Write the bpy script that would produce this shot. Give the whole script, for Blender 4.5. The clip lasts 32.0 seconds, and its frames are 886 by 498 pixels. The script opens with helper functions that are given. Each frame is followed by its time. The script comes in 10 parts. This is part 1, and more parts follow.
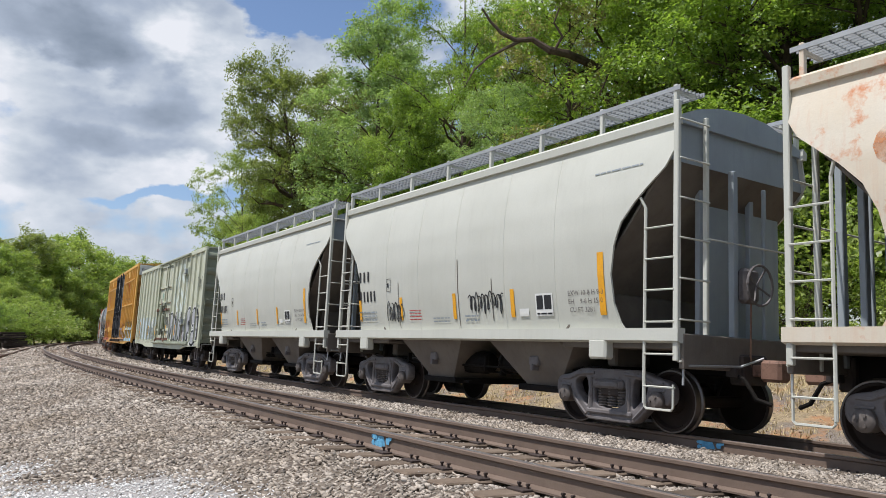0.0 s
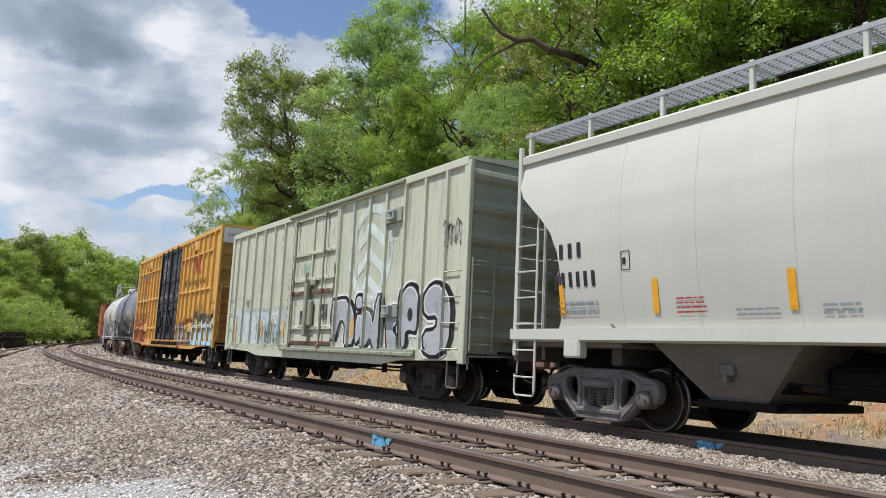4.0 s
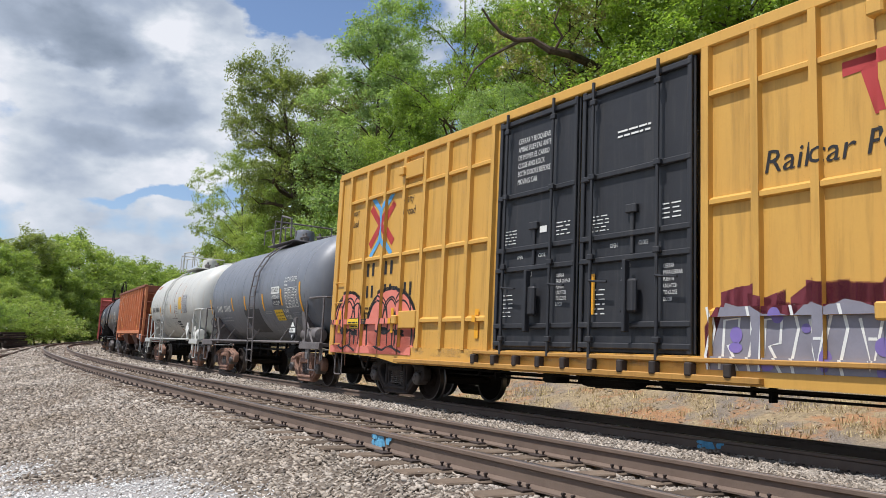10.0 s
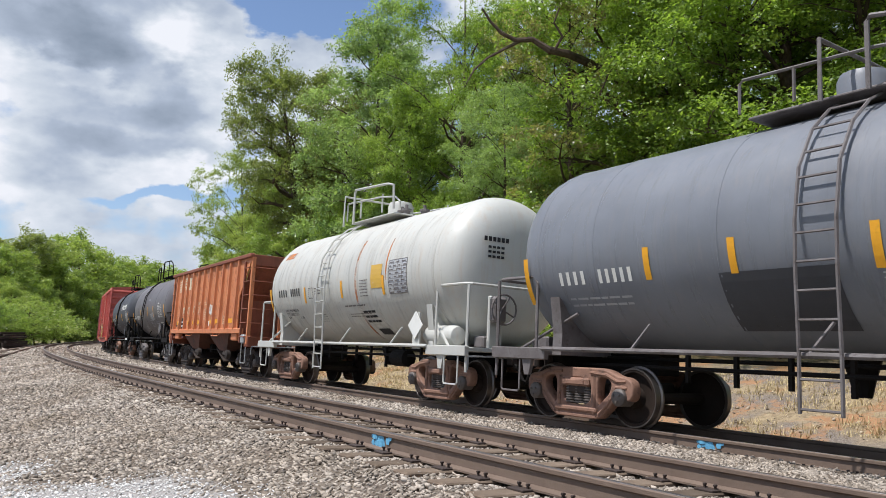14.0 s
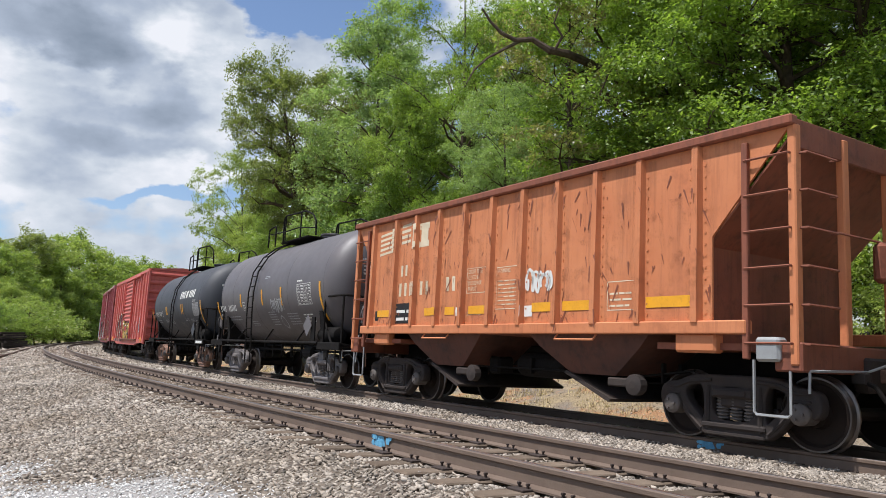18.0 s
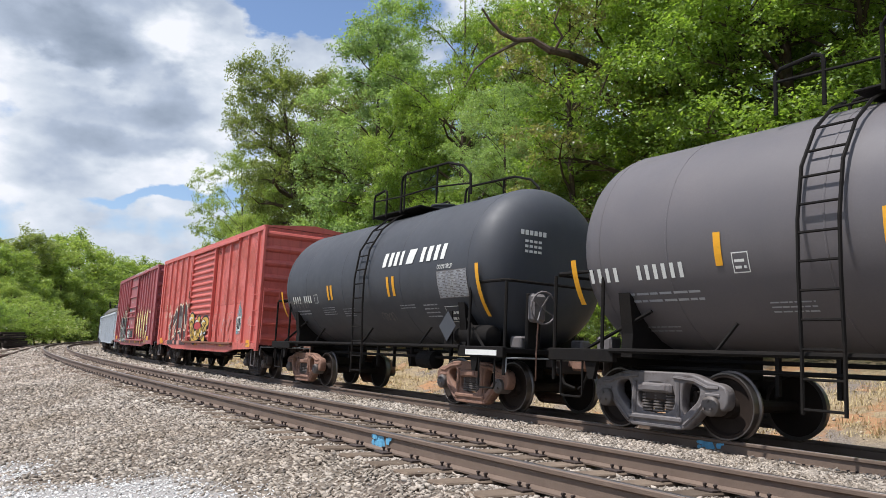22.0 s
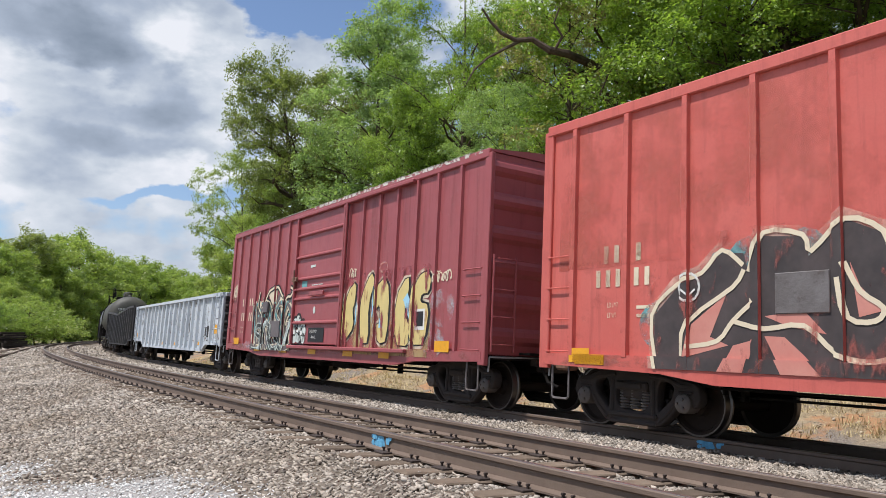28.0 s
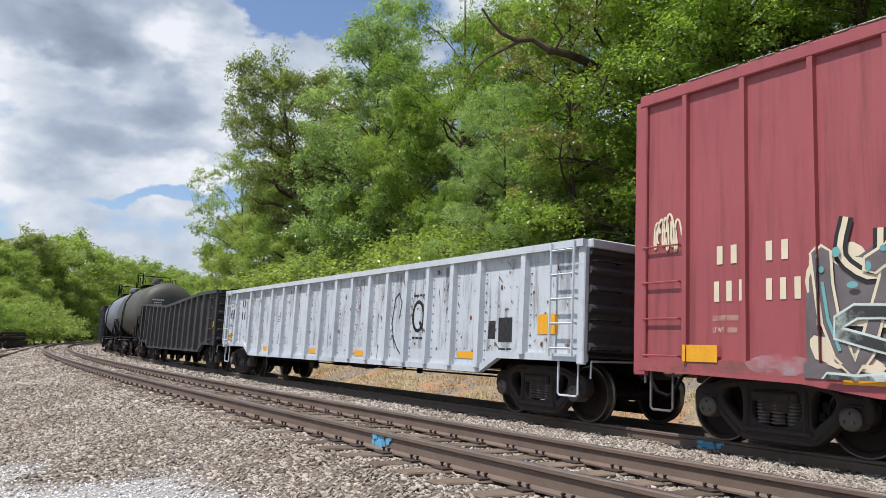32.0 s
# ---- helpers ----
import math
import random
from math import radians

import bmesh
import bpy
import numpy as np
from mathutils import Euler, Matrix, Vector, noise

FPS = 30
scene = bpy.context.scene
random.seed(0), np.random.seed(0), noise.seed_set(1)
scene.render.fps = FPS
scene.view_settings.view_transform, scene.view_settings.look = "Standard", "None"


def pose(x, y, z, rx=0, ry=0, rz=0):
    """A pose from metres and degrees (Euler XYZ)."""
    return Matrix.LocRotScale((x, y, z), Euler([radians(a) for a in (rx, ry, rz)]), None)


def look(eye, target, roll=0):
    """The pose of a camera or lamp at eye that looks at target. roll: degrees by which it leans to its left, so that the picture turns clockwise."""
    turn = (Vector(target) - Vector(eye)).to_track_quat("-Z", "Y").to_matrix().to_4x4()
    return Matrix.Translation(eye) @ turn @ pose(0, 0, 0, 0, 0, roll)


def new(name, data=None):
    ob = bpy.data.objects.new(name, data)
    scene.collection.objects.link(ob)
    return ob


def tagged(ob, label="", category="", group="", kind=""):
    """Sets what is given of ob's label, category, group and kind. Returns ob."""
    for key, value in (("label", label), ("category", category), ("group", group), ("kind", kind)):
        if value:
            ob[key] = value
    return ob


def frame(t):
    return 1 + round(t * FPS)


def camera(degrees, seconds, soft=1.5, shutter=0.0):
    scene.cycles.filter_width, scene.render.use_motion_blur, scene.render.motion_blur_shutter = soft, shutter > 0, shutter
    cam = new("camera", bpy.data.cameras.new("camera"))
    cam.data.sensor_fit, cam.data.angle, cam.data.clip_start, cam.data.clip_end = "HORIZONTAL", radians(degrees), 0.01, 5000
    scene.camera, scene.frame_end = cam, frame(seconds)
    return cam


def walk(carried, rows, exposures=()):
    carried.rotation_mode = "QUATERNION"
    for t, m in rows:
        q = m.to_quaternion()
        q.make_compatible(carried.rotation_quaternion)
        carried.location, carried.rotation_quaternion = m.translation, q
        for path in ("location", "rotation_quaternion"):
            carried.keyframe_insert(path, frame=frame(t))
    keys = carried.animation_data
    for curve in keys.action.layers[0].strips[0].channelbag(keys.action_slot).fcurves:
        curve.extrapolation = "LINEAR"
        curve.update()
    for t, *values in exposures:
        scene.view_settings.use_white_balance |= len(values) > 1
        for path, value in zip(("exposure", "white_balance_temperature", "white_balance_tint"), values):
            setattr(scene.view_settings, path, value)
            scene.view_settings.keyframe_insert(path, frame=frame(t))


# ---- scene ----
from mathutils.geometry import tessellate_polygon

# ---- camera: it stands still beside the near track ----
EYE_Z = 0.97
cam = camera(59.9, 32.0, soft=0.5)
_pitch, _roll = 0.11464, 0.00908
CAM_POSE = look((0, 0, EYE_Z), (0, math.cos(_pitch), EYE_Z + math.sin(_pitch)), math.degrees(_roll))
EXPOSURES = [(t, e, 6330, 12.5) for t, e in ((0.0, 0.0), (8.0, 0.02), (12.0, 0.02), (14.0, 0.09), (17.0, 0.04), (20.0, 0.16), (24.5, 0.18), (27.5, 0.03), (32.0, 0.06))]
walk(cam, [(0.0, CAM_POSE), (32.0, CAM_POSE)], EXPOSURES)

# ---- sky and sun ----
SUN_EL, SUN_AZ = radians(67), math.atan2(-0.40, -0.92)   # where the sun stands, seen from the track
world = bpy.data.worlds.new("sky")
scene.world = world
world.use_nodes = True
_n, _l = world.node_tree.nodes, world.node_tree.links
_n.clear()
_out = _n.new("ShaderNodeOutputWorld")
_bg = _n.new("ShaderNodeBackground")
_sky = _n.new("ShaderNodeTexSky")
_sky.sky_type, _sky.sun_disc = "NISHITA", False
_sky.sun_elevation, _sky.sun_rotation = SUN_EL, math.pi / 2 - SUN_AZ
_sky.altitude, _sky.air_density, _sky.dust_density = 200, 1.0, 1.2
_tc = _n.new("ShaderNodeTexCoord")
_flat = _n.new("ShaderNodeMapping")
_flat.inputs["Scale"].default_value = (1.0, 1.0, 1.7)
_flat.inputs["Location"].default_value = (0.37, 0.21, 0.1)
_l.new(_tc.outputs["Generated"], _flat.inputs["Vector"])


def _sky_noise(scale, detail, rough, dist=0.0):
    node = _n.new("ShaderNodeTexNoise")
    node.inputs["Scale"].default_value, node.inputs["Detail"].default_value = scale, detail
    node.inputs["Roughness"].default_value, node.inputs["Distortion"].default_value = rough, dist
    _l.new(_flat.outputs["Vector"], node.inputs["Vector"])
    return node


def _sky_ramp(src, stops):
    node = _n.new("ShaderNodeValToRGB")
    while len(node.color_ramp.elements) < len(stops):
        node.color_ramp.elements.new(0.5)
    for el, (pos, col) in zip(node.color_ramp.elements, stops):
        el.position, el.color = pos, (*col, 1) if len(col) == 3 else col
    _l.new(src, node.inputs["Fac"])
    return node


def _toward(az, el):
    """Direction of the sky, degrees to the right of the view's middle and above the horizon."""
    a, e = radians(az), radians(el)
    return Vector((math.sin(a) * math.cos(e), math.cos(a) * math.cos(e), math.sin(e)))


# the masses' edges are billowed: the direction is shaken by two sizes of noise before it is compared
_shaken = _tc.outputs["Generated"]
for _sc, _amt in ((9.0, 0.10), (30.0, 0.035)):
    _nz, _sw = _sky_noise(_sc, 6, 0.5), _n.new("ShaderNodeVectorMath")
    _sw.operation = "MULTIPLY_ADD"
    _sw.inputs[1].default_value = (_amt, _amt, _amt)
    _l.new(_nz.outputs["Color"], _sw.inputs[0])
    _l.new(_shaken, _sw.inputs[2])
    _mv = _n.new("ShaderNodeVectorMath")
    _mv.operation = "SUBTRACT"
    _mv.inputs[1].default_value = (_amt / 2, _amt / 2, _amt / 2)
    _l.new(_sw.outputs[0], _mv.inputs[0])
    _shaken = _mv.outputs[0]


def _masses(src, rows):
    """Adds soft swellings and hollows to a field of clouds: place, half width, half height in degrees, amount."""
    for az, el, wide, high, amount in rows:
        sub, mul, ln, mr, add = _n.new("ShaderNodeVectorMath"), _n.new("ShaderNodeVectorMath"), _n.new("ShaderNodeVectorMath"), _n.new("ShaderNodeMapRange"), _n.new("ShaderNodeMath")
        sub.operation, mul.operation, ln.operation, add.operation = "SUBTRACT", "MULTIPLY", "LENGTH", "ADD"
        sub.inputs[1].default_value = _toward(az, el)
        mul.inputs[1].default_value = (1 / radians(wide), 1 / radians(wide), 1 / radians(high))
        mr.interpolation_type = "SMOOTHSTEP"
        mr.inputs["From Min"].default_value, mr.inputs["From Max"].default_value = 1.45, 0.25
        mr.inputs["To Max"].default_value = amount
        _l.new(_shaken, sub.inputs[0])
        _l.new(sub.outputs[0], mul.inputs[0])
        _l.new(mul.outputs[0], ln.inputs[0])
        _l.new(ln.outputs["Value"], mr.inputs["Value"])
        _l.new(src, add.inputs[0])
        _l.new(mr.outputs["Result"], add.inputs[1])
        src = add.outputs[0]
    return src


def _blend(a, b, k):
    """Adds k times one field's swing about a half to another."""
    node = _n.new("ShaderNodeMath")
    node.operation = "MULTIPLY_ADD"
    node.inputs[1].default_value = k
    _l.new(b, node.inputs[0])
    _l.new(a, node.inputs[2])
    off = _n.new("ShaderNodeMath")
    off.operation = "SUBTRACT"
    off.inputs[1].default_value = k * 0.5
    _l.new(node.outputs[0], off.inputs[0])
    return off.outputs[0]


_puffs = _sky_noise(17.0, 6, 0.5).outputs["Fac"]
_cover = _sky_ramp(_masses(_blend(_sky_noise(6.0, 8, 0.5).outputs["Fac"], _puffs, 0.22), [(-22, 16, 16, 14, 0.16), (-11.0, 23.8, 5.0, 2.4, -0.45), (-19.0, 9.9, 6.0, 0.55, -0.20), (-6, 27, 6, 4, -0.2), (-17.5, 21.5, 2.2, 2.0, 0.14)]),
                   [(0.44, (0, 0, 0)), (0.545, (1, 1, 1))])
_body = _sky_ramp(_masses(_blend(_sky_noise(5.2, 9, 0.5).outputs["Fac"], _puffs, 0.34), [(-27.2, 19.8, 5.0, 1.9, -0.27), (-28, 24.5, 9.0, 1.2, 0.04), (-19.5, 20.6, 3.4, 1.7, 0.28), (-14.6, 21.3, 2.6, 1.4, 0.12), (-16.5, 17.0, 1.6, 3.0, 0.14), (-20.0, 16.2, 3.4, 2.0, -0.20), (-29, 14.5, 4.5, 1.6, 0.02), (-26, 17.2, 5, 0.8, 0.10),
                  (-22, 13.0, 9, 1.1, -0.15), (-17, 11.5, 4, 1.0, 0.08), (-21, 6.5, 8, 2.6, 0.04), (-29, 11, 5, 1.0, -0.08)]),
                  [(0.08, (2.3, 2.85, 3.6)), (0.36, (4.3, 5.0, 6.0)), (0.52, (6.5, 7.1, 7.7)), (0.64, (8.7, 8.95, 9.3))])
_mix = _n.new("ShaderNodeMixRGB")
_l.new(_cover.outputs["Color"], _mix.inputs["Fac"])
_blue = _n.new("ShaderNodeMixRGB")
_blue.blend_type = "MULTIPLY"
_blue.inputs["Fac"].default_value, _blue.inputs["Color2"].default_value = 1, (1.32, 1.38, 1.46, 1)
_l.new(_sky.outputs["Color"], _blue.inputs["Color1"])
_l.new(_blue.outputs["Color"], _mix.inputs["Color1"])
_l.new(_body.outputs["Color"], _mix.inputs["Color2"])
_l.new(_mix.outputs["Color"], _bg.inputs["Color"])
_bg.inputs["Strength"].default_value = 0.095
_l.new(_bg.outputs["Background"], _out.inputs["Surface"])

sun = new("sun", bpy.data.lights.new("sun", "SUN"))
sun.data.energy, sun.data.angle, sun.data.color = 4.8, radians(0.9), (1.0, 0.975, 0.93)
_sd = Vector((math.cos(SUN_EL) * math.cos(SUN_AZ), math.cos(SUN_EL) * math.sin(SUN_AZ), math.sin(SUN_EL)))
sun.matrix_world = look(_sd * 60, (0, 0, 0))


# ---- mesh and material tools ----
class MB:
    """A small mesh builder: vertices and faces, put together into one mesh."""

    def __init__(self):
        self.v, self.f = [], []

    def add(self, verts, faces):
        k = len(self.v)
        self.v += [tuple(p) for p in verts]
        self.f += [tuple(i + k for i in q) for q in faces]
        return self

    def box(self, x0, x1, y0, y1, z0, z1, c=0.0):
        """A box; c chamfers all of its edges."""
        if x0 > x1: x0, x1 = x1, x0
        if y0 > y1: y0, y1 = y1, y0
        if z0 > z1: z0, z1 = z1, z0
        c = min(c, 0.45 * min(x1 - x0, y1 - y0, z1 - z0))
        if c <= 0:
            v = [(x, y, z) for x in (x0, x1) for y in (y0, y1) for z in (z0, z1)]
            return self.add(v, [(0, 1, 3, 2), (4, 6, 7, 5), (0, 4, 5, 1), (2, 3, 7, 6), (0, 2, 6, 4), (1, 5, 7, 3)])
        rings = []
        for x, e in ((x0, c), (x0 + c, 0), (x1 - c, 0), (x1, c)):
            rings.append([(x, y0 + c + e * 0, z0 + e), (x, y1 - c, z0 + e), (x, y1 - e, z0 + c), (x, y1 - e, z1 - c),
                          (x, y1 - c, z1 - e), (x, y0 + c, z1 - e), (x, y0 + e, z1 - c), (x, y0 + e, z0 + c)])
        return self.loft(rings, True)

    def loft(self, rings, caps=True, closed=True):
        n = len(rings[0])
        v = [p for r in rings for p in r]
        f = []
        for i in range(len(rings) - 1):
            for j in range(n if closed else n - 1):
                k = (j + 1) % n
                f.append((i * n + j, i * n + k, (i + 1) * n + k, (i + 1) * n + j))
        if caps and closed:
            f.append(tuple(range(n - 1, -1, -1)))
            f.append(tuple((len(rings) - 1) * n + j for j in range(n)))
        return self.add(v, f)

    def tube(self, pts, r, n=6, caps=True):
        """A round bar along points; r is one radius or one for each point."""
        pts = [Vector(p) for p in pts]
        rad = r if isinstance(r, (list, tuple)) else [r] * len(pts)
        rings, side = [], None
        for i, p in enumerate(pts):
            d = (pts[min(i + 1, len(pts) - 1)] - pts[max(i - 1, 0)]).normalized()
            if side is None:
                side = d.orthogonal().normalized()
            side = (side - d * side.dot(d)).normalized()
            up = d.cross(side)
            rings.append([p + (side * math.cos(2 * math.pi * j / n) + up * math.sin(2 * math.pi * j / n)) * rad[i] for j in range(n)])
        return self.loft(rings, caps)

    def prism(self, poly, axis, a, b):
        """A flat outline pushed from a to b along an axis. poly: pairs in the other two axes, in their order."""
        def put(u, w, t):
            return (t, u, w) if axis == "x" else (u, t, w) if axis == "y" else (u, w, t)
        return self.loft([[put(u, w, a) for u, w in poly], [put(u, w, b) for u, w in poly]])

    def lathe(self, prof, axis="y", at=(0, 0, 0), n=20):
        """prof: (place along the axis, radius) turned round it."""
        rings = []
        for a, r in prof:
            ring = []
            for j in range(n):
                c, s = r * math.cos(2 * math.pi * j / n), r * math.sin(2 * math.pi * j / n)
                q = (c, a, s) if axis == "y" else (a, c, s) if axis == "x" else (c, s, a)
                ring.append((q[0] + at[0], q[1] + at[1], q[2] + at[2]))
            rings.append(ring)
        return self.loft(rings)

    def mesh(self, name, smooth=False):
        me = bpy.data.meshes.new(name)
        me.from_pydata(self.v, [], self.f)
        bm = bmesh.new()
        bm.from_mesh(me)
        bmesh.ops.recalc_face_normals(bm, faces=bm.faces)
        if smooth:
            for fc in bm.faces:
                fc.smooth = True
            for ed in bm.edges:
                if len(ed.link_faces) == 2 and ed.calc_face_angle() > 0.6:
                    ed.smooth = False
        bm.to_mesh(me)
        bm.free()
        return me


WIDEN = [1.0]   # wide-bodied cars: their parts' breadth against the plans below


def part(name, mb, material, parent, label="", smooth=False, at=None):
    """One mesh object under a thing or a part."""
    if WIDEN[0] != 1.0 and isinstance(mb, MB):
        mb.v = [(a, b * WIDEN[0], c) for a, b, c in mb.v]
    me = mb if isinstance(mb, bpy.types.Mesh) else mb.mesh(name, smooth)
    if material is not None and not me.materials:
        me.materials.append(material)
    ob = new(name, me)
    ob.parent = parent
    if at is not None:
        ob.matrix_basis = at
    if label:
        ob["label"] = label
    return ob


def thing(name, m, label, category, group="", kind=""):
    ob = new(name)
    ob.empty_display_size = 0.2
    ob.matrix_basis = m
    return tagged(ob, label, category, group, kind)


def raw_mesh(name, verts, faces_n, material, smooth=False):
    """A mesh straight from arrays: verts (n, 3), faces (m, k)."""
    me = bpy.data.meshes.new(name)
    m, k = faces_n.shape
    me.vertices.add(len(verts))
    me.vertices.foreach_set("co", np.asarray(verts, dtype=np.float32).ravel())
    me.loops.add(m * k)
    me.loops.foreach_set("vertex_index", faces_n.astype(np.int32).ravel())
    me.polygons.add(m)
    me.polygons.foreach_set("loop_start", (np.arange(m) * k).astype(np.int32))
    if smooth:
        me.polygons.foreach_set("use_smooth", np.ones(m, dtype=bool))
    me.update(calc_edges=True)
    me.validate()
    if material is not None:
        me.materials.append(material)
    return me


def srgb(r, g, b):
    return tuple((c / 12.92 if c <= 0.04045 else ((c + 0.055) / 1.055) ** 2.4) for c in (r / 255, g / 255, b / 255))


def mat(name, base, rough=0.6, metal=0.0, second=None, amount=0.35, scale=1.2, streak=0.0, grime=None, grime_amt=0.0,
        bump=0.15, fine=40.0, island=0.0, obj_rand=0.0, spec=0.5):
    """A painted or natural surface: base colour, a second colour in large patches, streaks that run down, grime, fine relief."""
    m = bpy.data.materials.new(name)
    m.use_nodes = True
    nt = m.node_tree
    n, l = nt.nodes, nt.links
    bs = n["Principled BSDF"]
    bs.inputs["Metallic"].default_value = metal
    bs.inputs["Specular IOR Level"].default_value = spec
    tc = n.new("ShaderNodeTexCoord")

    def noise_at(sc, detail=5, rough_=0.6, squash=None):
        tx = n.new("ShaderNodeTexNoise")
        tx.inputs["Scale"].default_value, tx.inputs["Detail"].default_value, tx.inputs["Roughness"].default_value = sc, detail, rough_
        if squash:
            mp = n.new("ShaderNodeMapping")
            mp.inputs["Scale"].default_value = squash
            l.new(tc.outputs["Object"], mp.inputs["Vector"])
            l.new(mp.outputs["Vector"], tx.inputs["Vector"])
        else:
            l.new(tc.outputs["Object"], tx.inputs["Vector"])
        return tx.outputs["Fac"]

    def ramp(src, a, b):
        r = n.new("ShaderNodeMapRange")
        r.inputs["From Min"].default_value, r.inputs["From Max"].default_value = a, b
        l.new(src, r.inputs["Value"])
        return r.outputs["Result"]

    def mixc(fac, c1, c2, k=1.0, kind="MIX"):
        mx = n.new("ShaderNodeMixRGB")
        mx.blend_type = kind
        if k != 1.0:
            mu = n.new("ShaderNodeMath")
            mu.operation = "MULTIPLY"
            mu.inputs[1].default_value = k
            l.new(fac, mu.inputs[0])
            fac = mu.outputs[0]
        l.new(fac, mx.inputs["Fac"])
        for src, sock in ((c1, "Color1"), (c2, "Color2")):
            if isinstance(src, tuple):
                mx.inputs[sock].default_value = (*src, 1)
            else:
                l.new(src, mx.inputs[sock])
        return mx.outputs["Color"]

    second = second or tuple(c * 0.7 for c in base)
    col = mixc(ramp(noise_at(scale), 0.38, 0.66), base, second, amount)
    col = mixc(ramp(noise_at(fine, 3), 0.3, 0.7), col, tuple(c * 0.82 for c in base), 0.3)
    if streak > 0:
        col = mixc(ramp(noise_at(3.0, 6, 0.65, (3.0, 3.0, 0.22)), 0.52, 0.72), col, grime or tuple(c * 0.45 for c in base), streak)
    if grime_amt > 0:
        col = mixc(ramp(noise_at(scale * 3.3, 8, 0.7), 0.54, 0.66), col, grime or (0.06, 0.045, 0.035), grime_amt)
    for amt, node_name, sock in ((island, "ShaderNodeNewGeometry", "Random Per Island"), (obj_rand, "ShaderNodeObjectInfo", "Random")):
        if amt > 0:
            src = n.new(node_name)
            hv = n.new("ShaderNodeHueSaturation")
            vr = n.new("ShaderNodeMapRange")
            vr.inputs["To Min"].default_value, vr.inputs["To Max"].default_value = 1 - amt, 1 + amt
            l.new(src.outputs[sock], vr.inputs["Value"])
            l.new(vr.outputs["Result"], hv.inputs["Value"])
            l.new(col, hv.inputs["Color"])
            col = hv.outputs["Color"]
    l.new(col, bs.inputs["Base Color"])
    rr = n.new("ShaderNodeMapRange")
    rr.inputs["To Min"].default_value, rr.inputs["To Max"].default_value = max(0.05, rough - 0.12), min(1, rough + 0.12)
    l.new(noise_at(scale * 5, 4), rr.inputs["Value"])
    l.new(rr.outputs["Result"], bs.inputs["Roughness"])
    if bump > 0:
        bp = n.new("ShaderNodeBump")
        bp.inputs["Strength"].default_value, bp.inputs["Distance"].default_value = bump, 0.02
        l.new(noise_at(fine * 0.6, 6, 0.7), bp.inputs["Height"])
        l.new(bp.outputs["Normal"], bs.inputs["Normal"])
    return m


def leaf_mat(name, a, b, through_=0.35):
    m = bpy.data.materials.new(name)
    m.use_nodes = True
    n, l = m.node_tree.nodes, m.node_tree.links
    bs = n["Principled BSDF"]
    bs.inputs["Roughness"].default_value, bs.inputs["Specular IOR Level"].default_value = 0.36, 0.5
    geo = n.new("ShaderNodeNewGeometry")
    tc = n.new("ShaderNodeTexCoord")
    tx = n.new("ShaderNodeTexNoise")
    tx.inputs["Scale"].default_value, tx.inputs["Detail"].default_value = 0.45, 3
    l.new(tc.outputs["Object"], tx.inputs["Vector"])
    add = n.new("ShaderNodeMath")
    add.operation = "MULTIPLY_ADD"
    add.inputs[1].default_value = 0.75
    l.new(geo.outputs["Random Per Island"], add.inputs[0])
    sc = n.new("ShaderNodeMapRange")
    sc.inputs["From Min"].default_value, sc.inputs["From Max"].default_value = 0.35, 0.7
    sc.inputs["To Max"].default_value = 0.5
    l.new(tx.outputs["Fac"], sc.inputs["Value"])
    l.new(sc.outputs["Result"], add.inputs[2])
    mx = n.new("ShaderNodeMixRGB")
    mx.inputs["Color1"].default_value, mx.inputs["Color2"].default_value = (*a, 1), (*b, 1)
    l.new(add.outputs[0], mx.inputs["Fac"])
    l.new(mx.outputs["Color"], bs.inputs["Base Color"])
    tr = n.new("ShaderNodeBsdfTranslucent")
    br = n.new("ShaderNodeMixRGB")
    br.blend_type = "MULTIPLY"
    br.inputs["Fac"].default_value, br.inputs["Color2"].default_value = 1, (1.4, 1.5, 0.72, 1)
    l.new(mx.outputs["Color"], br.inputs["Color1"])
    l.new(br.outputs["Color"], tr.inputs["Color"])
    sh = n.new("ShaderNodeMixShader")
    sh.inputs["Fac"].default_value = through_
    l.new(bs.outputs["BSDF"], sh.inputs[1])
    l.new(tr.outputs["BSDF"], sh.inputs[2])
    l.new(sh.outputs["Shader"], n["Material Output"].inputs["Surface"])
    return m


# ---- the line of the tracks ----
# The near track's centre line: length along it (growing away to the curve) and curvature.
_kn = [-200, -20, 10, 40, 70, 100, 130, 170, 210, 300]
_kv = [-0.0008, -0.00117, -0.00177, -0.00238, -0.00297, -0.00352, -0.00404, -0.00455, -0.00505, -0.0056]
LINE_DS = 0.25
LINE_S = np.arange(-200, 300.01, LINE_DS)
_k = np.interp(LINE_S, _kn, _kv)
_h = np.concatenate([[0], np.cumsum((_k[1:] + _k[:-1]) / 2 * LINE_DS)])
_i0 = int(round(200 / LINE_DS))
LINE_H = _h - _h[_i0] + 2.16238
_hm = (LINE_H[1:] + LINE_H[:-1]) / 2
_x = np.concatenate([[0], np.cumsum(np.cos(_hm) * LINE_DS)])
_y = np.concatenate([[0], np.cumsum(np.sin(_hm) * LINE_DS)])
LINE_X, LINE_Y = _x - _x[_i0] + 2.21786, _y - _y[_i0] + 4.98811
FAR = 4.560        # from the near track's centre to the far one's
CANT = 0.0461      # both tracks lean into the curve
FAR_Z = -0.311     # the far track lies lower


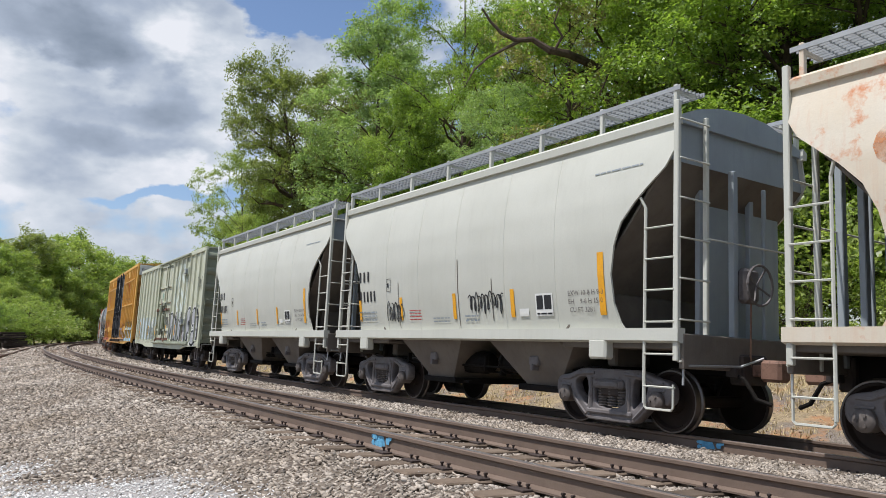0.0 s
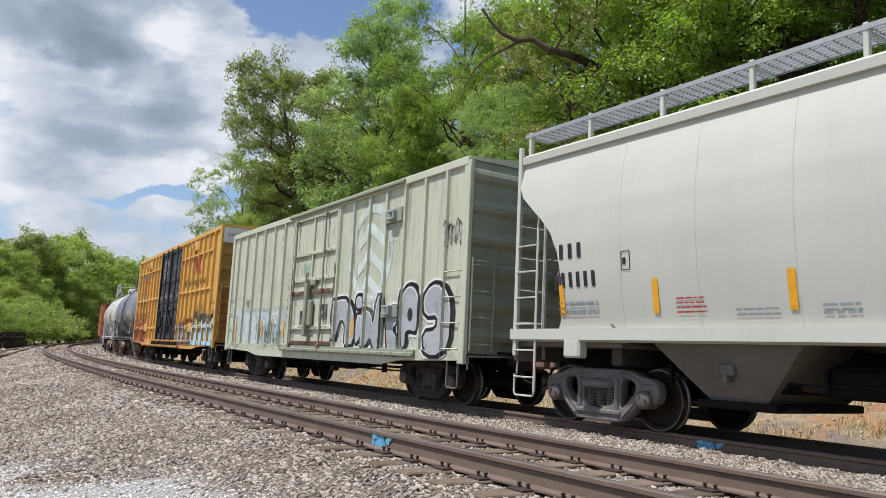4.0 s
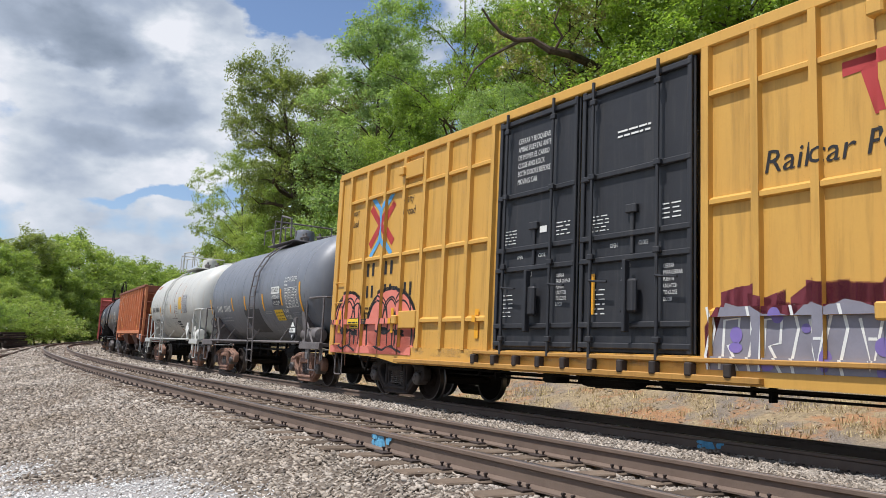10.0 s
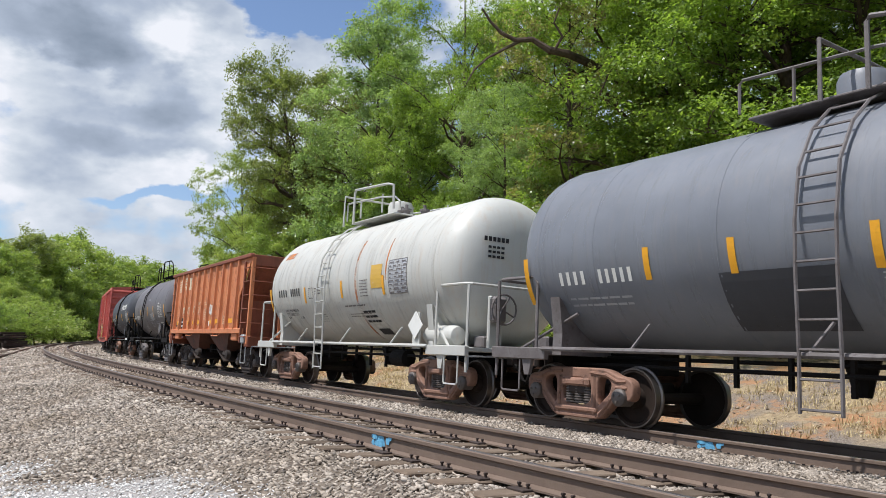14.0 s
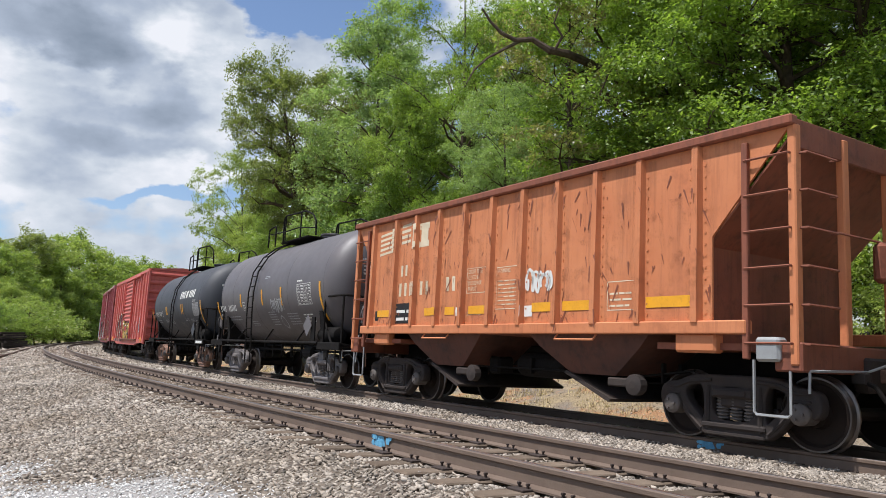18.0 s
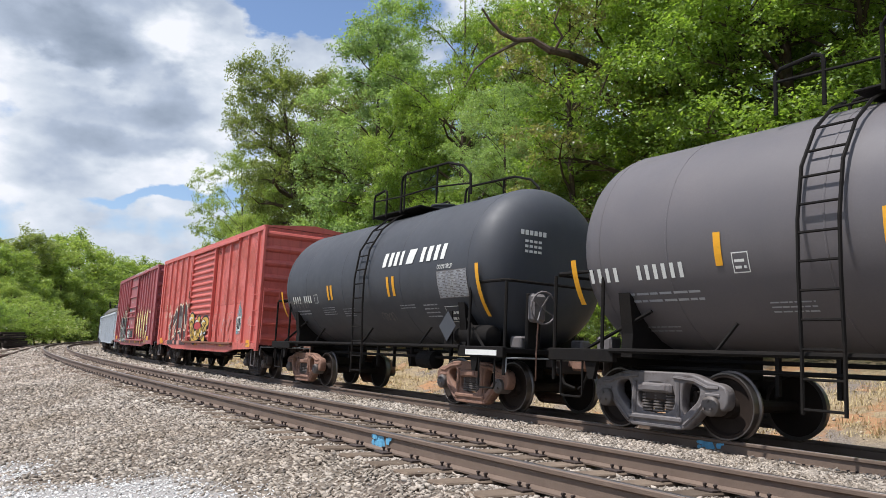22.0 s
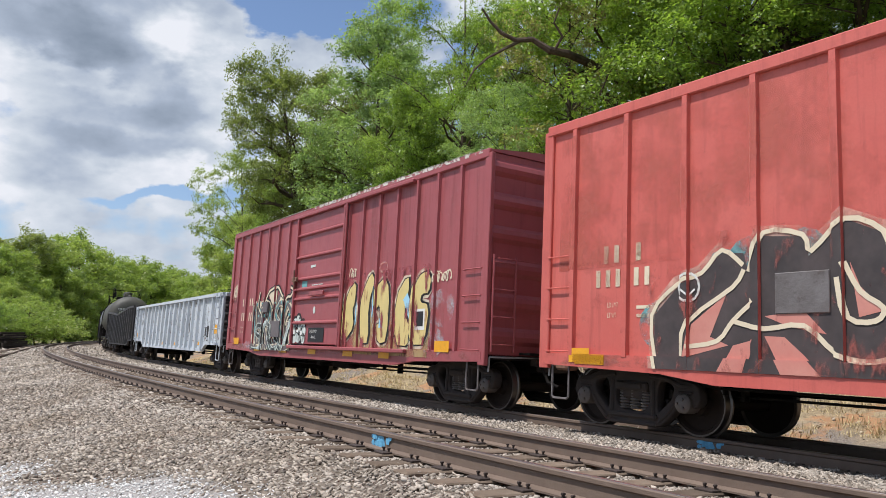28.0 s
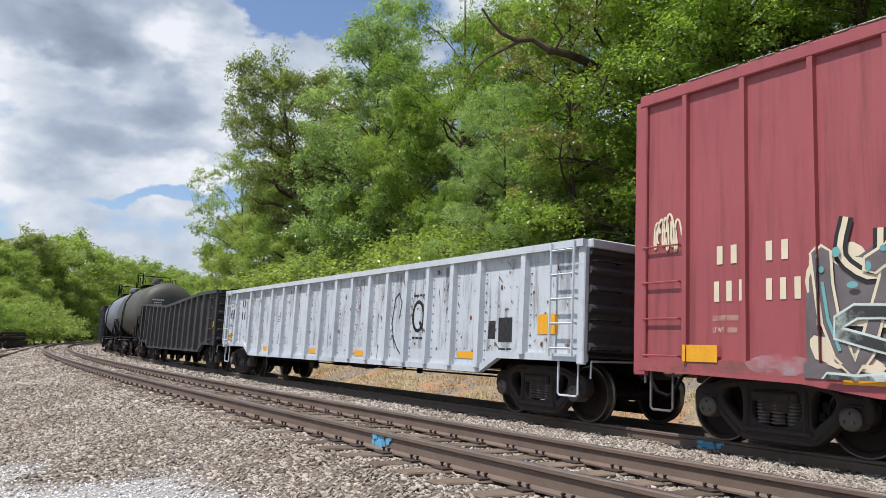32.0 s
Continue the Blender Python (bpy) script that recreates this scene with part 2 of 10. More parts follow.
def on_line(s, o=0.0, z=0.0):
    """A place at length s and o metres to the far side of the near track's centre line."""
    h = float(np.interp(s, LINE_S, LINE_H))
    return Vector((float(np.interp(s, LINE_S, LINE_X)) + math.sin(h) * o, float(np.interp(s, LINE_S, LINE_Y)) - math.cos(h) * o, z))


def heading(s):
    return float(np.interp(s, LINE_S, LINE_H))


def plan_of(x, y):
    """Length along the line and distance to its far side, for arrays of places."""
    i = np.arange(0, len(LINE_S), 4)
    lx, ly, lh, ls = LINE_X[i], LINE_Y[i], LINE_H[i], LINE_S[i]
    x, y = np.asarray(x, dtype=float).ravel(), np.asarray(y, dtype=float).ravel()
    ss, oo = np.empty(len(x)), np.empty(len(x))
    for a in range(0, len(x), 4000):
        dx, dy = x[a:a + 4000, None] - lx, y[a:a + 4000, None] - ly
        j = np.argmin(dx * dx + dy * dy, axis=1)
        r = np.arange(len(j))
        along = dx[r, j] * np.cos(lh[j]) + dy[r, j] * np.sin(lh[j])
        ss[a:a + 4000] = ls[j] + along
        oo[a:a + 4000] = dx[r, j] * np.sin(lh[j]) - dy[r, j] * np.cos(lh[j])
    return ss, oo


# how far the train has gone at each time
_tt = np.linspace(-1, 33, 681)
_vv = np.interp(_tt, [0, 8, 16, 24, 32], [4.2517, 4.3614, 4.4690, 4.4540, 4.3207])
_gone = np.concatenate([[0], np.cumsum((_vv[1:] + _vv[:-1]) / 2 * 0.05)])
_gone -= np.interp(0, _tt, _gone)


def gone(t):
    return float(np.interp(t, _tt, _gone))


def car_pose(s, half):
    """Pose of a car whose middle is at s on the far track and whose bogies stand half metres from it."""
    a, b = on_line(s - half, FAR), on_line(s + half, FAR)
    mid, d = (a + b) / 2, b - a
    return Matrix.Translation((mid.x, mid.y, FAR_Z)) @ Matrix.Rotation(math.atan2(d.y, d.x), 4, "Z") @ Matrix.Rotation(CANT, 4, "X")
# ---- materials of the place ----
M_STONE = mat("crushed_granite", srgb(172, 162, 150), 0.9, second=srgb(136, 122, 106), amount=0.8, scale=0.7, fine=60, bump=0.2, island=0.46, spec=0.2)
M_BANKSTONE = mat("bank_stone", srgb(168, 154, 136), 0.9, second=srgb(128, 112, 96), amount=0.8, scale=0.7, fine=60, bump=0.2, island=0.5, spec=0.2)
M_PALE = mat("pale_fine_gravel", srgb(216, 214, 210), 0.9, second=srgb(188, 182, 176), amount=0.6, scale=1.5, fine=60, bump=0.2, island=0.22, spec=0.2)
M_STRAW = mat("dry_grass", srgb(198, 180, 140), 0.9, second=srgb(146, 130, 94), amount=0.6, scale=0.8, bump=0.0, island=0.35, spec=0.1)
M_RAIL = mat("rail_rust", srgb(112, 95, 82), 0.75, second=srgb(84, 68, 57), amount=0.5, scale=2, streak=0.2, fine=60, bump=0.25)
M_RAILTOP = mat("rail_running_face", srgb(150, 142, 138), 0.38, metal=0.85, second=srgb(96, 84, 76), amount=0.6, scale=3, bump=0.05)
M_TIE = mat("weathered_tie", srgb(116, 102, 88), 0.95, second=srgb(70, 57, 49), amount=0.6, scale=3, fine=30, bump=0.6, obj_rand=0.3, spec=0.15)
M_SPIKE = mat("spike_rust", srgb(58, 46, 40), 0.8, bump=0.2)
M_BLUE = mat("blue_spray_paint", srgb(110, 180, 212), 0.7, second=srgb(60, 120, 165), amount=0.6, scale=20, bump=0.1)
M_BARK = mat("bark", srgb(98, 86, 76), 0.95, second=srgb(52, 44, 38), amount=0.6, scale=4, streak=0.4, fine=25, bump=0.7, spec=0.1)
M_LEAF_DARK = leaf_mat("leaf_deep_green", (0.080, 0.140, 0.030), (0.318, 0.431, 0.086), 0.5)
M_LEAF_MID = leaf_mat("leaf_mid_green", (0.104, 0.168, 0.045), (0.351, 0.449, 0.119), 0.5)
M_LEAF_LIGHT = leaf_mat("leaf_spring_green", (0.146, 0.219, 0.056), (0.373, 0.437, 0.136), 0.5)
M_LEAF_FAR = leaf_mat("leaf_distant_green", (0.125, 0.197, 0.053), (0.349, 0.421, 0.116), 0.5)
M_LEAF_COOL = leaf_mat("leaf_cool_green", (0.120, 0.195, 0.080), (0.36, 0.46, 0.20), 0.5)
M_LEAF_OLIVE = leaf_mat("leaf_olive_green", (0.085, 0.121, 0.043), (0.295, 0.333, 0.109), 0.5)
M_LEAF_TAWNY = leaf_mat("leaf_tawny_young", (0.143, 0.137, 0.058), (0.351, 0.332, 0.143), 0.5)


def ground_mat():
    """Gravel yard, pale fine stone, dry grass and clay bank, told apart by where they lie across the line."""
    m = bpy.data.materials.new("ground")
    m.use_nodes = True
    n, l = m.node_tree.nodes, m.node_tree.links
    bs = n["Principled BSDF"]
    bs.inputs["Roughness"].default_value, bs.inputs["Specular IOR Level"].default_value = 0.95, 0.15
    tc = n.new("ShaderNodeTexCoord")
    at = n.new("ShaderNodeAttribute")
    at.attribute_name = "across"

    def tex(scale, detail=6, rough=0.65):
        t = n.new("ShaderNodeTexNoise")
        t.inputs["Scale"].default_value, t.inputs["Detail"].default_value, t.inputs["Roughness"].default_value = scale, detail, rough
        l.new(tc.outputs["Object"], t.inputs["Vector"])
        return t.outputs["Fac"]

    def rng(src, a, b):
        r = n.new("ShaderNodeMapRange")
        r.inputs["From Min"].default_value, r.inputs["From Max"].default_value = a, b
        l.new(src, r.inputs["Value"])
        return r.outputs["Result"]

    def mx(f, c1, c2):
        k = n.new("ShaderNodeMixRGB")
        l.new(f, k.inputs["Fac"])
        for s, q in ((c1, "Color1"), (c2, "Color2")):
            if isinstance(s, tuple):
                k.inputs[q].default_value = (*s, 1)
            else:
                l.new(s, k.inputs[q])
        return k.outputs["Color"]

    def plus(src, f, k):
        a = n.new("ShaderNodeMath")
        a.operation = "MULTIPLY_ADD"
        a.inputs[1].default_value = k
        l.new(f, a.inputs[0])
        l.new(src, a.inputs[2])
        return a.outputs[0]

    across = plus(at.outputs["Fac"], tex(0.6), 1.6)
    gravel = mx(rng(tex(16, 8), 0.35, 0.65), srgb(146, 134, 120), srgb(92, 82, 72))
    gravel = mx(rng(tex(1.1), 0.5, 0.75), gravel, srgb(100, 88, 80))
    pale = mx(rng(tex(40, 6), 0.3, 0.7), srgb(186, 183, 179), srgb(140, 133, 127))
    straw = mx(rng(tex(7, 8, 0.75), 0.35, 0.66), srgb(176, 158, 128), srgb(118, 103, 82))
    clay = mx(rng(tex(3.0), 0.3, 0.7), srgb(176, 134, 98), srgb(146, 114, 88))
    bank = mx(rng(tex(0.8, 5), 0.53, 0.60), mx(rng(tex(0.35, 3), 0.46, 0.56), straw, mx(rng(tex(30, 6), 0.35, 0.65), srgb(150, 140, 130), srgb(98, 88, 80))), clay)
    wood = mx(rng(tex(2.0), 0.4, 0.6), srgb(60, 58, 34), srgb(78, 66, 44))
    pa = n.new("ShaderNodeAttribute")
    pa.attribute_name = "pale"
    col = mx(rng(plus(pa.outputs["Fac"], tex(1.5), 0.8), 0.2, 0.6), gravel, pale)
    col = mx(rng(across, 7.6, 8.0), col, bank)
    col = mx(rng(across, 14.0, 17.0), col, wood)
    far_left = mx(rng(tex(0.3), 0.4, 0.6), srgb(150, 134, 100), srgb(92, 104, 56))
    col = mx(rng(across, -13.0, -15.0), col, far_left)
    l.new(col, bs.inputs["Base Color"])
    bp = n.new("ShaderNodeBump")
    bp.inputs["Strength"].default_value, bp.inputs["Distance"].default_value = 0.8, 0.05
    l.new(tex(18, 9, 0.75), bp.inputs["Height"])
    l.new(bp.outputs["Normal"], bs.inputs["Normal"])
    return m


M_GROUND = ground_mat()


# ---- ground: one sheet to the horizon ----
def ground_height(x, y):
    s, o = plan_of(x, y)
    lie = -CANT * np.clip(o, -3, FAR + 3)
    prof = np.interp(o, [-30, -9, -5.2, -3.4, -1.75, -1.45, FAR + 1.5, FAR + 1.9, FAR + 3.2, FAR + 4.4, FAR + 7.5, FAR + 12, FAR + 30, FAR + 200],
                     [-0.85, -0.72, -0.66, -0.56, -0.30, -0.205, -0.265, -0.35, -0.75, -0.72, 0.15, 1.0, 1.9, 4.0])
    rough = np.array([noise.noise((a * 0.35, b * 0.35, 0.0)) * 0.07 + noise.noise((a * 1.7, b * 1.7, 3.0)) * 0.022 for a, b in zip(np.ravel(x), np.ravel(y))])
    calm = np.where((o > -1.9) & (o < FAR + 1.9), 0.15, 1.0)
    return lie + prof + rough * calm, s, o


def pale_edge(x, y):
    """Metres inside the pale drive that runs across in front of the yard."""
    drive = np.minimum(7.35 - 0.06 * (x + 4.6) - y, -0.8 * (x + 1.6) - (y - 6.3) * 0.75)
    return np.maximum(drive, 0.25 * (1 - ((x + 4.5) / 0.45) ** 2 - ((y - 7.8) / 0.6) ** 2))


def axis(lo, hi, fine_lo, fine_hi, step, grow=1.16):
    pts = list(np.arange(fine_lo, fine_hi, step))
    d, a = step, fine_hi
    while a < hi:
        pts.append(a)
        d *= grow
        a += d
    pts.append(hi)
    d, a = step, fine_lo
    while a > lo:
        d *= grow
        a -= d
        pts.insert(0, max(a, lo))
    return np.array(pts)


_gx, _gy = axis(-1500, 1500, -34, 30, 0.42), axis(-600, 2200, -6, 62, 0.42)
_X, _Y = np.meshgrid(_gx, _gy)
_Z, _S, _O = ground_height(_X, _Y)
_nx, _ny = len(_gx), len(_gy)
_idx = np.arange(_nx * _ny).reshape(_ny, _nx)
_faces = np.stack([_idx[:-1, :-1], _idx[:-1, 1:], _idx[1:, 1:], _idx[1:, :-1]], -1).reshape(-1, 4)
_gme = raw_mesh("ground", np.stack([_X.ravel(), _Y.ravel(), _Z], -1), _faces, M_GROUND, True)
_att = _gme.attributes.new("across", "FLOAT", "POINT")
_att.data.foreach_set("value", _O.astype(np.float32))
_att = _gme.attributes.new("pale", "FLOAT", "POINT")
_att.data.foreach_set("value", np.clip(pale_edge(_X.ravel(), _Y.ravel()) * 1.2, -1, 1).astype(np.float32))
ground = tagged(new("ground", _gme), "grey gravel yard and dry grassy clay bank beside the railway tracks", "ground", kind="structure")


def ground_z(x, y):
    return float(ground_height(np.array([x]), np.array([y]))[0][0])


# ---- rails: foot, web and head, swept along the line ----
RAIL_PROF = [(-0.07, -0.18), (0.07, -0.18), (0.07, -0.165), (0.016, -0.145), (0.012, -0.05), (0.036, -0.036), (0.036, -0.008),
             (0.028, 0.0), (-0.028, 0.0), (-0.036, -0.008), (-0.036, -0.036), (-0.012, -0.05), (-0.016, -0.145), (-0.07, -0.165)]


def sweep(centre, s0, s1, lift, lean, prof, ds=1.0):
    """A profile (across, up) swept along a line of the track bed; lean is the cant about the track's own centre."""
    mb = MB()
    rings = []
    for s in np.arange(s0, s1 + 0.01, ds):
        ring = []
        for u, w in prof:
            o = centre + u
            ring.append(on_line(s, o + lean * w, lift(o) + w))
        rings.append(ring)
    return mb.loft(rings)


HALF_GAUGE = 0.7525


def near_lift(o):
    return -CANT * o


def far_lift(o):
    return FAR_Z - CANT * (o - FAR)


TRACKS = {}
for _name, _c, _lift, _lab in (("near", 0.0, near_lift, "empty near"), ("far", FAR, far_lift, "train-bearing far")):
    tr = thing("railway_track", Matrix(), f"{_lab} railway track with rusty rails on weathered timber ties", "track", "parallel main tracks", "structure")
    TRACKS[_name] = tr
    for _o in (-HALF_GAUGE, HALF_GAUGE):
        rail = part("rail", sweep(_c + _o, -60, 200, _lift, CANT, RAIL_PROF), M_RAIL, tr, "rust-brown steel rail", smooth=False)
        top = [(-0.026, 0.0005), (0.026, 0.0005), (0.024, 0.0035), (-0.024, 0.0035)]
        part("running_face", sweep(_c + _o, -60, 200, _lift, CANT, top), M_RAILTOP, rail, "polished steel running face")

# ties, tie plates and spikes
_tie = MB().box(-0.115, 0.115, -1.30, 1.30, -0.18, 0.0, 0.012).mesh("tie")
_tie.materials.append(M_TIE)
_plate = MB()
for _o in (-HALF_GAUGE, HALF_GAUGE):
    _plate.box(-0.09, 0.09, _o - 0.18, _o + 0.18, 0.0, 0.018, 0.004)
    for _dx in (-0.05, 0.05):
        for _dy in (-0.095, 0.095):
            _plate.box(_dx - 0.008, _dx + 0.008, _o + _dy - 0.008, _o + _dy + 0.008, 0.015, 0.045)
            _plate.box(_dx - 0.012, _dx + 0.012, _o + _dy - 0.015, _o + _dy + 0.015, 0.040, 0.056, 0.003)
_plate = _plate.mesh("tie_plate")
_plate.materials.append(M_SPIKE)
_rng = random.Random(5)
TIE_AT = {'near': [], 'far': []}
for _key, _c, _lift in (("near", 0.0, near_lift), ("far", FAR, far_lift)):
    _n_tie = 0
    for _s in np.arange(-6 if _key == "near" else -4, 130 if _key == "near" else 70, 0.51):
        s = _s + _rng.uniform(-0.03, 0.03)
        TIE_AT[_key].append(s)
        p = on_line(s, _c)
        m = Matrix.Translation((p.x, p.y, _lift(_c) - 0.182 + _rng.uniform(-0.010, 0.002))) @ Matrix.Rotation(heading(s) + _rng.uniform(-0.02, 0.02), 4, "Z") @ Matrix.Rotation(CANT, 4, "X")
        tie = new("tie", _tie)
        tie.parent, tie.matrix_basis = TRACKS[_key], m
        if s < 45:
            pl = new("tie_plate", _plate)
            pl.parent = tie

# blue paint dabs on the rail webs
for _s0, _c, _side, _lift in ((3.95, 0.0, -1, near_lift), (3.56, FAR, -1, far_lift)):
    _b = MB()
    _rg = random.Random(4)
    for i in range(40):
        _ds, _z = _rg.gauss(0, 0.09), _rg.uniform(-0.155, -0.035)
        _r = _rg.uniform(0.02, 0.045)
        _oo = _c - HALF_GAUGE - 0.018
        _b.add([on_line(_s0 + _ds + u * _r, _oo - 0.0004 * i, _lift(_oo) + min(-0.03, max(-0.16, _z + w * _r))) for u, w in ((-1, 0), (-0.6, -0.8), (0.6, -0.8), (1, 0), (0.6, 0.8), (-0.6, 0.8))], [(0, 1, 2, 3, 4, 5)])
    part("paint_mark", _b, M_BLUE, TRACKS["near" if _c == 0 else "far"], "bright blue spray-paint mark on the rail web")


# ---- ballast: crushed stones, pale gravel, dry grass ----
def stones(name, spots, sizes, material, seed, flat=0.72):
    """Chipped six-sided stones, one at each spot."""
    rg = np.random.RandomState(seed)
    n = len(spots)
    cube = np.array([(-1, -1, -1), (1, -1, -1), (1, 1, -1), (-1, 1, -1), (-1, -1, 1), (1, -1, 1), (1, 1, 1), (-1, 1, 1)], dtype=float)
    v = cube[None] * rg.uniform(0.45, 1.0, (n, 8, 3))
    v *= (sizes[:, None] * rg.uniform(0.6, 1.2, (n, 3)) * np.array([1, 1, flat]) * 0.5)[:, None, :]
    a, b = rg.uniform(0, 6.28, n), rg.normal(scale=0.5, size=n)
    c, s_ = np.cos(a), np.sin(a)
    x = v[:, :, 0] * c[:, None] - v[:, :, 1] * s_[:, None]
    y = v[:, :, 0] * s_[:, None] + v[:, :, 1] * c[:, None]
    z = v[:, :, 2] * np.cos(b)[:, None] + x * np.sin(b)[:, None]
    v = np.stack([x, y, z], -1) + spots[:, None, :]
    quad = np.array([(0, 3, 2, 1), (4, 5, 6, 7), (0, 1, 5, 4), (1, 2, 6, 5), (2, 3, 7, 6), (3, 0, 4, 7)])
    f = (quad[None] + (np.arange(n) * 8)[:, None, None]).reshape(-1, 4)
    return raw_mesh(name, v.reshape(-1, 3), f, material)


def scatter(n, x0, x1, y0, y1, seed, keep):
    rg = np.random.RandomState(seed)
    x, y = rg.uniform(x0, x1, n), rg.uniform(y0, y1, n)
    ok = np.abs(x) < 0.66 * y + 0.6
    x, y = x[ok], y[ok]
    s, o = plan_of(x, y)
    k = keep(x, y, s, o)
    return x[k], y[k], s[k], o[k]


# heights for many places at once, read off the sheet's own grid
_Zg = _Z.reshape(_ny, _nx)


def sheet_z(x, y):
    i = np.clip(np.searchsorted(_gx, x) - 1, 0, _nx - 2)
    j = np.clip(np.searchsorted(_gy, y) - 1, 0, _ny - 2)
    u, w = (x - _gx[i]) / (_gx[i + 1] - _gx[i]), (y - _gy[j]) / (_gy[j + 1] - _gy[j])
    return _Zg[j, i] * (1 - u) * (1 - w) + _Zg[j, i + 1] * u * (1 - w) + _Zg[j + 1, i] * (1 - u) * w + _Zg[j + 1, i + 1] * u * w


TIE_S = {"near": np.array(TIE_AT["near"]), "far": np.array(TIE_AT["far"])}


def off_rails(x, y, s, o):
    ok = np.ones(len(x), dtype=bool)
    for c, key in ((0.0, "near"), (FAR, "far")):
        for r in (-HALF_GAUGE, HALF_GAUGE):
            ok &= np.abs(o - c - r) > 0.085
        j = np.searchsorted(TIE_S[key], s)
        a = np.abs(TIE_S[key][np.clip(j, 0, len(TIE_S[key]) - 1)] - s)
        b = np.abs(TIE_S[key][np.clip(j - 1, 0, len(TIE_S[key]) - 1)] - s)
        on_tie = (np.minimum(a, b) < 0.13) & (np.abs(o - c) < 1.28)
        ok &= ~(on_tie & (np.random.RandomState(len(x)).uniform(size=len(x)) < 0.90))
    return ok & (o < FAR + 3.0)


def coarse(x, y, s, o):
    return off_rails(x, y, s, o) & (pale_edge(x, y) < np.random.RandomState(2).normal(scale=0.25, size=len(x)) - 0.1)


for _nm, _n0, _box, _lo, _hi, _sd in (("ballast_stones", 95000, (-8.5, 9.5, 3.0, 12.5), 0.024, 0.054, 21), ("ballast_stones", 78000, (-16, 12, 12.5, 24), 0.036, 0.07, 22), ("ballast_stones", 60000, (-30, 8, 24, 46), 0.06, 0.105, 23), ("ballast_stones", 22000, (-54, -4, 46, 84), 0.11, 0.19, 24)):
    _px, _py, _ps, _po = scatter(_n0, *_box, _sd, coarse)
    _sz = np.random.RandomState(_sd).uniform(_lo, _hi, len(_px)) * np.where(np.random.RandomState(_sd + 1).uniform(size=len(_px)) < 0.06, 1.5, 1.0)
    _me = stones("ballast_stones", np.stack([_px, _py, sheet_z(_px, _py) + _sz * 0.10], -1), _sz, M_STONE, _sd)
    tagged(new("ballast_stones", _me), "grey and buff crushed stone ballast round the tracks", "ballast", kind="stuff")


def in_pale(x, y, s, o):
    return pale_edge(x, y) > np.random.RandomState(3).normal(scale=0.2, size=len(x)) - 0.05


_px, _py, _ps, _po = scatter(52000, -7.0, 1.5, 3.6, 11.2, 31, in_pale)
_sz = np.random.RandomState(31).uniform(0.012, 0.034, len(_px))
_me = stones("pale_gravel", np.stack([_px, _py, sheet_z(_px, _py) + _sz * 0.1], -1), _sz, M_PALE, 33)
tagged(new("pale_gravel", _me), "pale fine gravel of the yard drive", "gravel", kind="stuff")

# dry grass on the bank behind the train
_rg = np.random.RandomState(41)
_n = 22000
_ss, _oo = _rg.uniform(-10, 58, _n), FAR + 2.7 + _rg.uniform(0, 1, _n) ** 0.8 * 6.5
_keep = np.array([noise.noise((a * 0.8, b * 1.1, 5.0)) for a, b in zip(_ss, _oo)]) + _rg.uniform(-0.25, 0.25, _n) > -0.02
_ss, _oo = _ss[_keep], _oo[_keep]
_n = len(_ss)
_hh = np.interp(_ss, LINE_S, LINE_H)
_px, _py = np.interp(_ss, LINE_S, LINE_X) + np.sin(_hh) * _oo, np.interp(_ss, LINE_S, LINE_Y) - np.cos(_hh) * _oo
_pz = sheet_z(_px, _py)
_m = 8
_bx = np.repeat(_px, _m) + _rg.normal(scale=0.07, size=_n * _m)
_by = np.repeat(_py, _m) + _rg.normal(scale=0.07, size=_n * _m)
_bz = np.repeat(_pz, _m) - 0.02
_ln = np.repeat(_rg.uniform(0.06, 0.26, _n), _m) * _rg.uniform(0.6, 1.2, _n * _m)
_an, _lean = _rg.uniform(0, 6.28, _n * _m), _rg.uniform(0.2, 1.3, _n * _m)
_dx, _dy = np.cos(_an), np.sin(_an)
_w = 0.009
_v = np.stack([np.stack([_bx - _dy * _w, _by + _dx * _w, _bz], -1), np.stack([_bx + _dy * _w, _by - _dx * _w, _bz], -1),
               np.stack([_bx + _dx * _ln * np.sin(_lean), _by + _dy * _ln * np.sin(_lean), _bz + _ln * np.cos(_lean)], -1)], 1).reshape(-1, 3)
tagged(new("dry_grass", raw_mesh("dry_grass", _v, np.arange(_n * _m * 3).reshape(-1, 3), M_STRAW)), "straw-coloured dry grass on the clay bank", "grass", kind="stuff")
_rg = np.random.RandomState(43)
_n = 15000
_ss, _oo = _rg.uniform(-10, 50, _n), FAR + 2.4 + _rg.uniform(0, 1, _n) ** 1.2 * 6.0
_hh = np.interp(_ss, LINE_S, LINE_H)
_px, _py = np.interp(_ss, LINE_S, LINE_X) + np.sin(_hh) * _oo, np.interp(_ss, LINE_S, LINE_Y) - np.cos(_hh) * _oo
_sz = _rg.uniform(0.02, 0.05, _n) * np.where(_rg.uniform(size=_n) < 0.08, 2.2, 1.0)
tagged(new("bank_stones", stones("bank_stones", np.stack([_px, _py, sheet_z(_px, _py) + _sz * 0.1], -1), _sz, M_BANKSTONE, 44)), "loose stones on the clay bank", "stones", kind="stuff")

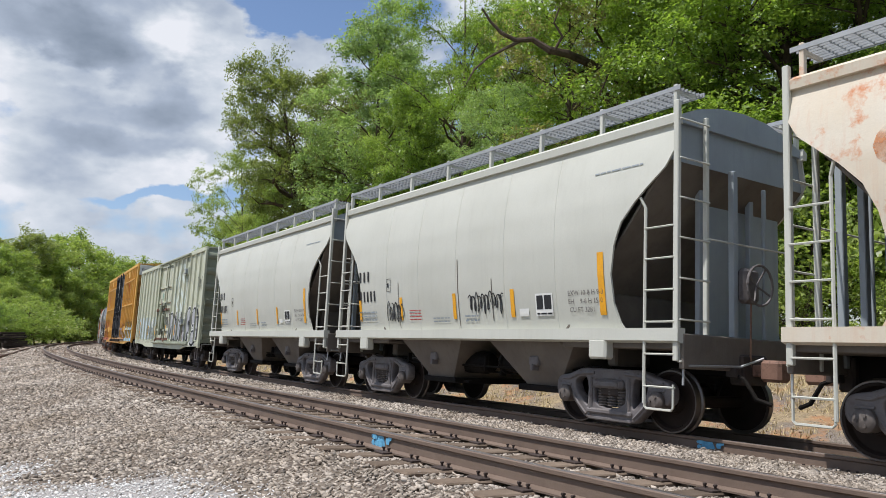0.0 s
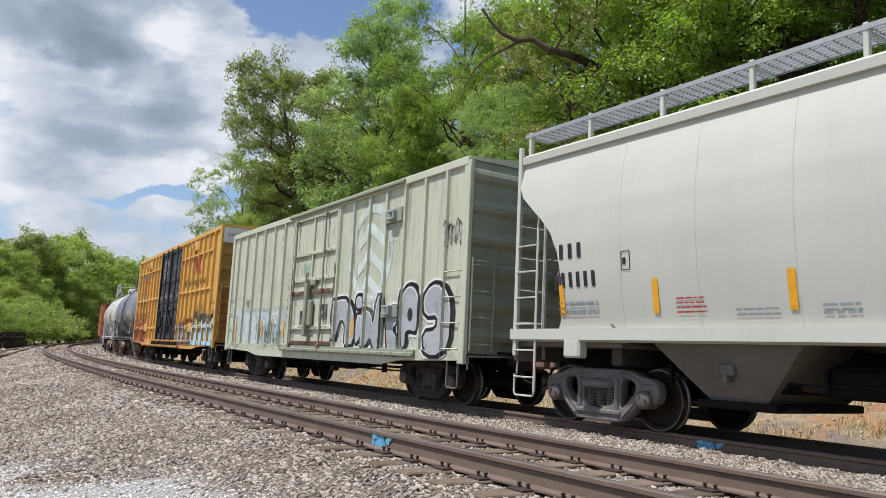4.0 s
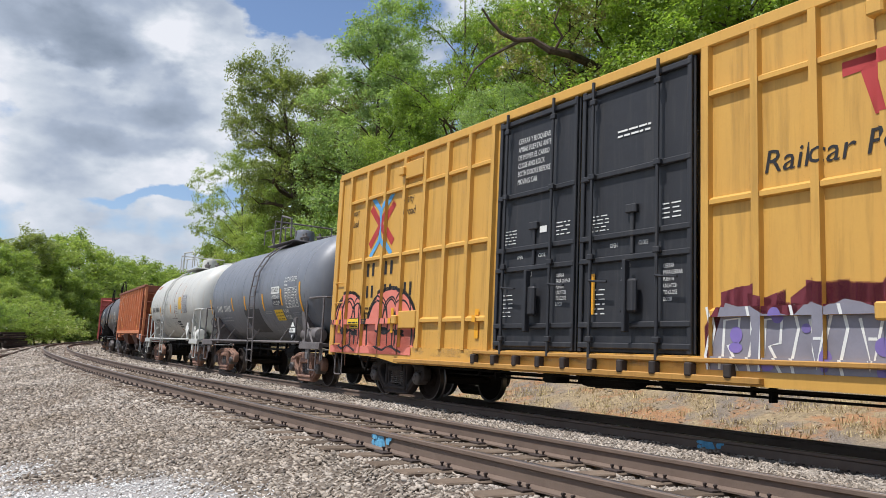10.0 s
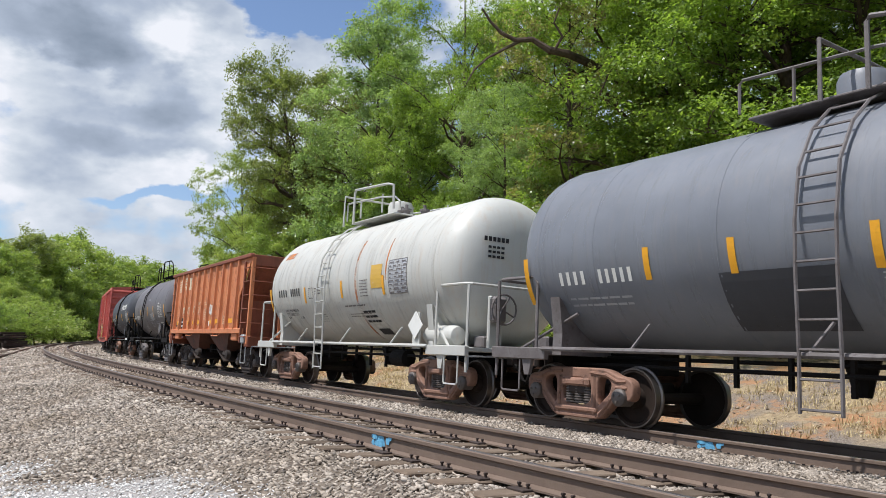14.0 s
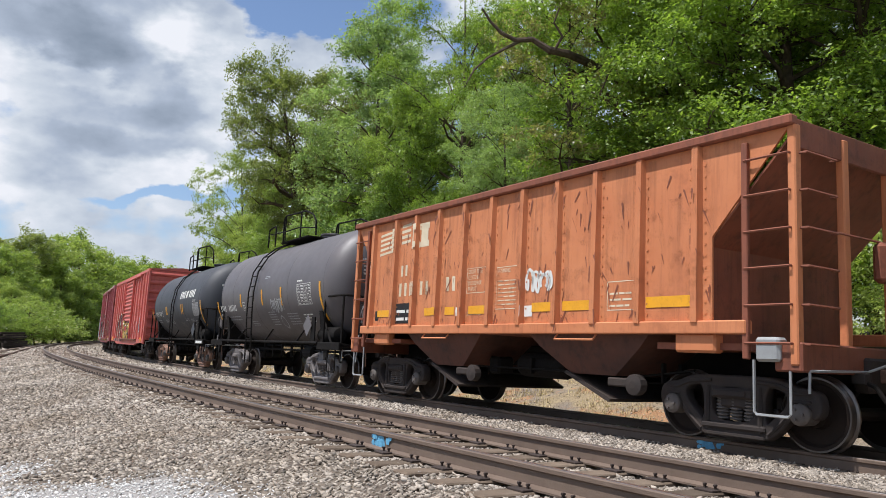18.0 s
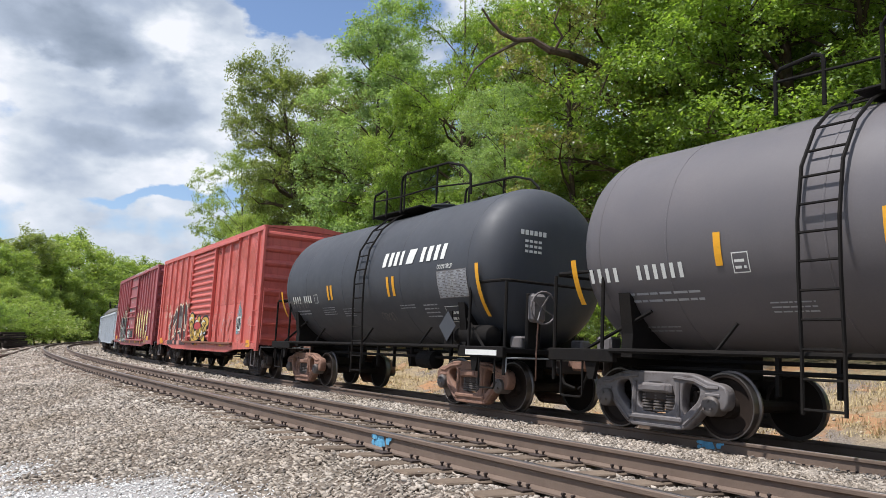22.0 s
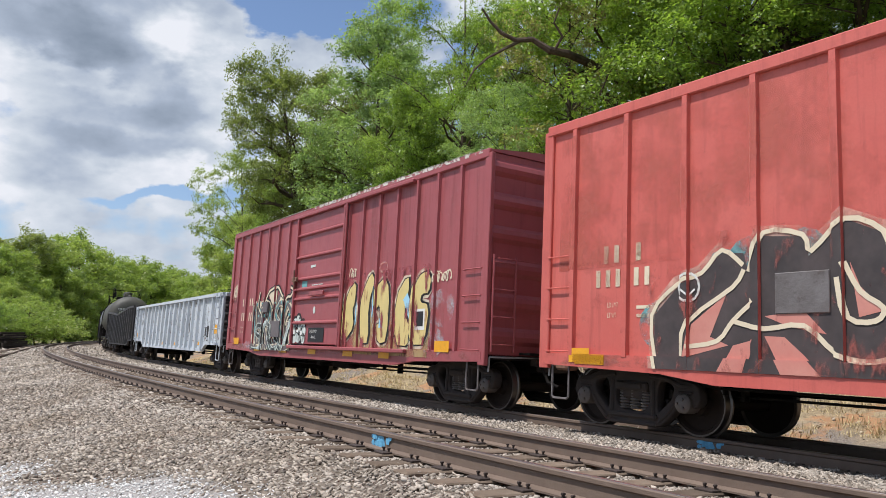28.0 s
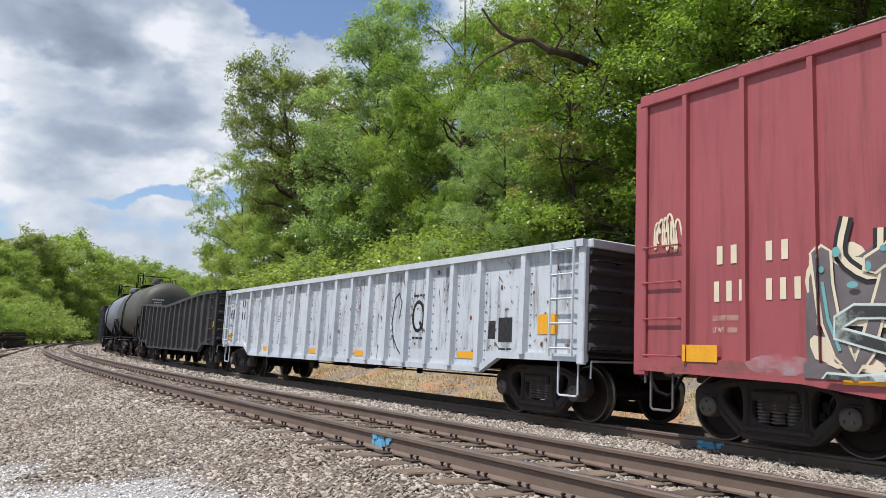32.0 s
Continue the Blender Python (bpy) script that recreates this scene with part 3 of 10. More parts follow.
# ---- the siding at the edge of the yard, and the heap of old ties beside it ----
M_OLDTIE = mat("old_tie_heap", srgb(54, 48, 44), 0.95, second=srgb(84, 76, 68), amount=0.5, scale=2, fine=20, bump=0.5, obj_rand=0.4, spec=0.1)
siding = thing("railway_track", Matrix(), "rusty siding track joining from the gravel yard", "track", "parallel main tracks", "structure")
_a, _b = Vector((-12.0, 13.0, 0)), Vector((-50.5, 101.0, 0))
_d = (_b - _a).normalized()
_nrm = Vector((_d.y, -_d.x, 0))
for _o in (-HALF_GAUGE, HALF_GAUGE):
    _rings = []
    for t in np.linspace(0, 1, 24):
        q = _a.lerp(_b, float(t)) + _nrm * _o
        zz = ground_z(q.x, q.y) + 0.16
        _rings.append([q + _nrm * u + Vector((0, 0, zz + w)) for u, w in RAIL_PROF])
    part("rail", MB().loft(_rings), M_RAIL, siding)
for i in range(110):
    q = _a + _d * (i * 0.62 + 24)
    if q.y > 100:
        break
    tie = new("tie", _tie)
    tie.parent, tie.matrix_basis = siding, Matrix.Translation((q.x, q.y, ground_z(q.x, q.y) + 0.01)) @ Matrix.Rotation(math.atan2(_d.y, _d.x), 4, "Z")
heap = thing("tie_heap", Matrix.Translation((-41.2, 73.0, ground_z(-41.2, 73.0))) @ Matrix.Rotation(1.2, 4, "Z"), "untidy stack of dark old railway ties beside the siding", "timber stack")
_hr = random.Random(9)
_old = MB().box(-1.3, 1.3, -0.11, 0.11, -0.09, 0.09, 0.012).mesh("old_tie")
_old.materials.append(M_OLDTIE)
for lay in range(8):
    for i in range(13 - lay):
        t_ = new("old_tie", _old)
        t_.parent = heap
        t_.matrix_basis = Matrix.Translation((_hr.uniform(-0.3, 0.3), (i - (13 - lay) / 2) * 0.27 + _hr.uniform(-0.05, 0.05), 0.09 + lay * 0.20)) @ Matrix.Rotation(_hr.uniform(-0.16, 0.16), 4, "Z") @ Matrix.Rotation(_hr.uniform(-0.05, 0.05), 4, "X")


# ---- trees ----
def grow(seed, height, radius, low, thick, limbs, boughs, shape, pad, lean=0.0, reach=0.62):
    """A bent trunk, limbs that curve out of it, boughs on the limbs, and the leafy pads that they carry: (wood, pads)."""
    rg = random.Random(seed)
    wood, pads = MB(), []
    bend = [(rg.uniform(-0.5, 0.5), rg.uniform(-0.5, 0.5)) for _ in range(2)]

    def at(z):
        f = max(0.0, z) / height
        return Vector((bend[0][0] * math.sin(f * 2.6) + bend[1][0] * f - lean * height * f ** 1.4, bend[0][1] * math.sin(f * 3.0) + bend[1][1] * f, z))

    zs = [-0.4, 0.0, 0.4, 1.2] + [1.2 + (height * 0.96 - 1.2) * (i + 1) / 8 for i in range(8)]
    wood.tube([at(z) for z in zs], [thick * (1.45 if z < 0.1 else 1.0) * max(0.05, 1 - z / height) ** 0.85 for z in zs], 8)
    for i in range(limbs):
        f = (i + rg.uniform(0.1, 0.9)) / limbs
        z0 = low + (height * 0.94 - low) * f ** 0.9
        az = i * 2.39996 + rg.uniform(-0.5, 0.5)
        ln = radius * float(np.interp(f, [0, 0.2, 0.45, 0.75, 1.0], shape)) * rg.uniform(0.72, 1.12)
        rise = rg.uniform(0.20, 0.62) + 0.5 * f
        out, side = Vector((math.cos(az), math.sin(az), 0)), Vector((-math.sin(az), math.cos(az), 0))
        a = at(max(0.6, z0 - ln * rise * 0.75))
        kink = rg.uniform(-0.22, 0.22)
        path = [a + out * ln * u + side * ln * kink * math.sin(u * 4.2) + Vector((0, 0, ln * (rise * u - 0.24 * u ** 3))) for u in (0, 0.25, 0.5, 0.75, 1.0)]
        t0 = max(0.02, thick * 0.46 * (1 - 0.8 * f))
        wood.tube(path, [t0, t0 * 0.8, t0 * 0.6, t0 * 0.36, t0 * 0.12], 5)
        pads.append((path[-1], pad * rg.uniform(0.7, 1.1)))
        for j in range(boughs):
            u = 0.34 + 0.62 * (j + rg.uniform(0.2, 0.8)) / boughs
            q = int(u * 4)
            root = path[q].lerp(path[min(q + 1, 4)], u * 4 - q)
            bl = ln * reach * (1.05 - 0.6 * u) * rg.uniform(0.6, 1.2)
            d = (out * rg.uniform(0.25, 0.8) + side * (1 if j % 2 else -1) * rg.uniform(0.5, 1.0) + Vector((0, 0, rg.uniform(-0.1, 0.75)))).normalized()
            tip = root + d * bl + Vector((0, 0, -0.05 * bl))
            wood.tube([root, root.lerp(tip, 0.55) + Vector((0, 0, 0.10 * bl)), tip], [t0 * 0.30, t0 * 0.18, t0 * 0.05], 4)
            pads.append((tip, pad * rg.uniform(0.55, 1.1)))
            if bl > pad * 0.9:
                pads.append((root.lerp(tip, 0.55) + Vector((rg.uniform(-0.2, 0.2), rg.uniform(-0.2, 0.2), 0.12 * bl)), pad * rg.uniform(0.5, 0.95)))
    for k in range(7):
        pads.append((at(height * (0.80 + 0.03 * k)) + Vector((rg.uniform(-0.5, 0.5), rg.uniform(-0.5, 0.5), 0)) * (1.6 - 0.2 * k), pad * rg.uniform(0.6, 1.0)))
    return wood, pads


def crown_mesh(name, seed, pads, leaves, size, material, thin=0.62, sprig=9):
    """Leaves in sprigs over flattened, drooping pads; the space between the pads stays open."""
    rg = np.random.RandomState(seed)
    cen, rad = np.array([p for p, _ in pads]), np.array([r for _, r in pads])
    n = leaves // sprig
    w = rad ** 2 * rg.uniform(0.35, 1.65, len(rad))
    pick = rg.choice(len(rad), n, p=w / w.sum())
    ang, rr = rg.uniform(0, 6.2832, n), np.sqrt(rg.uniform(0, 1, n))
    rr *= 1 + 0.28 * np.sin(ang * 3 + pick)
    tw = rg.uniform(-0.25, 0.25, (len(rad), 2))[pick]
    off = np.stack([np.cos(ang) * rr, np.sin(ang) * rr, thin * rg.normal(scale=0.55, size=n) - 0.20 * rr ** 2 + np.cos(ang) * rr * tw[:, 0] + np.sin(ang) * rr * tw[:, 1]], -1)
    spot = cen[pick] + off * rad[pick][:, None]
    m = n * sprig
    pos = np.repeat(spot, sprig, 0) + rg.normal(scale=size * 0.85, size=(m, 3)) * np.array([1, 1, 0.6])
    up = np.array([0, 0, 0.62]) + np.repeat(off, sprig, 0) * np.array([0.4, 0.4, 0.9]) + rg.normal(scale=0.46, size=(m, 3))
    up /= np.linalg.norm(up, axis=1)[:, None]
    u = np.cross(up, rg.normal(size=(m, 3)))
    u /= np.linalg.norm(u, axis=1)[:, None]
    v = np.cross(up, u)
    ln, wd = size * rg.uniform(0.65, 1.35, (m, 1)), size * rg.uniform(0.42, 0.75, (m, 1))
    fold = up * ln * 0.14
    verts = np.stack([pos - u * ln * 0.5, pos + v * wd * 0.5 + fold, pos + u * ln * 0.55, pos - v * wd * 0.5 + fold], 1).reshape(-1, 3)
    return raw_mesh(name, verts, np.arange(m * 4).reshape(-1, 4), material)


KINDS = {}
BROAD, OPEN, TALL = (0.75, 1.0, 0.98, 0.82, 0.42), (0.45, 0.80, 1.0, 0.95, 0.55), (0.80, 1.0, 0.88, 0.62, 0.25)
#        kind, seed, height, radius, low, thick, limbs, boughs, shape, pad, lean, leaves, leaf, material
for _k, _seed, _hh, _rr, _low, _th, _li, _bo, _sh, _pad, _ln, _nl, _sz, _mt in (
        ("deep", 11, 18, 5.6, 3.4, 0.34, 30, 6, BROAD, 0.86, 0.0, 76000, 0.13, M_LEAF_DARK),
        ("deep_open", 31, 18, 5.4, 4.2, 0.32, 24, 6, OPEN, 0.86, 0.02, 58000, 0.13, M_LEAF_DARK),
        ("mid", 12, 18, 4.8, 3.0, 0.28, 30, 6, BROAD, 0.84, 0.0, 56000, 0.155, M_LEAF_MID),
        ("light", 13, 16, 4.4, 2.0, 0.18, 28, 6, TALL, 0.74, 0.0, 44000, 0.155, M_LEAF_LIGHT),
        ("fan", 24, 14, 5.0, 3.0, 0.16, 22, 6, OPEN, 0.66, 0.03, 26000, 0.15, M_LEAF_LIGHT),
        ("olive", 14, 19, 5.2, 7.0, 0.40, 28, 7, OPEN, 0.86, 0.16, 54000, 0.165, M_LEAF_OLIVE),
        ("cool", 21, 19, 4.8, 3.5, 0.24, 36, 6, TALL, 0.76, 0.0, 56000, 0.15, M_LEAF_COOL),
        ("birch", 22, 17, 4.6, 2.2, 0.18, 30, 6, BROAD, 0.66, 0.02, 46000, 0.125, M_LEAF_COOL),
        ("thin", 15, 18, 4.4, 5.0, 0.22, 20, 5, OPEN, 0.62, 0.03, 15000, 0.15, M_LEAF_TAWNY),
        ("far", 16, 16, 5.6, 1.2, 0.30, 24, 5, BROAD, 1.25, 0.0, 18000, 0.34, M_LEAF_FAR),
        ("far_light", 17, 15, 5.2, 0.8, 0.30, 24, 5, BROAD, 1.15, 0.0, 18000, 0.33, M_LEAF_LIGHT),
        ("far_dark", 18, 17, 4.6, 4.5, 0.30, 20, 5, OPEN, 1.05, 0.0, 14400, 0.32, M_LEAF_OLIVE),
        ("shrub", 19, 4.0, 2.3, 0.3, 0.06, 17, 4, BROAD, 0.55, 0.0, 5400, 0.125, M_LEAF_MID),
        ("shrub_light", 20, 3.6, 2.4, 0.3, 0.06, 16, 4, BROAD, 0.55, 0.0, 5400, 0.125, M_LEAF_LIGHT)):
    _wood, _pads = grow(_seed, _hh, _rr, _low, _th, _li, _bo, _sh, _pad, _ln)
    _wm = _wood.mesh("trunk", True)
    _wm.materials.append(M_BARK)
    KINDS[_k] = (_hh, _rr, crown_mesh("crown", _seed, _pads, _nl, _sz, _mt), _wm)

TREE_WORDS = {"deep": ("tall broadleaf tree with dense deep green leaves on the bank", "tree"), "mid": ("broadleaf tree with fresh green leaves on the bank", "tree"),
              "light": ("young tree with pale spring-green leaves beside the track", "tree"), "olive": ("tall oak with olive-green open crown on the bank", "tree"),
              "cool": ("tall slender tree with bluish-green small leaves", "tree"), "birch": ("light bluish-green small-leaved tree at the wood's edge", "tree"), "deep_open": ("tall broadleaf tree with deep green leaves and open gaps", "tree"),
              "fan": ("young tree with fan-shaped branches and sparse pale leaves", "tree"), "thin": ("slender tree with thin crown and bare branches showing", "tree"), "far": ("distant green broadleaf tree beyond the curve", "tree"),
              "far_light": ("distant tree in bright yellow-green spring leaf", "tree"), "far_dark": ("distant dark pine-like tree behind the yard", "tree"),
              "shrub": ("leafy green shrub at the foot of the woods", "shrub"), "shrub_light": ("light green bush at the foot of the woods", "shrub")}
_tr = random.Random(77)


def plant(kind, x, y, height, width=1.0, turn=None, base=None):
    hh, rr, cm, tm = KINDS[kind]
    k = height / hh
    z = ground_z(x, y) if base is None else base
    label, cat = TREE_WORDS[kind]
    m = Matrix.Translation((x, y, z - 0.05)) @ Matrix.Rotation(_tr.uniform(0, 6.28) if turn is None else turn, 4, "Z") @ Matrix.Diagonal((k * width, k * width, k, 1))
    t = thing("shrub" if "shrub" in kind else "tree", m, label, cat, "trees and shrubs of the wood")
    part("trunk", tm, None, t)
    part("crown", cm, None, t)
    return t


HORIZON, LENS = 597.0, 1361.0


def stand(kind, px, depth, py, width=1.0, turn=None):
    """A tree seen in the direction px of the view, depth metres out, its top at py."""
    x = (px - 784) / LENS * depth
    g = ground_z(x, depth)
    top = EYE_Z + depth * (HORIZON - 6 + (px - 784) * 0.009 - py) / LENS * 1.0
    return plant(kind, x, depth, top - g, width, turn, g)


# the wall of trees behind the train, from the curve to the right
for _row in (("mid", 352, 118, 480, 1.0), ("fan", 432, 80, 238, 0.75, 0.6), ("light", 470, 76, 300, 0.8), ("light", 405, 92, 370, 0.9), ("olive", 548, 62, 62, 0.80, 0.2), ("mid", 520, 70, 235, 0.85),
             ("thin", 590, 64, 95, 0.62), ("thin", 625, 60, 130, 0.7), ("cool", 655, 56, -45, 0.95), ("mid", 725, 50, 125, 0.80), ("mid", 610, 54, 310, 0.85), ("cool", 690, 60, 0, 0.7),
             ("deep_open", 800, 48, -70, 0.75), ("birch", 895, 35, 110, 0.9), ("birch", 955, 33, 190, 0.8), ("light", 1010, 32, 200, 0.75), ("deep_open", 1020, 45, -120, 0.9), ("olive", 860, 52, -20, 0.62, 3.4),
             ("deep", 1150, 31, -260, 1.0), ("deep_open", 1290, 28, -330, 1.05), ("light", 1085, 34, 205, 0.75), ("birch", 1180, 33, 150, 0.7),
             ("deep", 1420, 27, -380, 1.1), ("deep_open", 1560, 26, -380, 1.15), ("deep", 1690, 26, -380, 1.1),
             ("deep", 640, 78, 170, 0.9), ("mid", 570, 82, 215, 0.9), ("deep", 760, 66, 150, 0.9), ("mid", 890, 58, 205, 0.85), ("deep", 1000, 52, 130, 0.9), ("mid", 1230, 44, 100, 0.9), ("deep", 1480, 42, 40, 0.9), ("deep", 1370, 46, 110, 0.9),
             ("light", 430, 88, 350, 1.0), ("light", 520, 58, 370, 0.9), ("mid", 800, 44, 300, 0.8)):
    stand(*_row)
# the long bare limb that reaches out of the crown
def _view(px, py, d):
    return Vector(((px - 784) / LENS * d, d, EYE_Z + d * (591 + (px - 784) * 0.009 - py) / LENS))


_host = stand("thin", 1035, 31.5, -120, 0.9)
_inv = _host.matrix_basis.inverted()
_limb = MB().tube([_inv @ _view(*q) for q in ((1110, 130, 30.5), (1050, 92, 29.0), (1010, 74, 27.6), (975, 66, 27), (945, 46, 27), (915, 48, 26.8), (888, 34, 26.6), (868, 12, 26.5), (852, -14, 26.4))], [0.21, 0.19, 0.17, 0.15, 0.12, 0.10, 0.08, 0.06, 0.04], 8)
_limb.tube([_inv @ _view(*q) for q in ((925, 48, 26.9), (890, 66, 26.6), (862, 82, 26.4), (838, 104, 26.2), (824, 130, 26.1))], [0.08, 0.065, 0.05, 0.04, 0.02], 6)
_limb.tube([_inv @ _view(*q) for q in ((985, 68, 27.1), (1000, 40, 26.9), (985, 14, 26.8), (995, -14, 26.6))], [0.07, 0.06, 0.045, 0.03], 6)
part("limb", _limb, M_BARK, _host, "long bare crooked limb")
# unseen trees added along the bank beside and behind the camera, to shade the car ends
for _s, _o, _hgt in ((-14, 10.5, 17), (-21, 12, 19), (-28, 10.5, 18), (-36, 12, 20), (-45, 10.5, 18), (-54, 12, 19), (-64, 11, 18), (-76, 12, 19), (-18, 17, 21), (-32, 18, 22), (-50, 18, 21)):
    p = on_line(_s, FAR + _o)
    plant("deep" if _o < 17 else "deep_open", p.x, p.y, _hgt, 1.15)
# undergrowth at the foot of the wood
for _s in np.arange(-14, 96, 3.4):
    for _o, _hgt in ((10.6, 2.4), (12.6, 4.0), (15.5, 5.5)):
        p = on_line(_s + _tr.uniform(-1.2, 1.2), FAR + _o + _tr.uniform(-0.7, 0.9))
        plant(_tr.choice(["shrub", "shrub", "shrub_light"]), p.x, p.y, _hgt * _tr.uniform(0.7, 1.3))
# the woods beyond the curve, across the line
for _row in (("far_dark", 45, 118, 405, 1.0), ("far", 5, 105, 440, 1.0), ("far_light", 85, 125, 425, 1.0), ("far_light", 135, 135, 412, 1.0), ("far", 175, 150, 445, 1.0),
             ("far", 110, 120, 470, 1.0), ("far_light", 205, 170, 465, 1.0), ("far", 235, 190, 480, 1.0), ("far", 262, 200, 482, 1.0), ("far", 285, 215, 490, 1.1),
             ("far", 312, 230, 505, 1.0), ("far", 150, 128, 500, 1.0), ("far", 60, 112, 490, 1.0), ("far_light", 20, 98, 500, 0.9), ("far", -40, 105, 430, 1.0),
             ("far", 195, 160, 500, 1.1), ("far", 230, 180, 520, 1.2), ("far", 340, 230, 520, 1.2), ("far_light", 255, 185, 462, 1.1), ("far", 300, 205, 478, 1.1), ("far_light", 330, 200, 500, 1.0), ("far", 370, 190, 500, 1.0), ("far", 215, 165, 462, 1.0), ("far", 268, 178, 478, 1.0), ("far_light", 305, 190, 486, 1.0), ("far", 345, 175, 492, 1.0)):
    stand(_row[0], _row[1], _row[2], _row[3] - 14, _row[4] * 1.05)
for _px, _d, _py in ((0, 82, 520), (35, 86, 518), (70, 90, 530), (95, 92, 545), (120, 118, 560), (55, 88, 560), (15, 80, 555), (140, 126, 565), (-30, 80, 520)):
    stand("shrub_light" if _px % 2 else "shrub", _px, _d, _py, 1.3)
# pale bushes at the edge of the wood
for _px, _d, _py in ((640, 50, 430), (700, 47, 415), (770, 43, 400), (845, 39, 392), (920, 36, 400), (560, 56, 450), (500, 62, 470)):
    stand("shrub_light", _px, _d, _py, 1.25)


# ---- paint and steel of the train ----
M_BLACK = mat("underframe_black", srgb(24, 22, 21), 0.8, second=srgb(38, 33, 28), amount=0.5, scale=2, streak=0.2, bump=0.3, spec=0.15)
M_FRAME = mat("cast_steel_grey", srgb(112, 107, 106), 0.6, second=srgb(72, 63, 58), amount=0.6, scale=3, grime=srgb(60, 46, 36), grime_amt=0.5, bump=0.3)
M_FRAME_RUST = mat("cast_steel_rusty", srgb(142, 108, 90), 0.75, second=srgb(92, 68, 58), amount=0.6, scale=3, grime=srgb(46, 38, 34), grime_amt=0.6, bump=0.35)
# dark steel; for boxcar bogies the shade underneath is put into its colour
M_FRAME_DARK = mat("cast_steel_dark", srgb(60, 55, 53), 0.75, second=srgb(82, 70, 62), amount=0.5, scale=3, bump=0.3, spec=0.15)
M_WHEEL = mat("wheel_plate", srgb(44, 37, 33), 0.75, metal=0.0, second=srgb(58, 46, 39), amount=0.5, scale=3, bump=0.2, spec=0.15)
M_TREAD = mat("wheel_tread", srgb(112, 106, 102), 0.36, metal=0.8, second=srgb(78, 70, 64), amount=0.4, scale=4, bump=0.05)
M_SPRING = mat("spring_steel", srgb(100, 93, 88), 0.6, second=srgb(60, 50, 44), amount=0.5, scale=6)
M_GALV = mat("galvanised_steel", srgb(168, 170, 170), 0.5, metal=0.35, second=srgb(130, 130, 128), amount=0.4, scale=4)
M_YELLOW = mat("reflector_yellow", srgb(232, 166, 30), 0.5, second=srgb(205, 140, 30), amount=0.4, scale=5, grime_amt=0.15, bump=0.05)
M_NOTICE = mat("notice_yellow", srgb(238, 196, 40), 0.5, amount=0.2, scale=5, bump=0.05)
M_WHITE = mat("lettering_white", srgb(222, 222, 216), 0.7, amount=0.2, grime_amt=0.15, grime=srgb(130, 128, 124), bump=0.05)
M_INK = mat("lettering_black", srgb(34, 34, 36), 0.7, amount=0.2, bump=0.05)
M_CREAM = mat("graffiti_cream", srgb(222, 208, 180), 0.6, amount=0.3, scale=3, bump=0.05)
M_RED_PALE = mat("graffiti_rubbed_pink", srgb(200, 136, 122), 0.65, second=srgb(188, 108, 98), amount=0.7, scale=2, bump=0.05)
M_SILVER = mat("graffiti_silver", srgb(172, 174, 176), 0.5, second=srgb(126, 130, 138), amount=0.8, scale=1.6, streak=0.3, grime=srgb(150, 140, 120), grime_amt=0.2, bump=0.05)
M_SKYBLUE = mat("graffiti_light_blue", srgb(158, 206, 226), 0.6, second=srgb(132, 188, 214), amount=0.4, scale=3, bump=0.05)
M_NAVY = mat("graffiti_teal_outline", srgb(44, 86, 104), 0.6, amount=0.3, scale=3, bump=0.05)
M_PINK = mat("graffiti_salmon", srgb(222, 128, 110), 0.6, second=srgb(206, 112, 96), amount=0.5, scale=3, bump=0.05)
M_LILAC = mat("graffiti_violet", srgb(128, 110, 176), 0.6, second=srgb(70, 70, 90), amount=0.4, scale=1.5, bump=0.05)
M_PURPLE = mat("graffiti_grey_lilac", srgb(134, 132, 142), 0.6, second=srgb(112, 110, 118), amount=0.5, scale=4, bump=0.05)
M_INK_DUSTY = mat("graffiti_dusty_black", srgb(56, 50, 50), 0.7, second=srgb(92, 80, 78), amount=0.6, scale=2.5, bump=0.05)
M_MAROON = mat("graffiti_maroon", srgb(112, 40, 52), 0.6, amount=0.3, scale=3, bump=0.05)
M_GOLD = mat("graffiti_gold", srgb(206, 166, 66), 0.6, second=srgb(180, 146, 84), amount=0.5, scale=3, bump=0.05)
M_PALE_GOLD = mat("graffiti_pale_gold", srgb(214, 194, 128), 0.6, second=srgb(196, 178, 120), amount=0.5, scale=3, bump=0.05)
M_GREY_SPRAY = mat("graffiti_grey_ground", srgb(112, 104, 104), 0.65, second=srgb(74, 70, 72), amount=0.7, scale=2.2, bump=0.05)
M_TEAL = mat("graffiti_teal", srgb(96, 158, 160), 0.6, second=srgb(130, 180, 176), amount=0.5, scale=4, bump=0.05)
M_FADED = mat("graffiti_faded_white", srgb(206, 216, 210), 0.7, second=srgb(170, 180, 166), amount=0.7, scale=2.5, bump=0.05)
M_LOGO_RED = mat("emblem_red", srgb(178, 56, 54), 0.6, second=srgb(156, 50, 48), amount=0.4, scale=3, bump=0.05)
M_LOGO_BLUE = mat("emblem_blue", srgb(92, 160, 210), 0.6, amount=0.3, scale=3, bump=0.05)
M_RUST = mat("bare_rust", srgb(116, 74, 56), 0.85, second=srgb(96, 56, 40), amount=0.6, scale=3, bump=0.3)
M_HOPPER = mat("hopper_pale_grey_paint", srgb(194, 194, 183), 0.5, second=srgb(178, 178, 166), amount=0.5, scale=0.7, streak=0.10, grime=srgb(140, 134, 120), bump=0.05)
M_HOPPER_DARK = mat("hopper_dirt_and_shade_steel", srgb(112, 104, 95), 0.8, second=srgb(78, 70, 63), amount=0.6, scale=1.5, streak=0.3, bump=0.2)
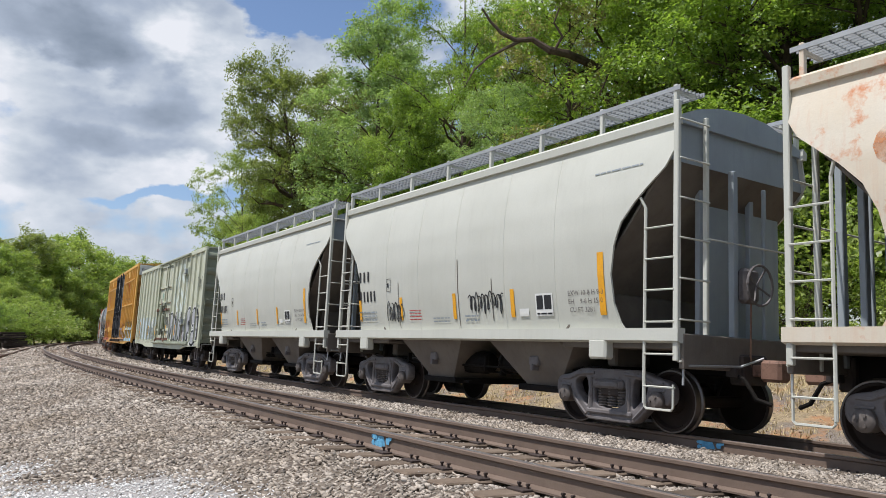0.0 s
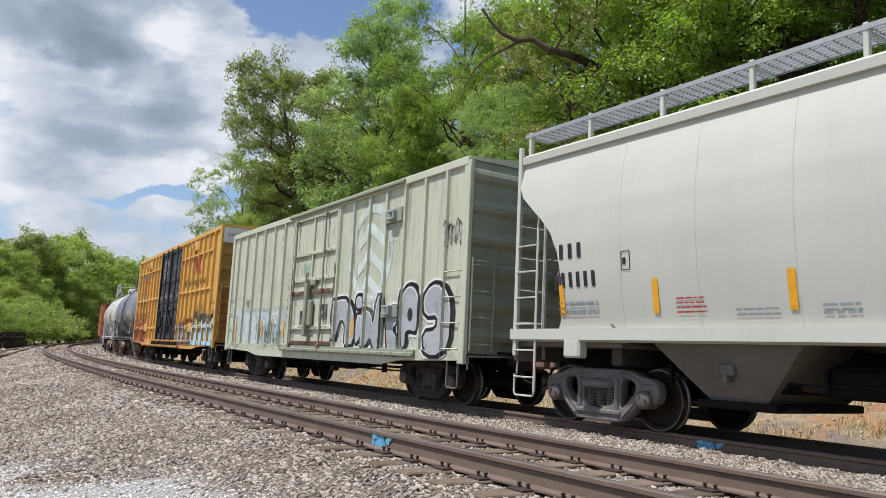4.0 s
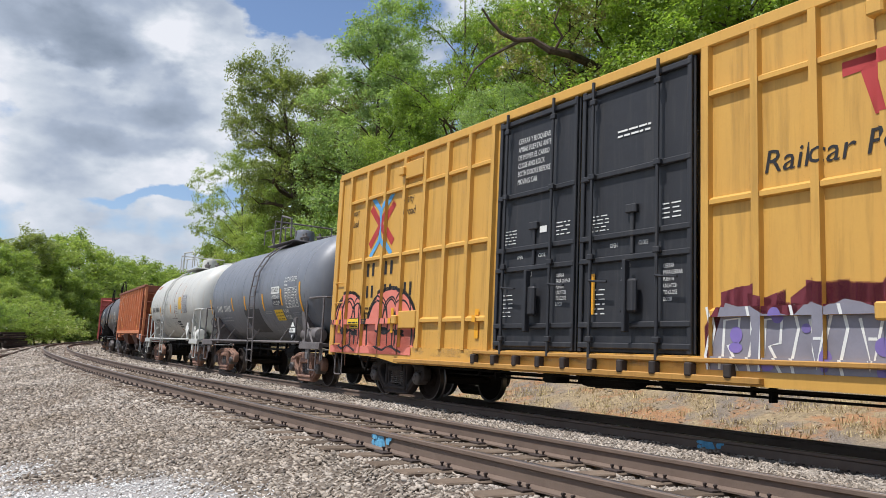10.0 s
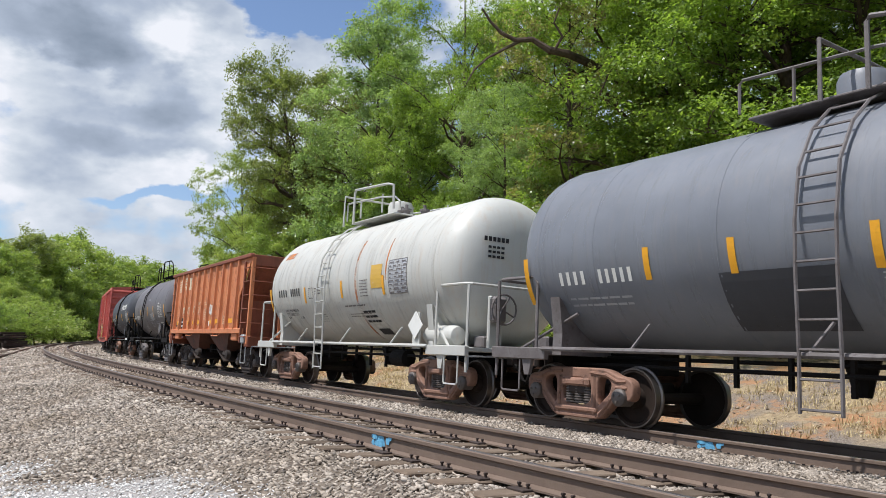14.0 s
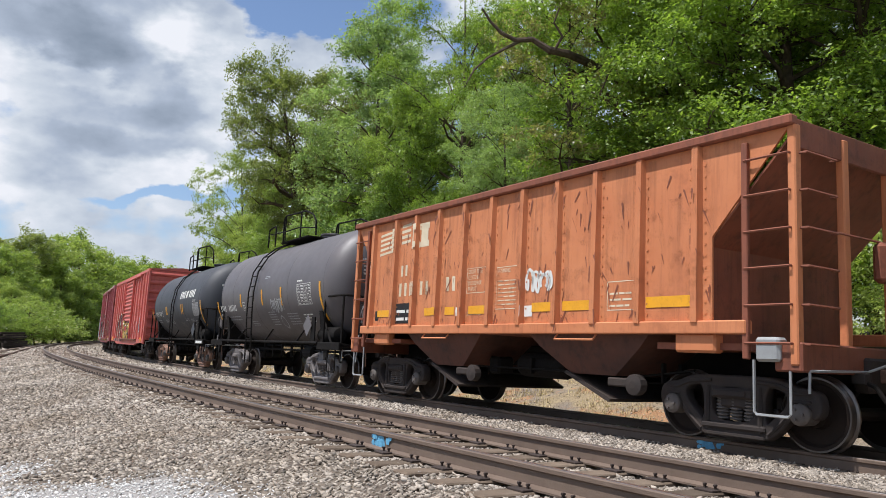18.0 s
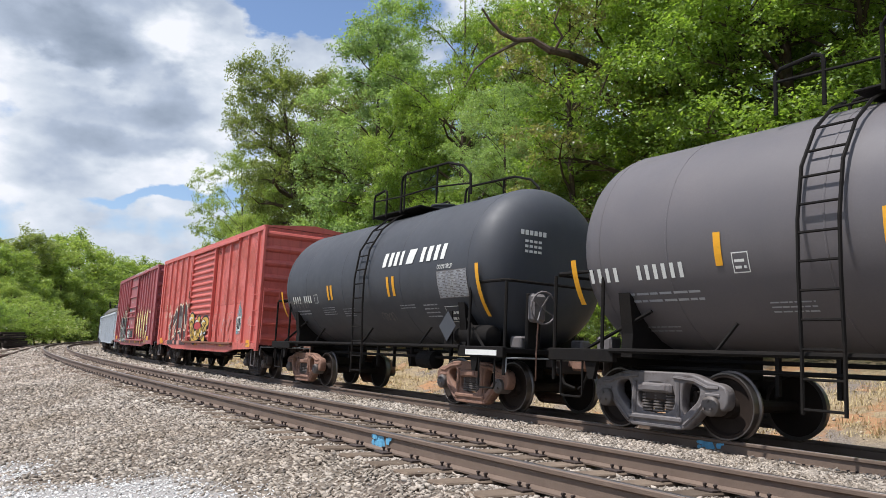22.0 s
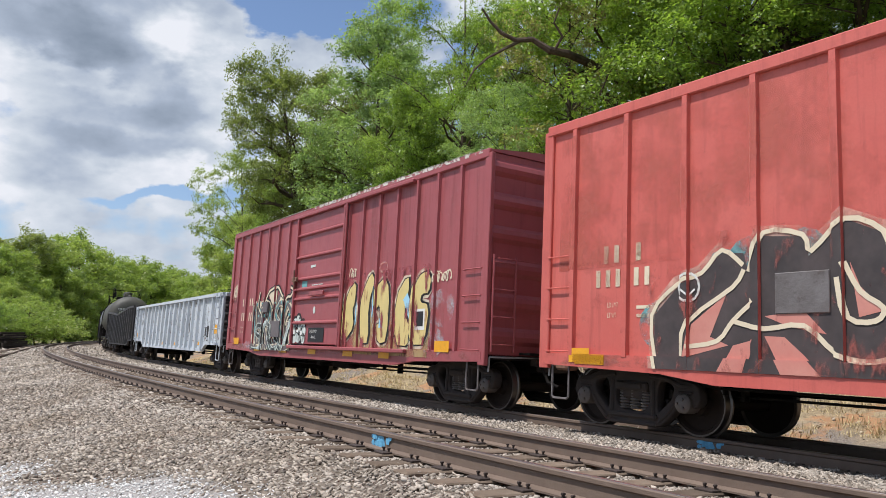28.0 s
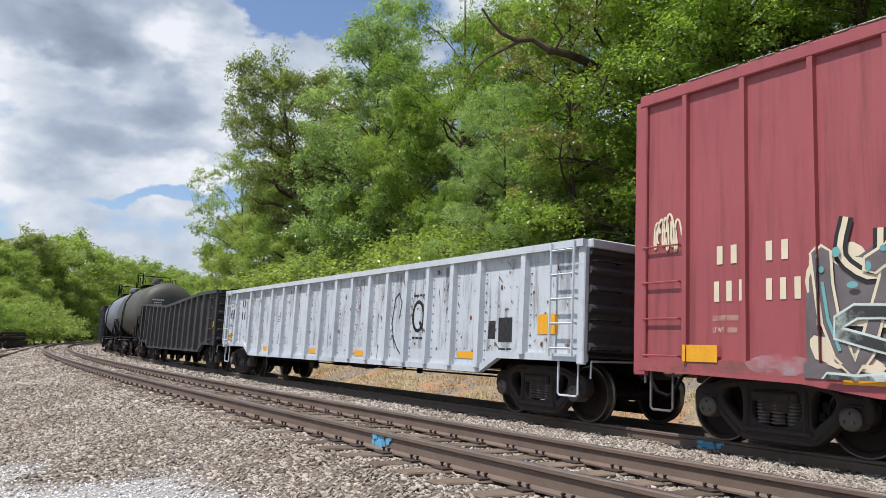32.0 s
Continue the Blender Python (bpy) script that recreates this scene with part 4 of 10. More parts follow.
M_HOPPER_GREY = mat("hopper_end_grey", srgb(150, 158, 162), 0.55, second=srgb(128, 134, 138), amount=0.5, scale=1.5, streak=0.2, bump=0.08)
M_HOPPER_RUSTY = mat("hopper_rusting_cream_paint", srgb(206, 198, 182), 0.6, second=srgb(196, 176, 146), amount=0.6, scale=0.8, streak=0.25, grime=srgb(190, 112, 56), grime_amt=0.85, bump=0.12)
M_GREEN = mat("pale_green_boxcar_paint", srgb(186, 189, 166), 0.55, second=srgb(198, 199, 180), amount=0.6, scale=0.8, streak=0.30, grime=srgb(118, 112, 92), grime_amt=0.12, bump=0.08)
# darker green: the ends' shade put into the colour; door fittings use it too
M_GREEN_DK = mat("pale_green_end_shade_and_fittings", srgb(146, 151, 131), 0.6, second=srgb(120, 124, 106), amount=0.6, scale=1.2, streak=0.35, bump=0.1)
M_YEL = mat("boxcar_yellow_paint", srgb(208, 160, 74), 0.55, second=srgb(196, 148, 70), amount=0.5, scale=0.8, streak=0.18, grime=srgb(150, 108, 50), bump=0.06)
# darker yellow with the ends' shade in the colour; also the grimy door track
M_YEL_DK = mat("boxcar_yellow_end_shade_and_track", srgb(178, 132, 62), 0.6, second=srgb(150, 110, 56), amount=0.5, scale=1.0, streak=0.4, grime=srgb(96, 70, 40), bump=0.08)
M_DOORBLK = mat("door_black_paint", srgb(38, 39, 43), 0.55, second=srgb(50, 50, 52), amount=0.4, scale=1.5, streak=0.2, grime=srgb(96, 92, 86), bump=0.08)
M_TANKGREY = mat("tank_dark_grey_paint", srgb(116, 120, 127), 0.46, second=srgb(92, 95, 101), amount=0.6, scale=0.7, streak=0.35, grime=srgb(128, 124, 122), bump=0.05)
M_TANKWHITE = mat("tank_white_paint", srgb(190, 190, 183), 0.5, second=srgb(172, 174, 170), amount=0.5, scale=0.7, streak=0.22, grime=srgb(178, 142, 104), grime_amt=0.10, bump=0.05)
M_TANKBLACK = mat("tank_black_paint", srgb(92, 88, 90), 0.50, second=srgb(106, 100, 100), amount=0.5, scale=0.8, streak=0.12, grime=srgb(92, 88, 84), bump=0.05)
M_TANKBLACK2 = mat("tank_jet_black_paint", srgb(58, 60, 65), 0.6, second=srgb(70, 72, 77), amount=0.5, scale=0.8, streak=0.10, grime=srgb(80, 80, 80), bump=0.05)
M_TANKOLIVE = mat("tank_stained_olive_black", srgb(78, 76, 66), 0.6, second=srgb(54, 52, 48), amount=0.6, scale=0.8, streak=0.4, bump=0.06)
M_ORANGE = mat("hopper_faded_orange_paint", srgb(204, 130, 86), 0.65, second=srgb(186, 106, 64), amount=0.6, scale=0.9, streak=0.35, grime=srgb(120, 64, 44), grime_amt=0.25, bump=0.1)
M_ORANGE_DK = mat("hopper_rusty_brown", srgb(140, 80, 57), 0.7, second=srgb(100, 58, 44), amount=0.6, scale=1.2, streak=0.4, grime=srgb(60, 40, 32), grime_amt=0.4, bump=0.15)
# darker rust: the weak light under the body is put into the bays' colour
M_ORANGE_BAY = mat("hopper_bay_shaded_rust", srgb(96, 58, 44), 0.8, second=srgb(58, 42, 36), amount=0.7, scale=1.2, streak=0.5, grime=srgb(44, 34, 30), grime_amt=0.5, bump=0.15)
M_RED = mat("boxcar_faded_red_paint", srgb(196, 94, 84), 0.48, second=srgb(206, 112, 100), amount=0.6, scale=0.8, streak=0.3, grime=srgb(118, 48, 44), grime_amt=0.15, bump=0.08)
M_REDMAROON = mat("boxcar_maroon_paint", srgb(160, 82, 84), 0.46, second=srgb(146, 70, 75), amount=0.5, scale=0.8, streak=0.25, grime=srgb(86, 34, 40), grime_amt=0.1, bump=0.07)
M_GONWHITE = mat("gondola_worn_white_paint", srgb(196, 202, 206), 0.65, second=srgb(176, 184, 192), amount=0.6, scale=0.9, streak=0.25, grime=srgb(120, 104, 92), grime_amt=0.2, bump=0.1)
# near-black, streaked colour for the white gondola's ends
M_GONEND = mat("gondola_dark_streaked_end", srgb(64, 62, 62), 0.75, second=srgb(42, 40, 39), amount=0.6, scale=1.5, streak=0.45, bump=0.2)
M_GONBLACK = mat("gondola_black_paint", srgb(50, 49, 50), 0.65, second=srgb(74, 70, 68), amount=0.5, scale=1.2, streak=0.4, grime=srgb(100, 94, 88), bump=0.1)



def worn(name, color, scale, lo, hi, most=1.0, stretch=(1, 1, 1)):
    """Paint or rust that has partly gone: patches with uneven, soft edges, the steel's own paint between them."""
    m = mat(name, color, 0.75, amount=0.35, scale=3, bump=0.05)
    n, l = m.node_tree.nodes, m.node_tree.links
    tc, mp, tx, mr = n.new("ShaderNodeTexCoord"), n.new("ShaderNodeMapping"), n.new("ShaderNodeTexNoise"), n.new("ShaderNodeMapRange")
    mp.inputs["Scale"].default_value = stretch
    tx.inputs["Scale"].default_value, tx.inputs["Detail"].default_value, tx.inputs["Roughness"].default_value = scale, 6, 0.65
    mr.inputs["From Min"].default_value, mr.inputs["From Max"].default_value, mr.inputs["To Max"].default_value = lo, hi, most
    l.new(tc.outputs["Object"], mp.inputs["Vector"])
    l.new(mp.outputs["Vector"], tx.inputs["Vector"])
    l.new(tx.outputs["Fac"], mr.inputs["Value"])
    l.new(mr.outputs["Result"], n["Principled BSDF"].inputs["Alpha"])
    return m


M_WORN_RUST = worn("flaking_rust", srgb(104, 70, 54), 10.0, 0.54, 0.62, 0.6)
M_RUN_RUST = worn("rust_runs", srgb(124, 84, 60), 3.2, 0.55, 0.72, 0.55, (5, 1, 0.35))
M_GRIME_RUN = worn("grime_runs", srgb(84, 72, 56), 2.2, 0.50, 0.80, 0.28, (4, 1, 0.22))
M_WORN_WHITE = worn("worn_white_overpaint", srgb(208, 216, 220), 1.5, 0.42, 0.66, 0.75)
M_WORN_PALEBLUE = worn("worn_pale_blue_overpaint", srgb(198, 211, 214), 0.8, 0.36, 0.52, 0.85)
M_WORN_PINK = worn("worn_pink_spray", srgb(222, 176, 158), 1.8, 0.42, 0.66, 0.8)
M_WORN_TEAL = worn("worn_teal_spray", srgb(110, 168, 172), 2.4, 0.44, 0.62, 0.85)
M_WORN_INK = worn("worn_black_spray", srgb(48, 48, 50), 2.4, 0.36, 0.54, 0.85)
M_RUST_HEAVY = worn("heavy_flaking_rust", srgb(100, 66, 54), 7.0, 0.32, 0.50, 0.92)
M_WORN_MINT = worn("worn_mint_spray", srgb(146, 184, 164), 2.4, 0.36, 0.60, 0.8)
M_FAINT_INK = worn("faint_grey_spray", srgb(66, 72, 72), 2.4, 0.38, 0.56, 0.75)
M_WORN_CREAM = worn("worn_cream_spray", srgb(220, 206, 180), 2.0, 0.40, 0.56, 0.92)
M_WORN_RED = worn("sun_bleached_red", srgb(196, 106, 92), 0.7, 0.44, 0.62, 0.6)
M_DUST = worn("trackside_dust", srgb(128, 112, 98), 2.4, 0.46, 0.72, 0.42, (1.5, 1, 2.5))
M_PEEL = worn("peeling_white_coat", srgb(214, 210, 200), 5.0, 0.46, 0.52, 0.95, (1, 1, 1))
M_SOOT_RUN = worn("soot_runs", srgb(70, 66, 64), 2.0, 0.50, 0.74, 0.55, (3, 1, 0.35))
M_PALE_RUN = worn("pale_rubbed_streaks", srgb(150, 152, 156), 2.0, 0.54, 0.80, 0.4, (4, 1, 0.3))
M_WORN_RUST2 = worn("small_rust_spots", srgb(120, 74, 50), 6.0, 0.62, 0.68, 0.85)
M_ORANGE_RUST = worn("orange_rust_stain", srgb(196, 120, 60), 1.8, 0.36, 0.62, 0.85)
M_RUN_ORANGE = worn("orange_rust_runs", srgb(190, 126, 74), 1.6, 0.50, 0.74, 0.5, (4, 1, 0.3))
M_SCRUB = worn("scrubbed_pale_patches", srgb(196, 196, 188), 1.6, 0.52, 0.70, 0.55)
M_WEAR_MAROON = worn("maroon_wear_through", srgb(150, 70, 76), 1.7, 0.54, 0.62, 0.85, (2.6, 1, 0.8))
M_WEAR_RED = worn("red_wear_through", srgb(176, 96, 86), 2.2, 0.56, 0.66, 0.6, (1.8, 1, 0.8))
M_GOLD_SCRUB = worn("worn_tan_spray", srgb(186, 160, 112), 1.6, 0.36, 0.60, 0.75, (1.6, 1, 0.7))
M_SOOT = worn("sooty_brown_patch", srgb(104, 56, 46), 2.6, 0.55, 0.72, 0.26)

WHEEL_R = 0.42
TRAIN = []


# ---- flat paint on shaped surfaces ----
def clip_x(poly, lo, hi, k=0):
    """Cuts a convex outline to lo..hi along its coordinate k."""
    for bound, sign in ((lo, 1), (hi, -1)):
        out = []
        for i in range(len(poly)):
            a, b = poly[i - 1], poly[i]
            da, db = (a[k] - bound) * sign, (b[k] - bound) * sign
            if (da >= 0) != (db >= 0):
                t = da / (da - db)
                out.append((a[0] + (b[0] - a[0]) * t, a[1] + (b[1] - a[1]) * t))
            if db >= 0:
                out.append(b)
        poly = out
        if len(poly) < 3:
            return []
    return poly


class FlatSkin:
    """A car side: its plane, the ribs (from, to, plane) that stand before it, and level bands (from, to, plane) such as girts and sills."""

    def __init__(self, y, ribs=(), low=None, bands=()):
        self.y, self.ribs, self.low, self.bands = y, sorted(ribs), low, sorted(bands)

    def lay(self, polys, lift):
        mb = MB()
        cuts, edge = [], -99.0
        for a, b, yr in self.ribs:
            cuts += [(edge, a, None), (a, b, yr)]
            edge = b
        cuts.append((edge, 99.0, None))
        levels, edge = [], -99.0 if self.low is None else self.low
        for a, b, yb in self.bands:
            levels += [(edge, a, self.y), (a, b, yb)]
            edge = b
        levels.append((edge, 99.0, self.y))
        for p in polys:
            z0, z1 = min(q[1] for q in p), max(q[1] for q in p)
            for lo, hi, base in levels:
                if hi <= z0 or lo >= z1:
                    continue
                pz = clip_x(p, lo, hi, 1) if (lo > z0 or hi < z1) else p
                if len(pz) < 3:
                    continue
                x0, x1 = min(q[0] for q in pz), max(q[0] for q in pz)
                for a, b, yr in cuts:
                    if b <= x0 or a >= x1:
                        continue
                    c = clip_x(pz, a, b) if (a > x0 or b < x1) else pz
                    y = base if yr is None else max(yr, base)
                    if len(c) >= 3:
                        mb.add([(u, y + lift, w) for u, w in c], [tuple(range(len(c)))])
        return mb


class RoundSkin:
    """The side of a lying cylinder."""

    def __init__(self, r, cz):
        self.r, self.cz = r, cz

    def lay(self, polys, lift):
        mb = MB()
        for p in polys:
            z0, z1 = min(q[1] for q in p), max(q[1] for q in p)
            n = max(1, int((z1 - z0) / 0.10))
            for i in range(n):
                c = clip_x(p, z0 + (z1 - z0) * i / n, z0 + (z1 - z0) * (i + 1) / n, 1) if n > 1 else p
                if len(c) >= 3:
                    mb.add([(u, math.sqrt(max(0.01, (self.r + lift + 0.003) ** 2 - (w - self.cz) ** 2)), w) for u, w in c], [tuple(range(len(c)))])
        return mb


class BulgeSkin(RoundSkin):
    """The bulging side of a covered hopper."""

    def __init__(self, prof):
        self.prof = prof

    def lay(self, polys, lift):
        mb = MB()
        zz, yy = [q[1] for q in self.prof], [q[0] for q in self.prof]
        for p in polys:
            z0, z1 = min(q[1] for q in p), max(q[1] for q in p)
            levels = [z0] + [z for z in zz if z0 < z < z1] + [z1]
            for a, b in zip(levels, levels[1:]):
                c = clip_x(p, a, b, 1)
                if len(c) >= 3:
                    mb.add([(u, float(np.interp(w, zz, yy)) + lift + 0.004, w) for u, w in c], [tuple(range(len(c)))])
        return mb


def rect(x0, x1, z0, z1):
    return [[(x0, z0), (x1, z0), (x1, z1), (x0, z1)]]


def frame_rect(x0, x1, z0, z1, w=0.02):
    return rect(x0, x1, z0, z0 + w) + rect(x0, x1, z1 - w, z1) + rect(x0, x0 + w, z0 + w, z1 - w) + rect(x1 - w, x1, z0 + w, z1 - w)


def ellipse(cx, cz, rx, rz, n=18, turn=0.0, wob=0.0, rg=None):
    out = []
    for i in range(n):
        a = 2 * math.pi * i / n
        k = 1 + (rg.uniform(-wob, wob) if rg else 0)
        u, w = rx * k * math.cos(a), rz * k * math.sin(a)
        out.append((cx + u * math.cos(turn) - w * math.sin(turn), cz + u * math.sin(turn) + w * math.cos(turn)))
    return out


def ribbon(pts, w):
    """Quads of a painted stroke along points."""
    out = []
    for i in range(len(pts) - 1):
        (a, b), (c, d) = pts[i], pts[i + 1]
        l = math.hypot(c - a, d - b) or 1
        nx, nz = -(d - b) / l * w / 2, (c - a) / l * w / 2
        ex, ez = (c - a) / l * w * 0.3, (d - b) / l * w * 0.3
        out.append([(a - ex + nx, b - ez + nz), (a - ex - nx, b - ez - nz), (c + ex - nx, d + ez - nz), (c + ex + nx, d + ez + nz)])
    return out


def words(body, size, x, z, shear=0.0, wide=1.0, bold=0.0):
    """Triangles of written words; x is where they begin (they run towards smaller x), z their base line, size the letters' height."""
    cu = bpy.data.curves.new("words", "FONT")
    cu.body, cu.size, cu.shear, cu.offset, cu.resolution_u = body, size * 1.40, shear, bold, 2
    ob = bpy.data.objects.new("words", cu)
    me = bpy.data.meshes.new_from_object(ob)
    bm = bmesh.new()
    bm.from_mesh(me)
    bmesh.ops.triangulate(bm, faces=bm.faces)
    out = [[(x - v.co.x * wide, z + v.co.y) for v in f.verts] for f in bm.faces]
    bm.free()
    bpy.data.objects.remove(ob)
    bpy.data.curves.remove(cu)
    bpy.data.meshes.remove(me)
    return out


def bars(x0, x1, z0, z1, lines, fill=0.55, seed=1, gap=0.25):
    """Small writing too fine to read: rows of bars with gaps, as wide as words."""
    rg = random.Random(seed)
    out, h = [], (z1 - z0) / lines
    for i in range(lines):
        x = x1
        while x > x0 + 0.02:
            w = min(rg.uniform(0.9, 2.6) * h, x - x0)
            out += rect(x - w, x, z0 + i * h, z0 + i * h + h * fill * 0.78)
            x -= w + h * gap * rg.uniform(0.8, 1.8)
    return out


def marks(x, z, height, count, wide=0.6, gap=0.28):
    """A row of letter-sized blocks."""
    out = []
    for i in range(count):
        a = x - i * height * (wide + gap)
        out += rect(a - height * wide, a, z, z + height)
    return out


def paint(parent, name, polys, material, skin, layer=1, label=""):
    ob = part(name, skin.lay(polys, 0.003 * layer), material, parent, label)
    if any(w in name for w in ("run", "scar", "patch", "wear", "scrub", "ground", "halo", "shine")) or any(w in name for w in ("lettering", "mark", "number", "table", "dots", "slogan", "notice_l")) and len(polys) > 1:
        tagged(ob, kind="stuff")
    return ob


def graffiti(parent, skin, x0, x1, z0, z1, n, fill, line, accent, seed, lean=0.12, label=""):
    """A painted tag of n fat letter shapes: a back colour, bodies, inner strokes and highlights."""
    rg = random.Random(seed)
    w = (x1 - x0) / n
    back, body, strokes, shine = [], [], [], []
    for i in range(n):
        cx = x1 - (i + 0.5) * w
        h = (z1 - z0) * rg.uniform(0.8, 1.0)
        cz = z0 + h / 2
        for k in range(3):
            ex, ez = cx + rg.uniform(-0.28, 0.28) * w, cz + (k - 1) * h * 0.30
            rx, rz = w * rg.uniform(0.34, 0.62), h * rg.uniform(0.17, 0.27)
            turn = rg.uniform(-0.7, 0.7)
            back.append(ellipse(ex, ez, rx + 0.07, rz + 0.07, 14, turn))
            body.append(ellipse(ex, ez, rx, rz, 14, turn))
        a = [(cx + rg.uniform(-0.45, 0.45) * w, z0 + h * f) for f in (0.06, 0.3, 0.55, 0.75, 0.95)]
        strokes += ribbon(a, 0.05) + ribbon([(q[0] + rg.uniform(0.1, 0.3) * w, q[1]) for q in a[:4]], 0.035)
        a0 = rg.uniform(0, 6)
        strokes += ribbon([(cx + math.cos(a0 + 0.5 * t) * w * 0.3, cz + math.sin(a0 + 0.5 * t) * h * 0.2) for t in range(10)], 0.045)
        shine += ribbon([(cx + 0.3 * w, cz + 0.25 * h), (cx + 0.1 * w, cz + 0.36 * h), (cx - 0.15 * w, cz + 0.33 * h)], 0.05)
        for _ in range(3):
            shine.append(ellipse(cx + rg.uniform(-0.4, 0.4) * w, z0 + rg.uniform(0.1, 0.9) * h, rg.uniform(0.03, 0.09), rg.uniform(0.03, 0.10), 8))
    paint(parent, "graffiti_outline", back, line, skin, 1, label)
    paint(parent, "graffiti_fill", body, fill, skin, 2)
    paint(parent, "graffiti_lining", strokes, line, skin, 3)
    paint(parent, "graffiti_shine", shine, accent, skin, 4)


def block_piece(parent, skin, x0, x1, z0, z1, n, fill, crest, line, dots, seed, jag=0.25, label="", behind=0.12, soft=False):
    """A solid painted block of letters: a ragged crest behind, a full body, dividing lines, letter strokes and dots."""
    rg = random.Random(seed)
    m = n * 3
    tops = [z1 - (z1 - z0) * rg.uniform(0, jag) for _ in range(m + 1)]
    tops[0], tops[-1] = tops[0] - (z1 - z0) * 0.35, tops[-1] - (z1 - z0) * 0.35
    xs = [x1 - (x1 - x0) * i / m for i in range(m + 1)]
    body = [[(xs[i], z0), (xs[i + 1], z0), (xs[i + 1], tops[i + 1] - 0.10), (xs[i], tops[i] - 0.10)] for i in range(m)]
    top = [[(xs[i] + 0.04, z0 + 0.1), (xs[i + 1] - 0.04, z0 + 0.1), (xs[i + 1] - 0.06, tops[i + 1] + behind * rg.uniform(0.2, 1.4)), (xs[i] + 0.06, tops[i] + behind * rg.uniform(0.2, 1.4))] for i in range(m)]
    lines, spots = [], []
    w = (x1 - x0) / n

    def ribbon(p, wd):
        p = smooth(p, 6) if soft else p
        return strip(p, [wd] * len(p))

    for i in range(n):
        c = x1 - (i + 0.5) * w
        h = z1 - z0
        e = x1 - i * w
        lines += ribbon([(e - 0.05 * w, z0), (e + 0.08 * w, z0 + 0.3 * h), (e - 0.06 * w, z0 + 0.6 * h), (e + 0.05 * w, z0 + 0.85 * h)], 0.035)
        kind = rg.randint(0, 3)
        if kind == 0:
            lines += ribbon([(c + 0.25 * w, z0 + 0.15 * h), (c + 0.18 * w, z0 + 0.7 * h), (c - 0.2 * w, z0 + 0.72 * h), (c - 0.15 * w, z0 + 0.45 * h), (c + 0.1 * w, z0 + 0.42 * h), (c - 0.25 * w, z0 + 0.1 * h)], 0.035)
        elif kind == 1:
            lines += ribbon([(c - 0.22 * w, z0 + 0.62 * h), (c + 0.1 * w, z0 + 0.7 * h), (c + 0.24 * w, z0 + 0.4 * h), (c + 0.05 * w, z0 + 0.14 * h), (c - 0.25 * w, z0 + 0.22 * h), (c - 0.22 * w, z0 + 0.4 * h)], 0.035)
        elif kind == 2:
            lines += ribbon([(c + 0.2 * w, z0 + 0.7 * h), (c, z0 + 0.2 * h), (c - 0.24 * w, z0 + 0.74 * h)], 0.035) + ribbon([(c + 0.06 * w, z0 + 0.5 * h), (c - 0.1 * w, z0 + 0.5 * h)], 0.03)
        else:
            lines += ribbon([(c + 0.22 * w, z0 + 0.12 * h), (c + 0.22 * w, z0 + 0.66 * h), (c - 0.02 * w, z0 + 0.3 * h), (c - 0.24 * w, z0 + 0.68 * h), (c - 0.24 * w, z0 + 0.15 * h)], 0.035)
        for _ in range(2):
            spots.append(ellipse(c + rg.uniform(-0.4, 0.4) * w, z0 + rg.uniform(0.1, 0.75) * h, rg.uniform(0.04, 0.10), rg.uniform(0.05, 0.12), 12))
    paint(parent, "graffiti_crest", top, crest, skin, 1, label)
    paint(parent, "graffiti_fill", body, fill, skin, 2)
    paint(parent, "graffiti_lining", lines, line, skin, 3)
    paint(parent, "graffiti_spray_dots", spots, dots, skin, 4)


def smooth(pts, n=5):
    """Points of a soft curve through pts."""
    q = [pts[0]] + list(pts) + [pts[-1]]
    out = []
    for i in range(1, len(q) - 2):
        for j in range(n):
            t = j / n
            c = [((-t ** 3 + 2 * t ** 2 - t), (3 * t ** 3 - 5 * t ** 2 + 2), (-3 * t ** 3 + 4 * t ** 2 + t), (t ** 3 - t ** 2))]
            out.append(tuple(0.5 * sum(c[0][k] * q[i - 1 + k][a] for k in range(4)) for a in (0, 1)))
    return out + [pts[-1]]


def strip(pts, widths):
    """Quads of one mitred stroke whose width changes along it."""
    m = len(pts)
    ln, rn = [], []
    for i in range(m):
        a, b = pts[max(0, i - 1)], pts[min(m - 1, i + 1)]
        l = math.hypot(b[0] - a[0], b[1] - a[1]) or 1
        nx, nz = -(b[1] - a[1]) / l, (b[0] - a[0]) / l
        w = widths[i] / 2
        ln.append((pts[i][0] + nx * w, pts[i][1] + nz * w))
        rn.append((pts[i][0] - nx * w, pts[i][1] - nz * w))
    return [[ln[i], rn[i], rn[i + 1], ln[i + 1]] for i in range(m - 1)]


FORMS = [[(0.10, -0.08), (0.02, 0.45), (0.28, 1.0), (0.78, 0.92), (0.62, 0.48), (1.02, -0.04)], [(1.04, 0.98), (0.36, 1.0), (0.08, 0.68), (0.82, 0.45), (0.78, 0.08), (-0.08, 0.02)],
         [(-0.04, 1.08), (0.14, 0.42), (0.50, 0.04), (0.80, 0.48), (1.10, 1.04)], [(-0.12, 0.86), (0.50, 1.02), (0.98, 0.62), (0.45, 0.45), (1.12, -0.06)],
         [(0.92, 0.82), (0.50, 1.04), (0.06, 0.5), (0.5, 0.0), (1.04, 0.22), (0.58, 0.52)], [(-0.05, -0.05), (0.22, 0.96), (0.50, 0.30), (0.76, 1.0), (1.08, 0.0)]]


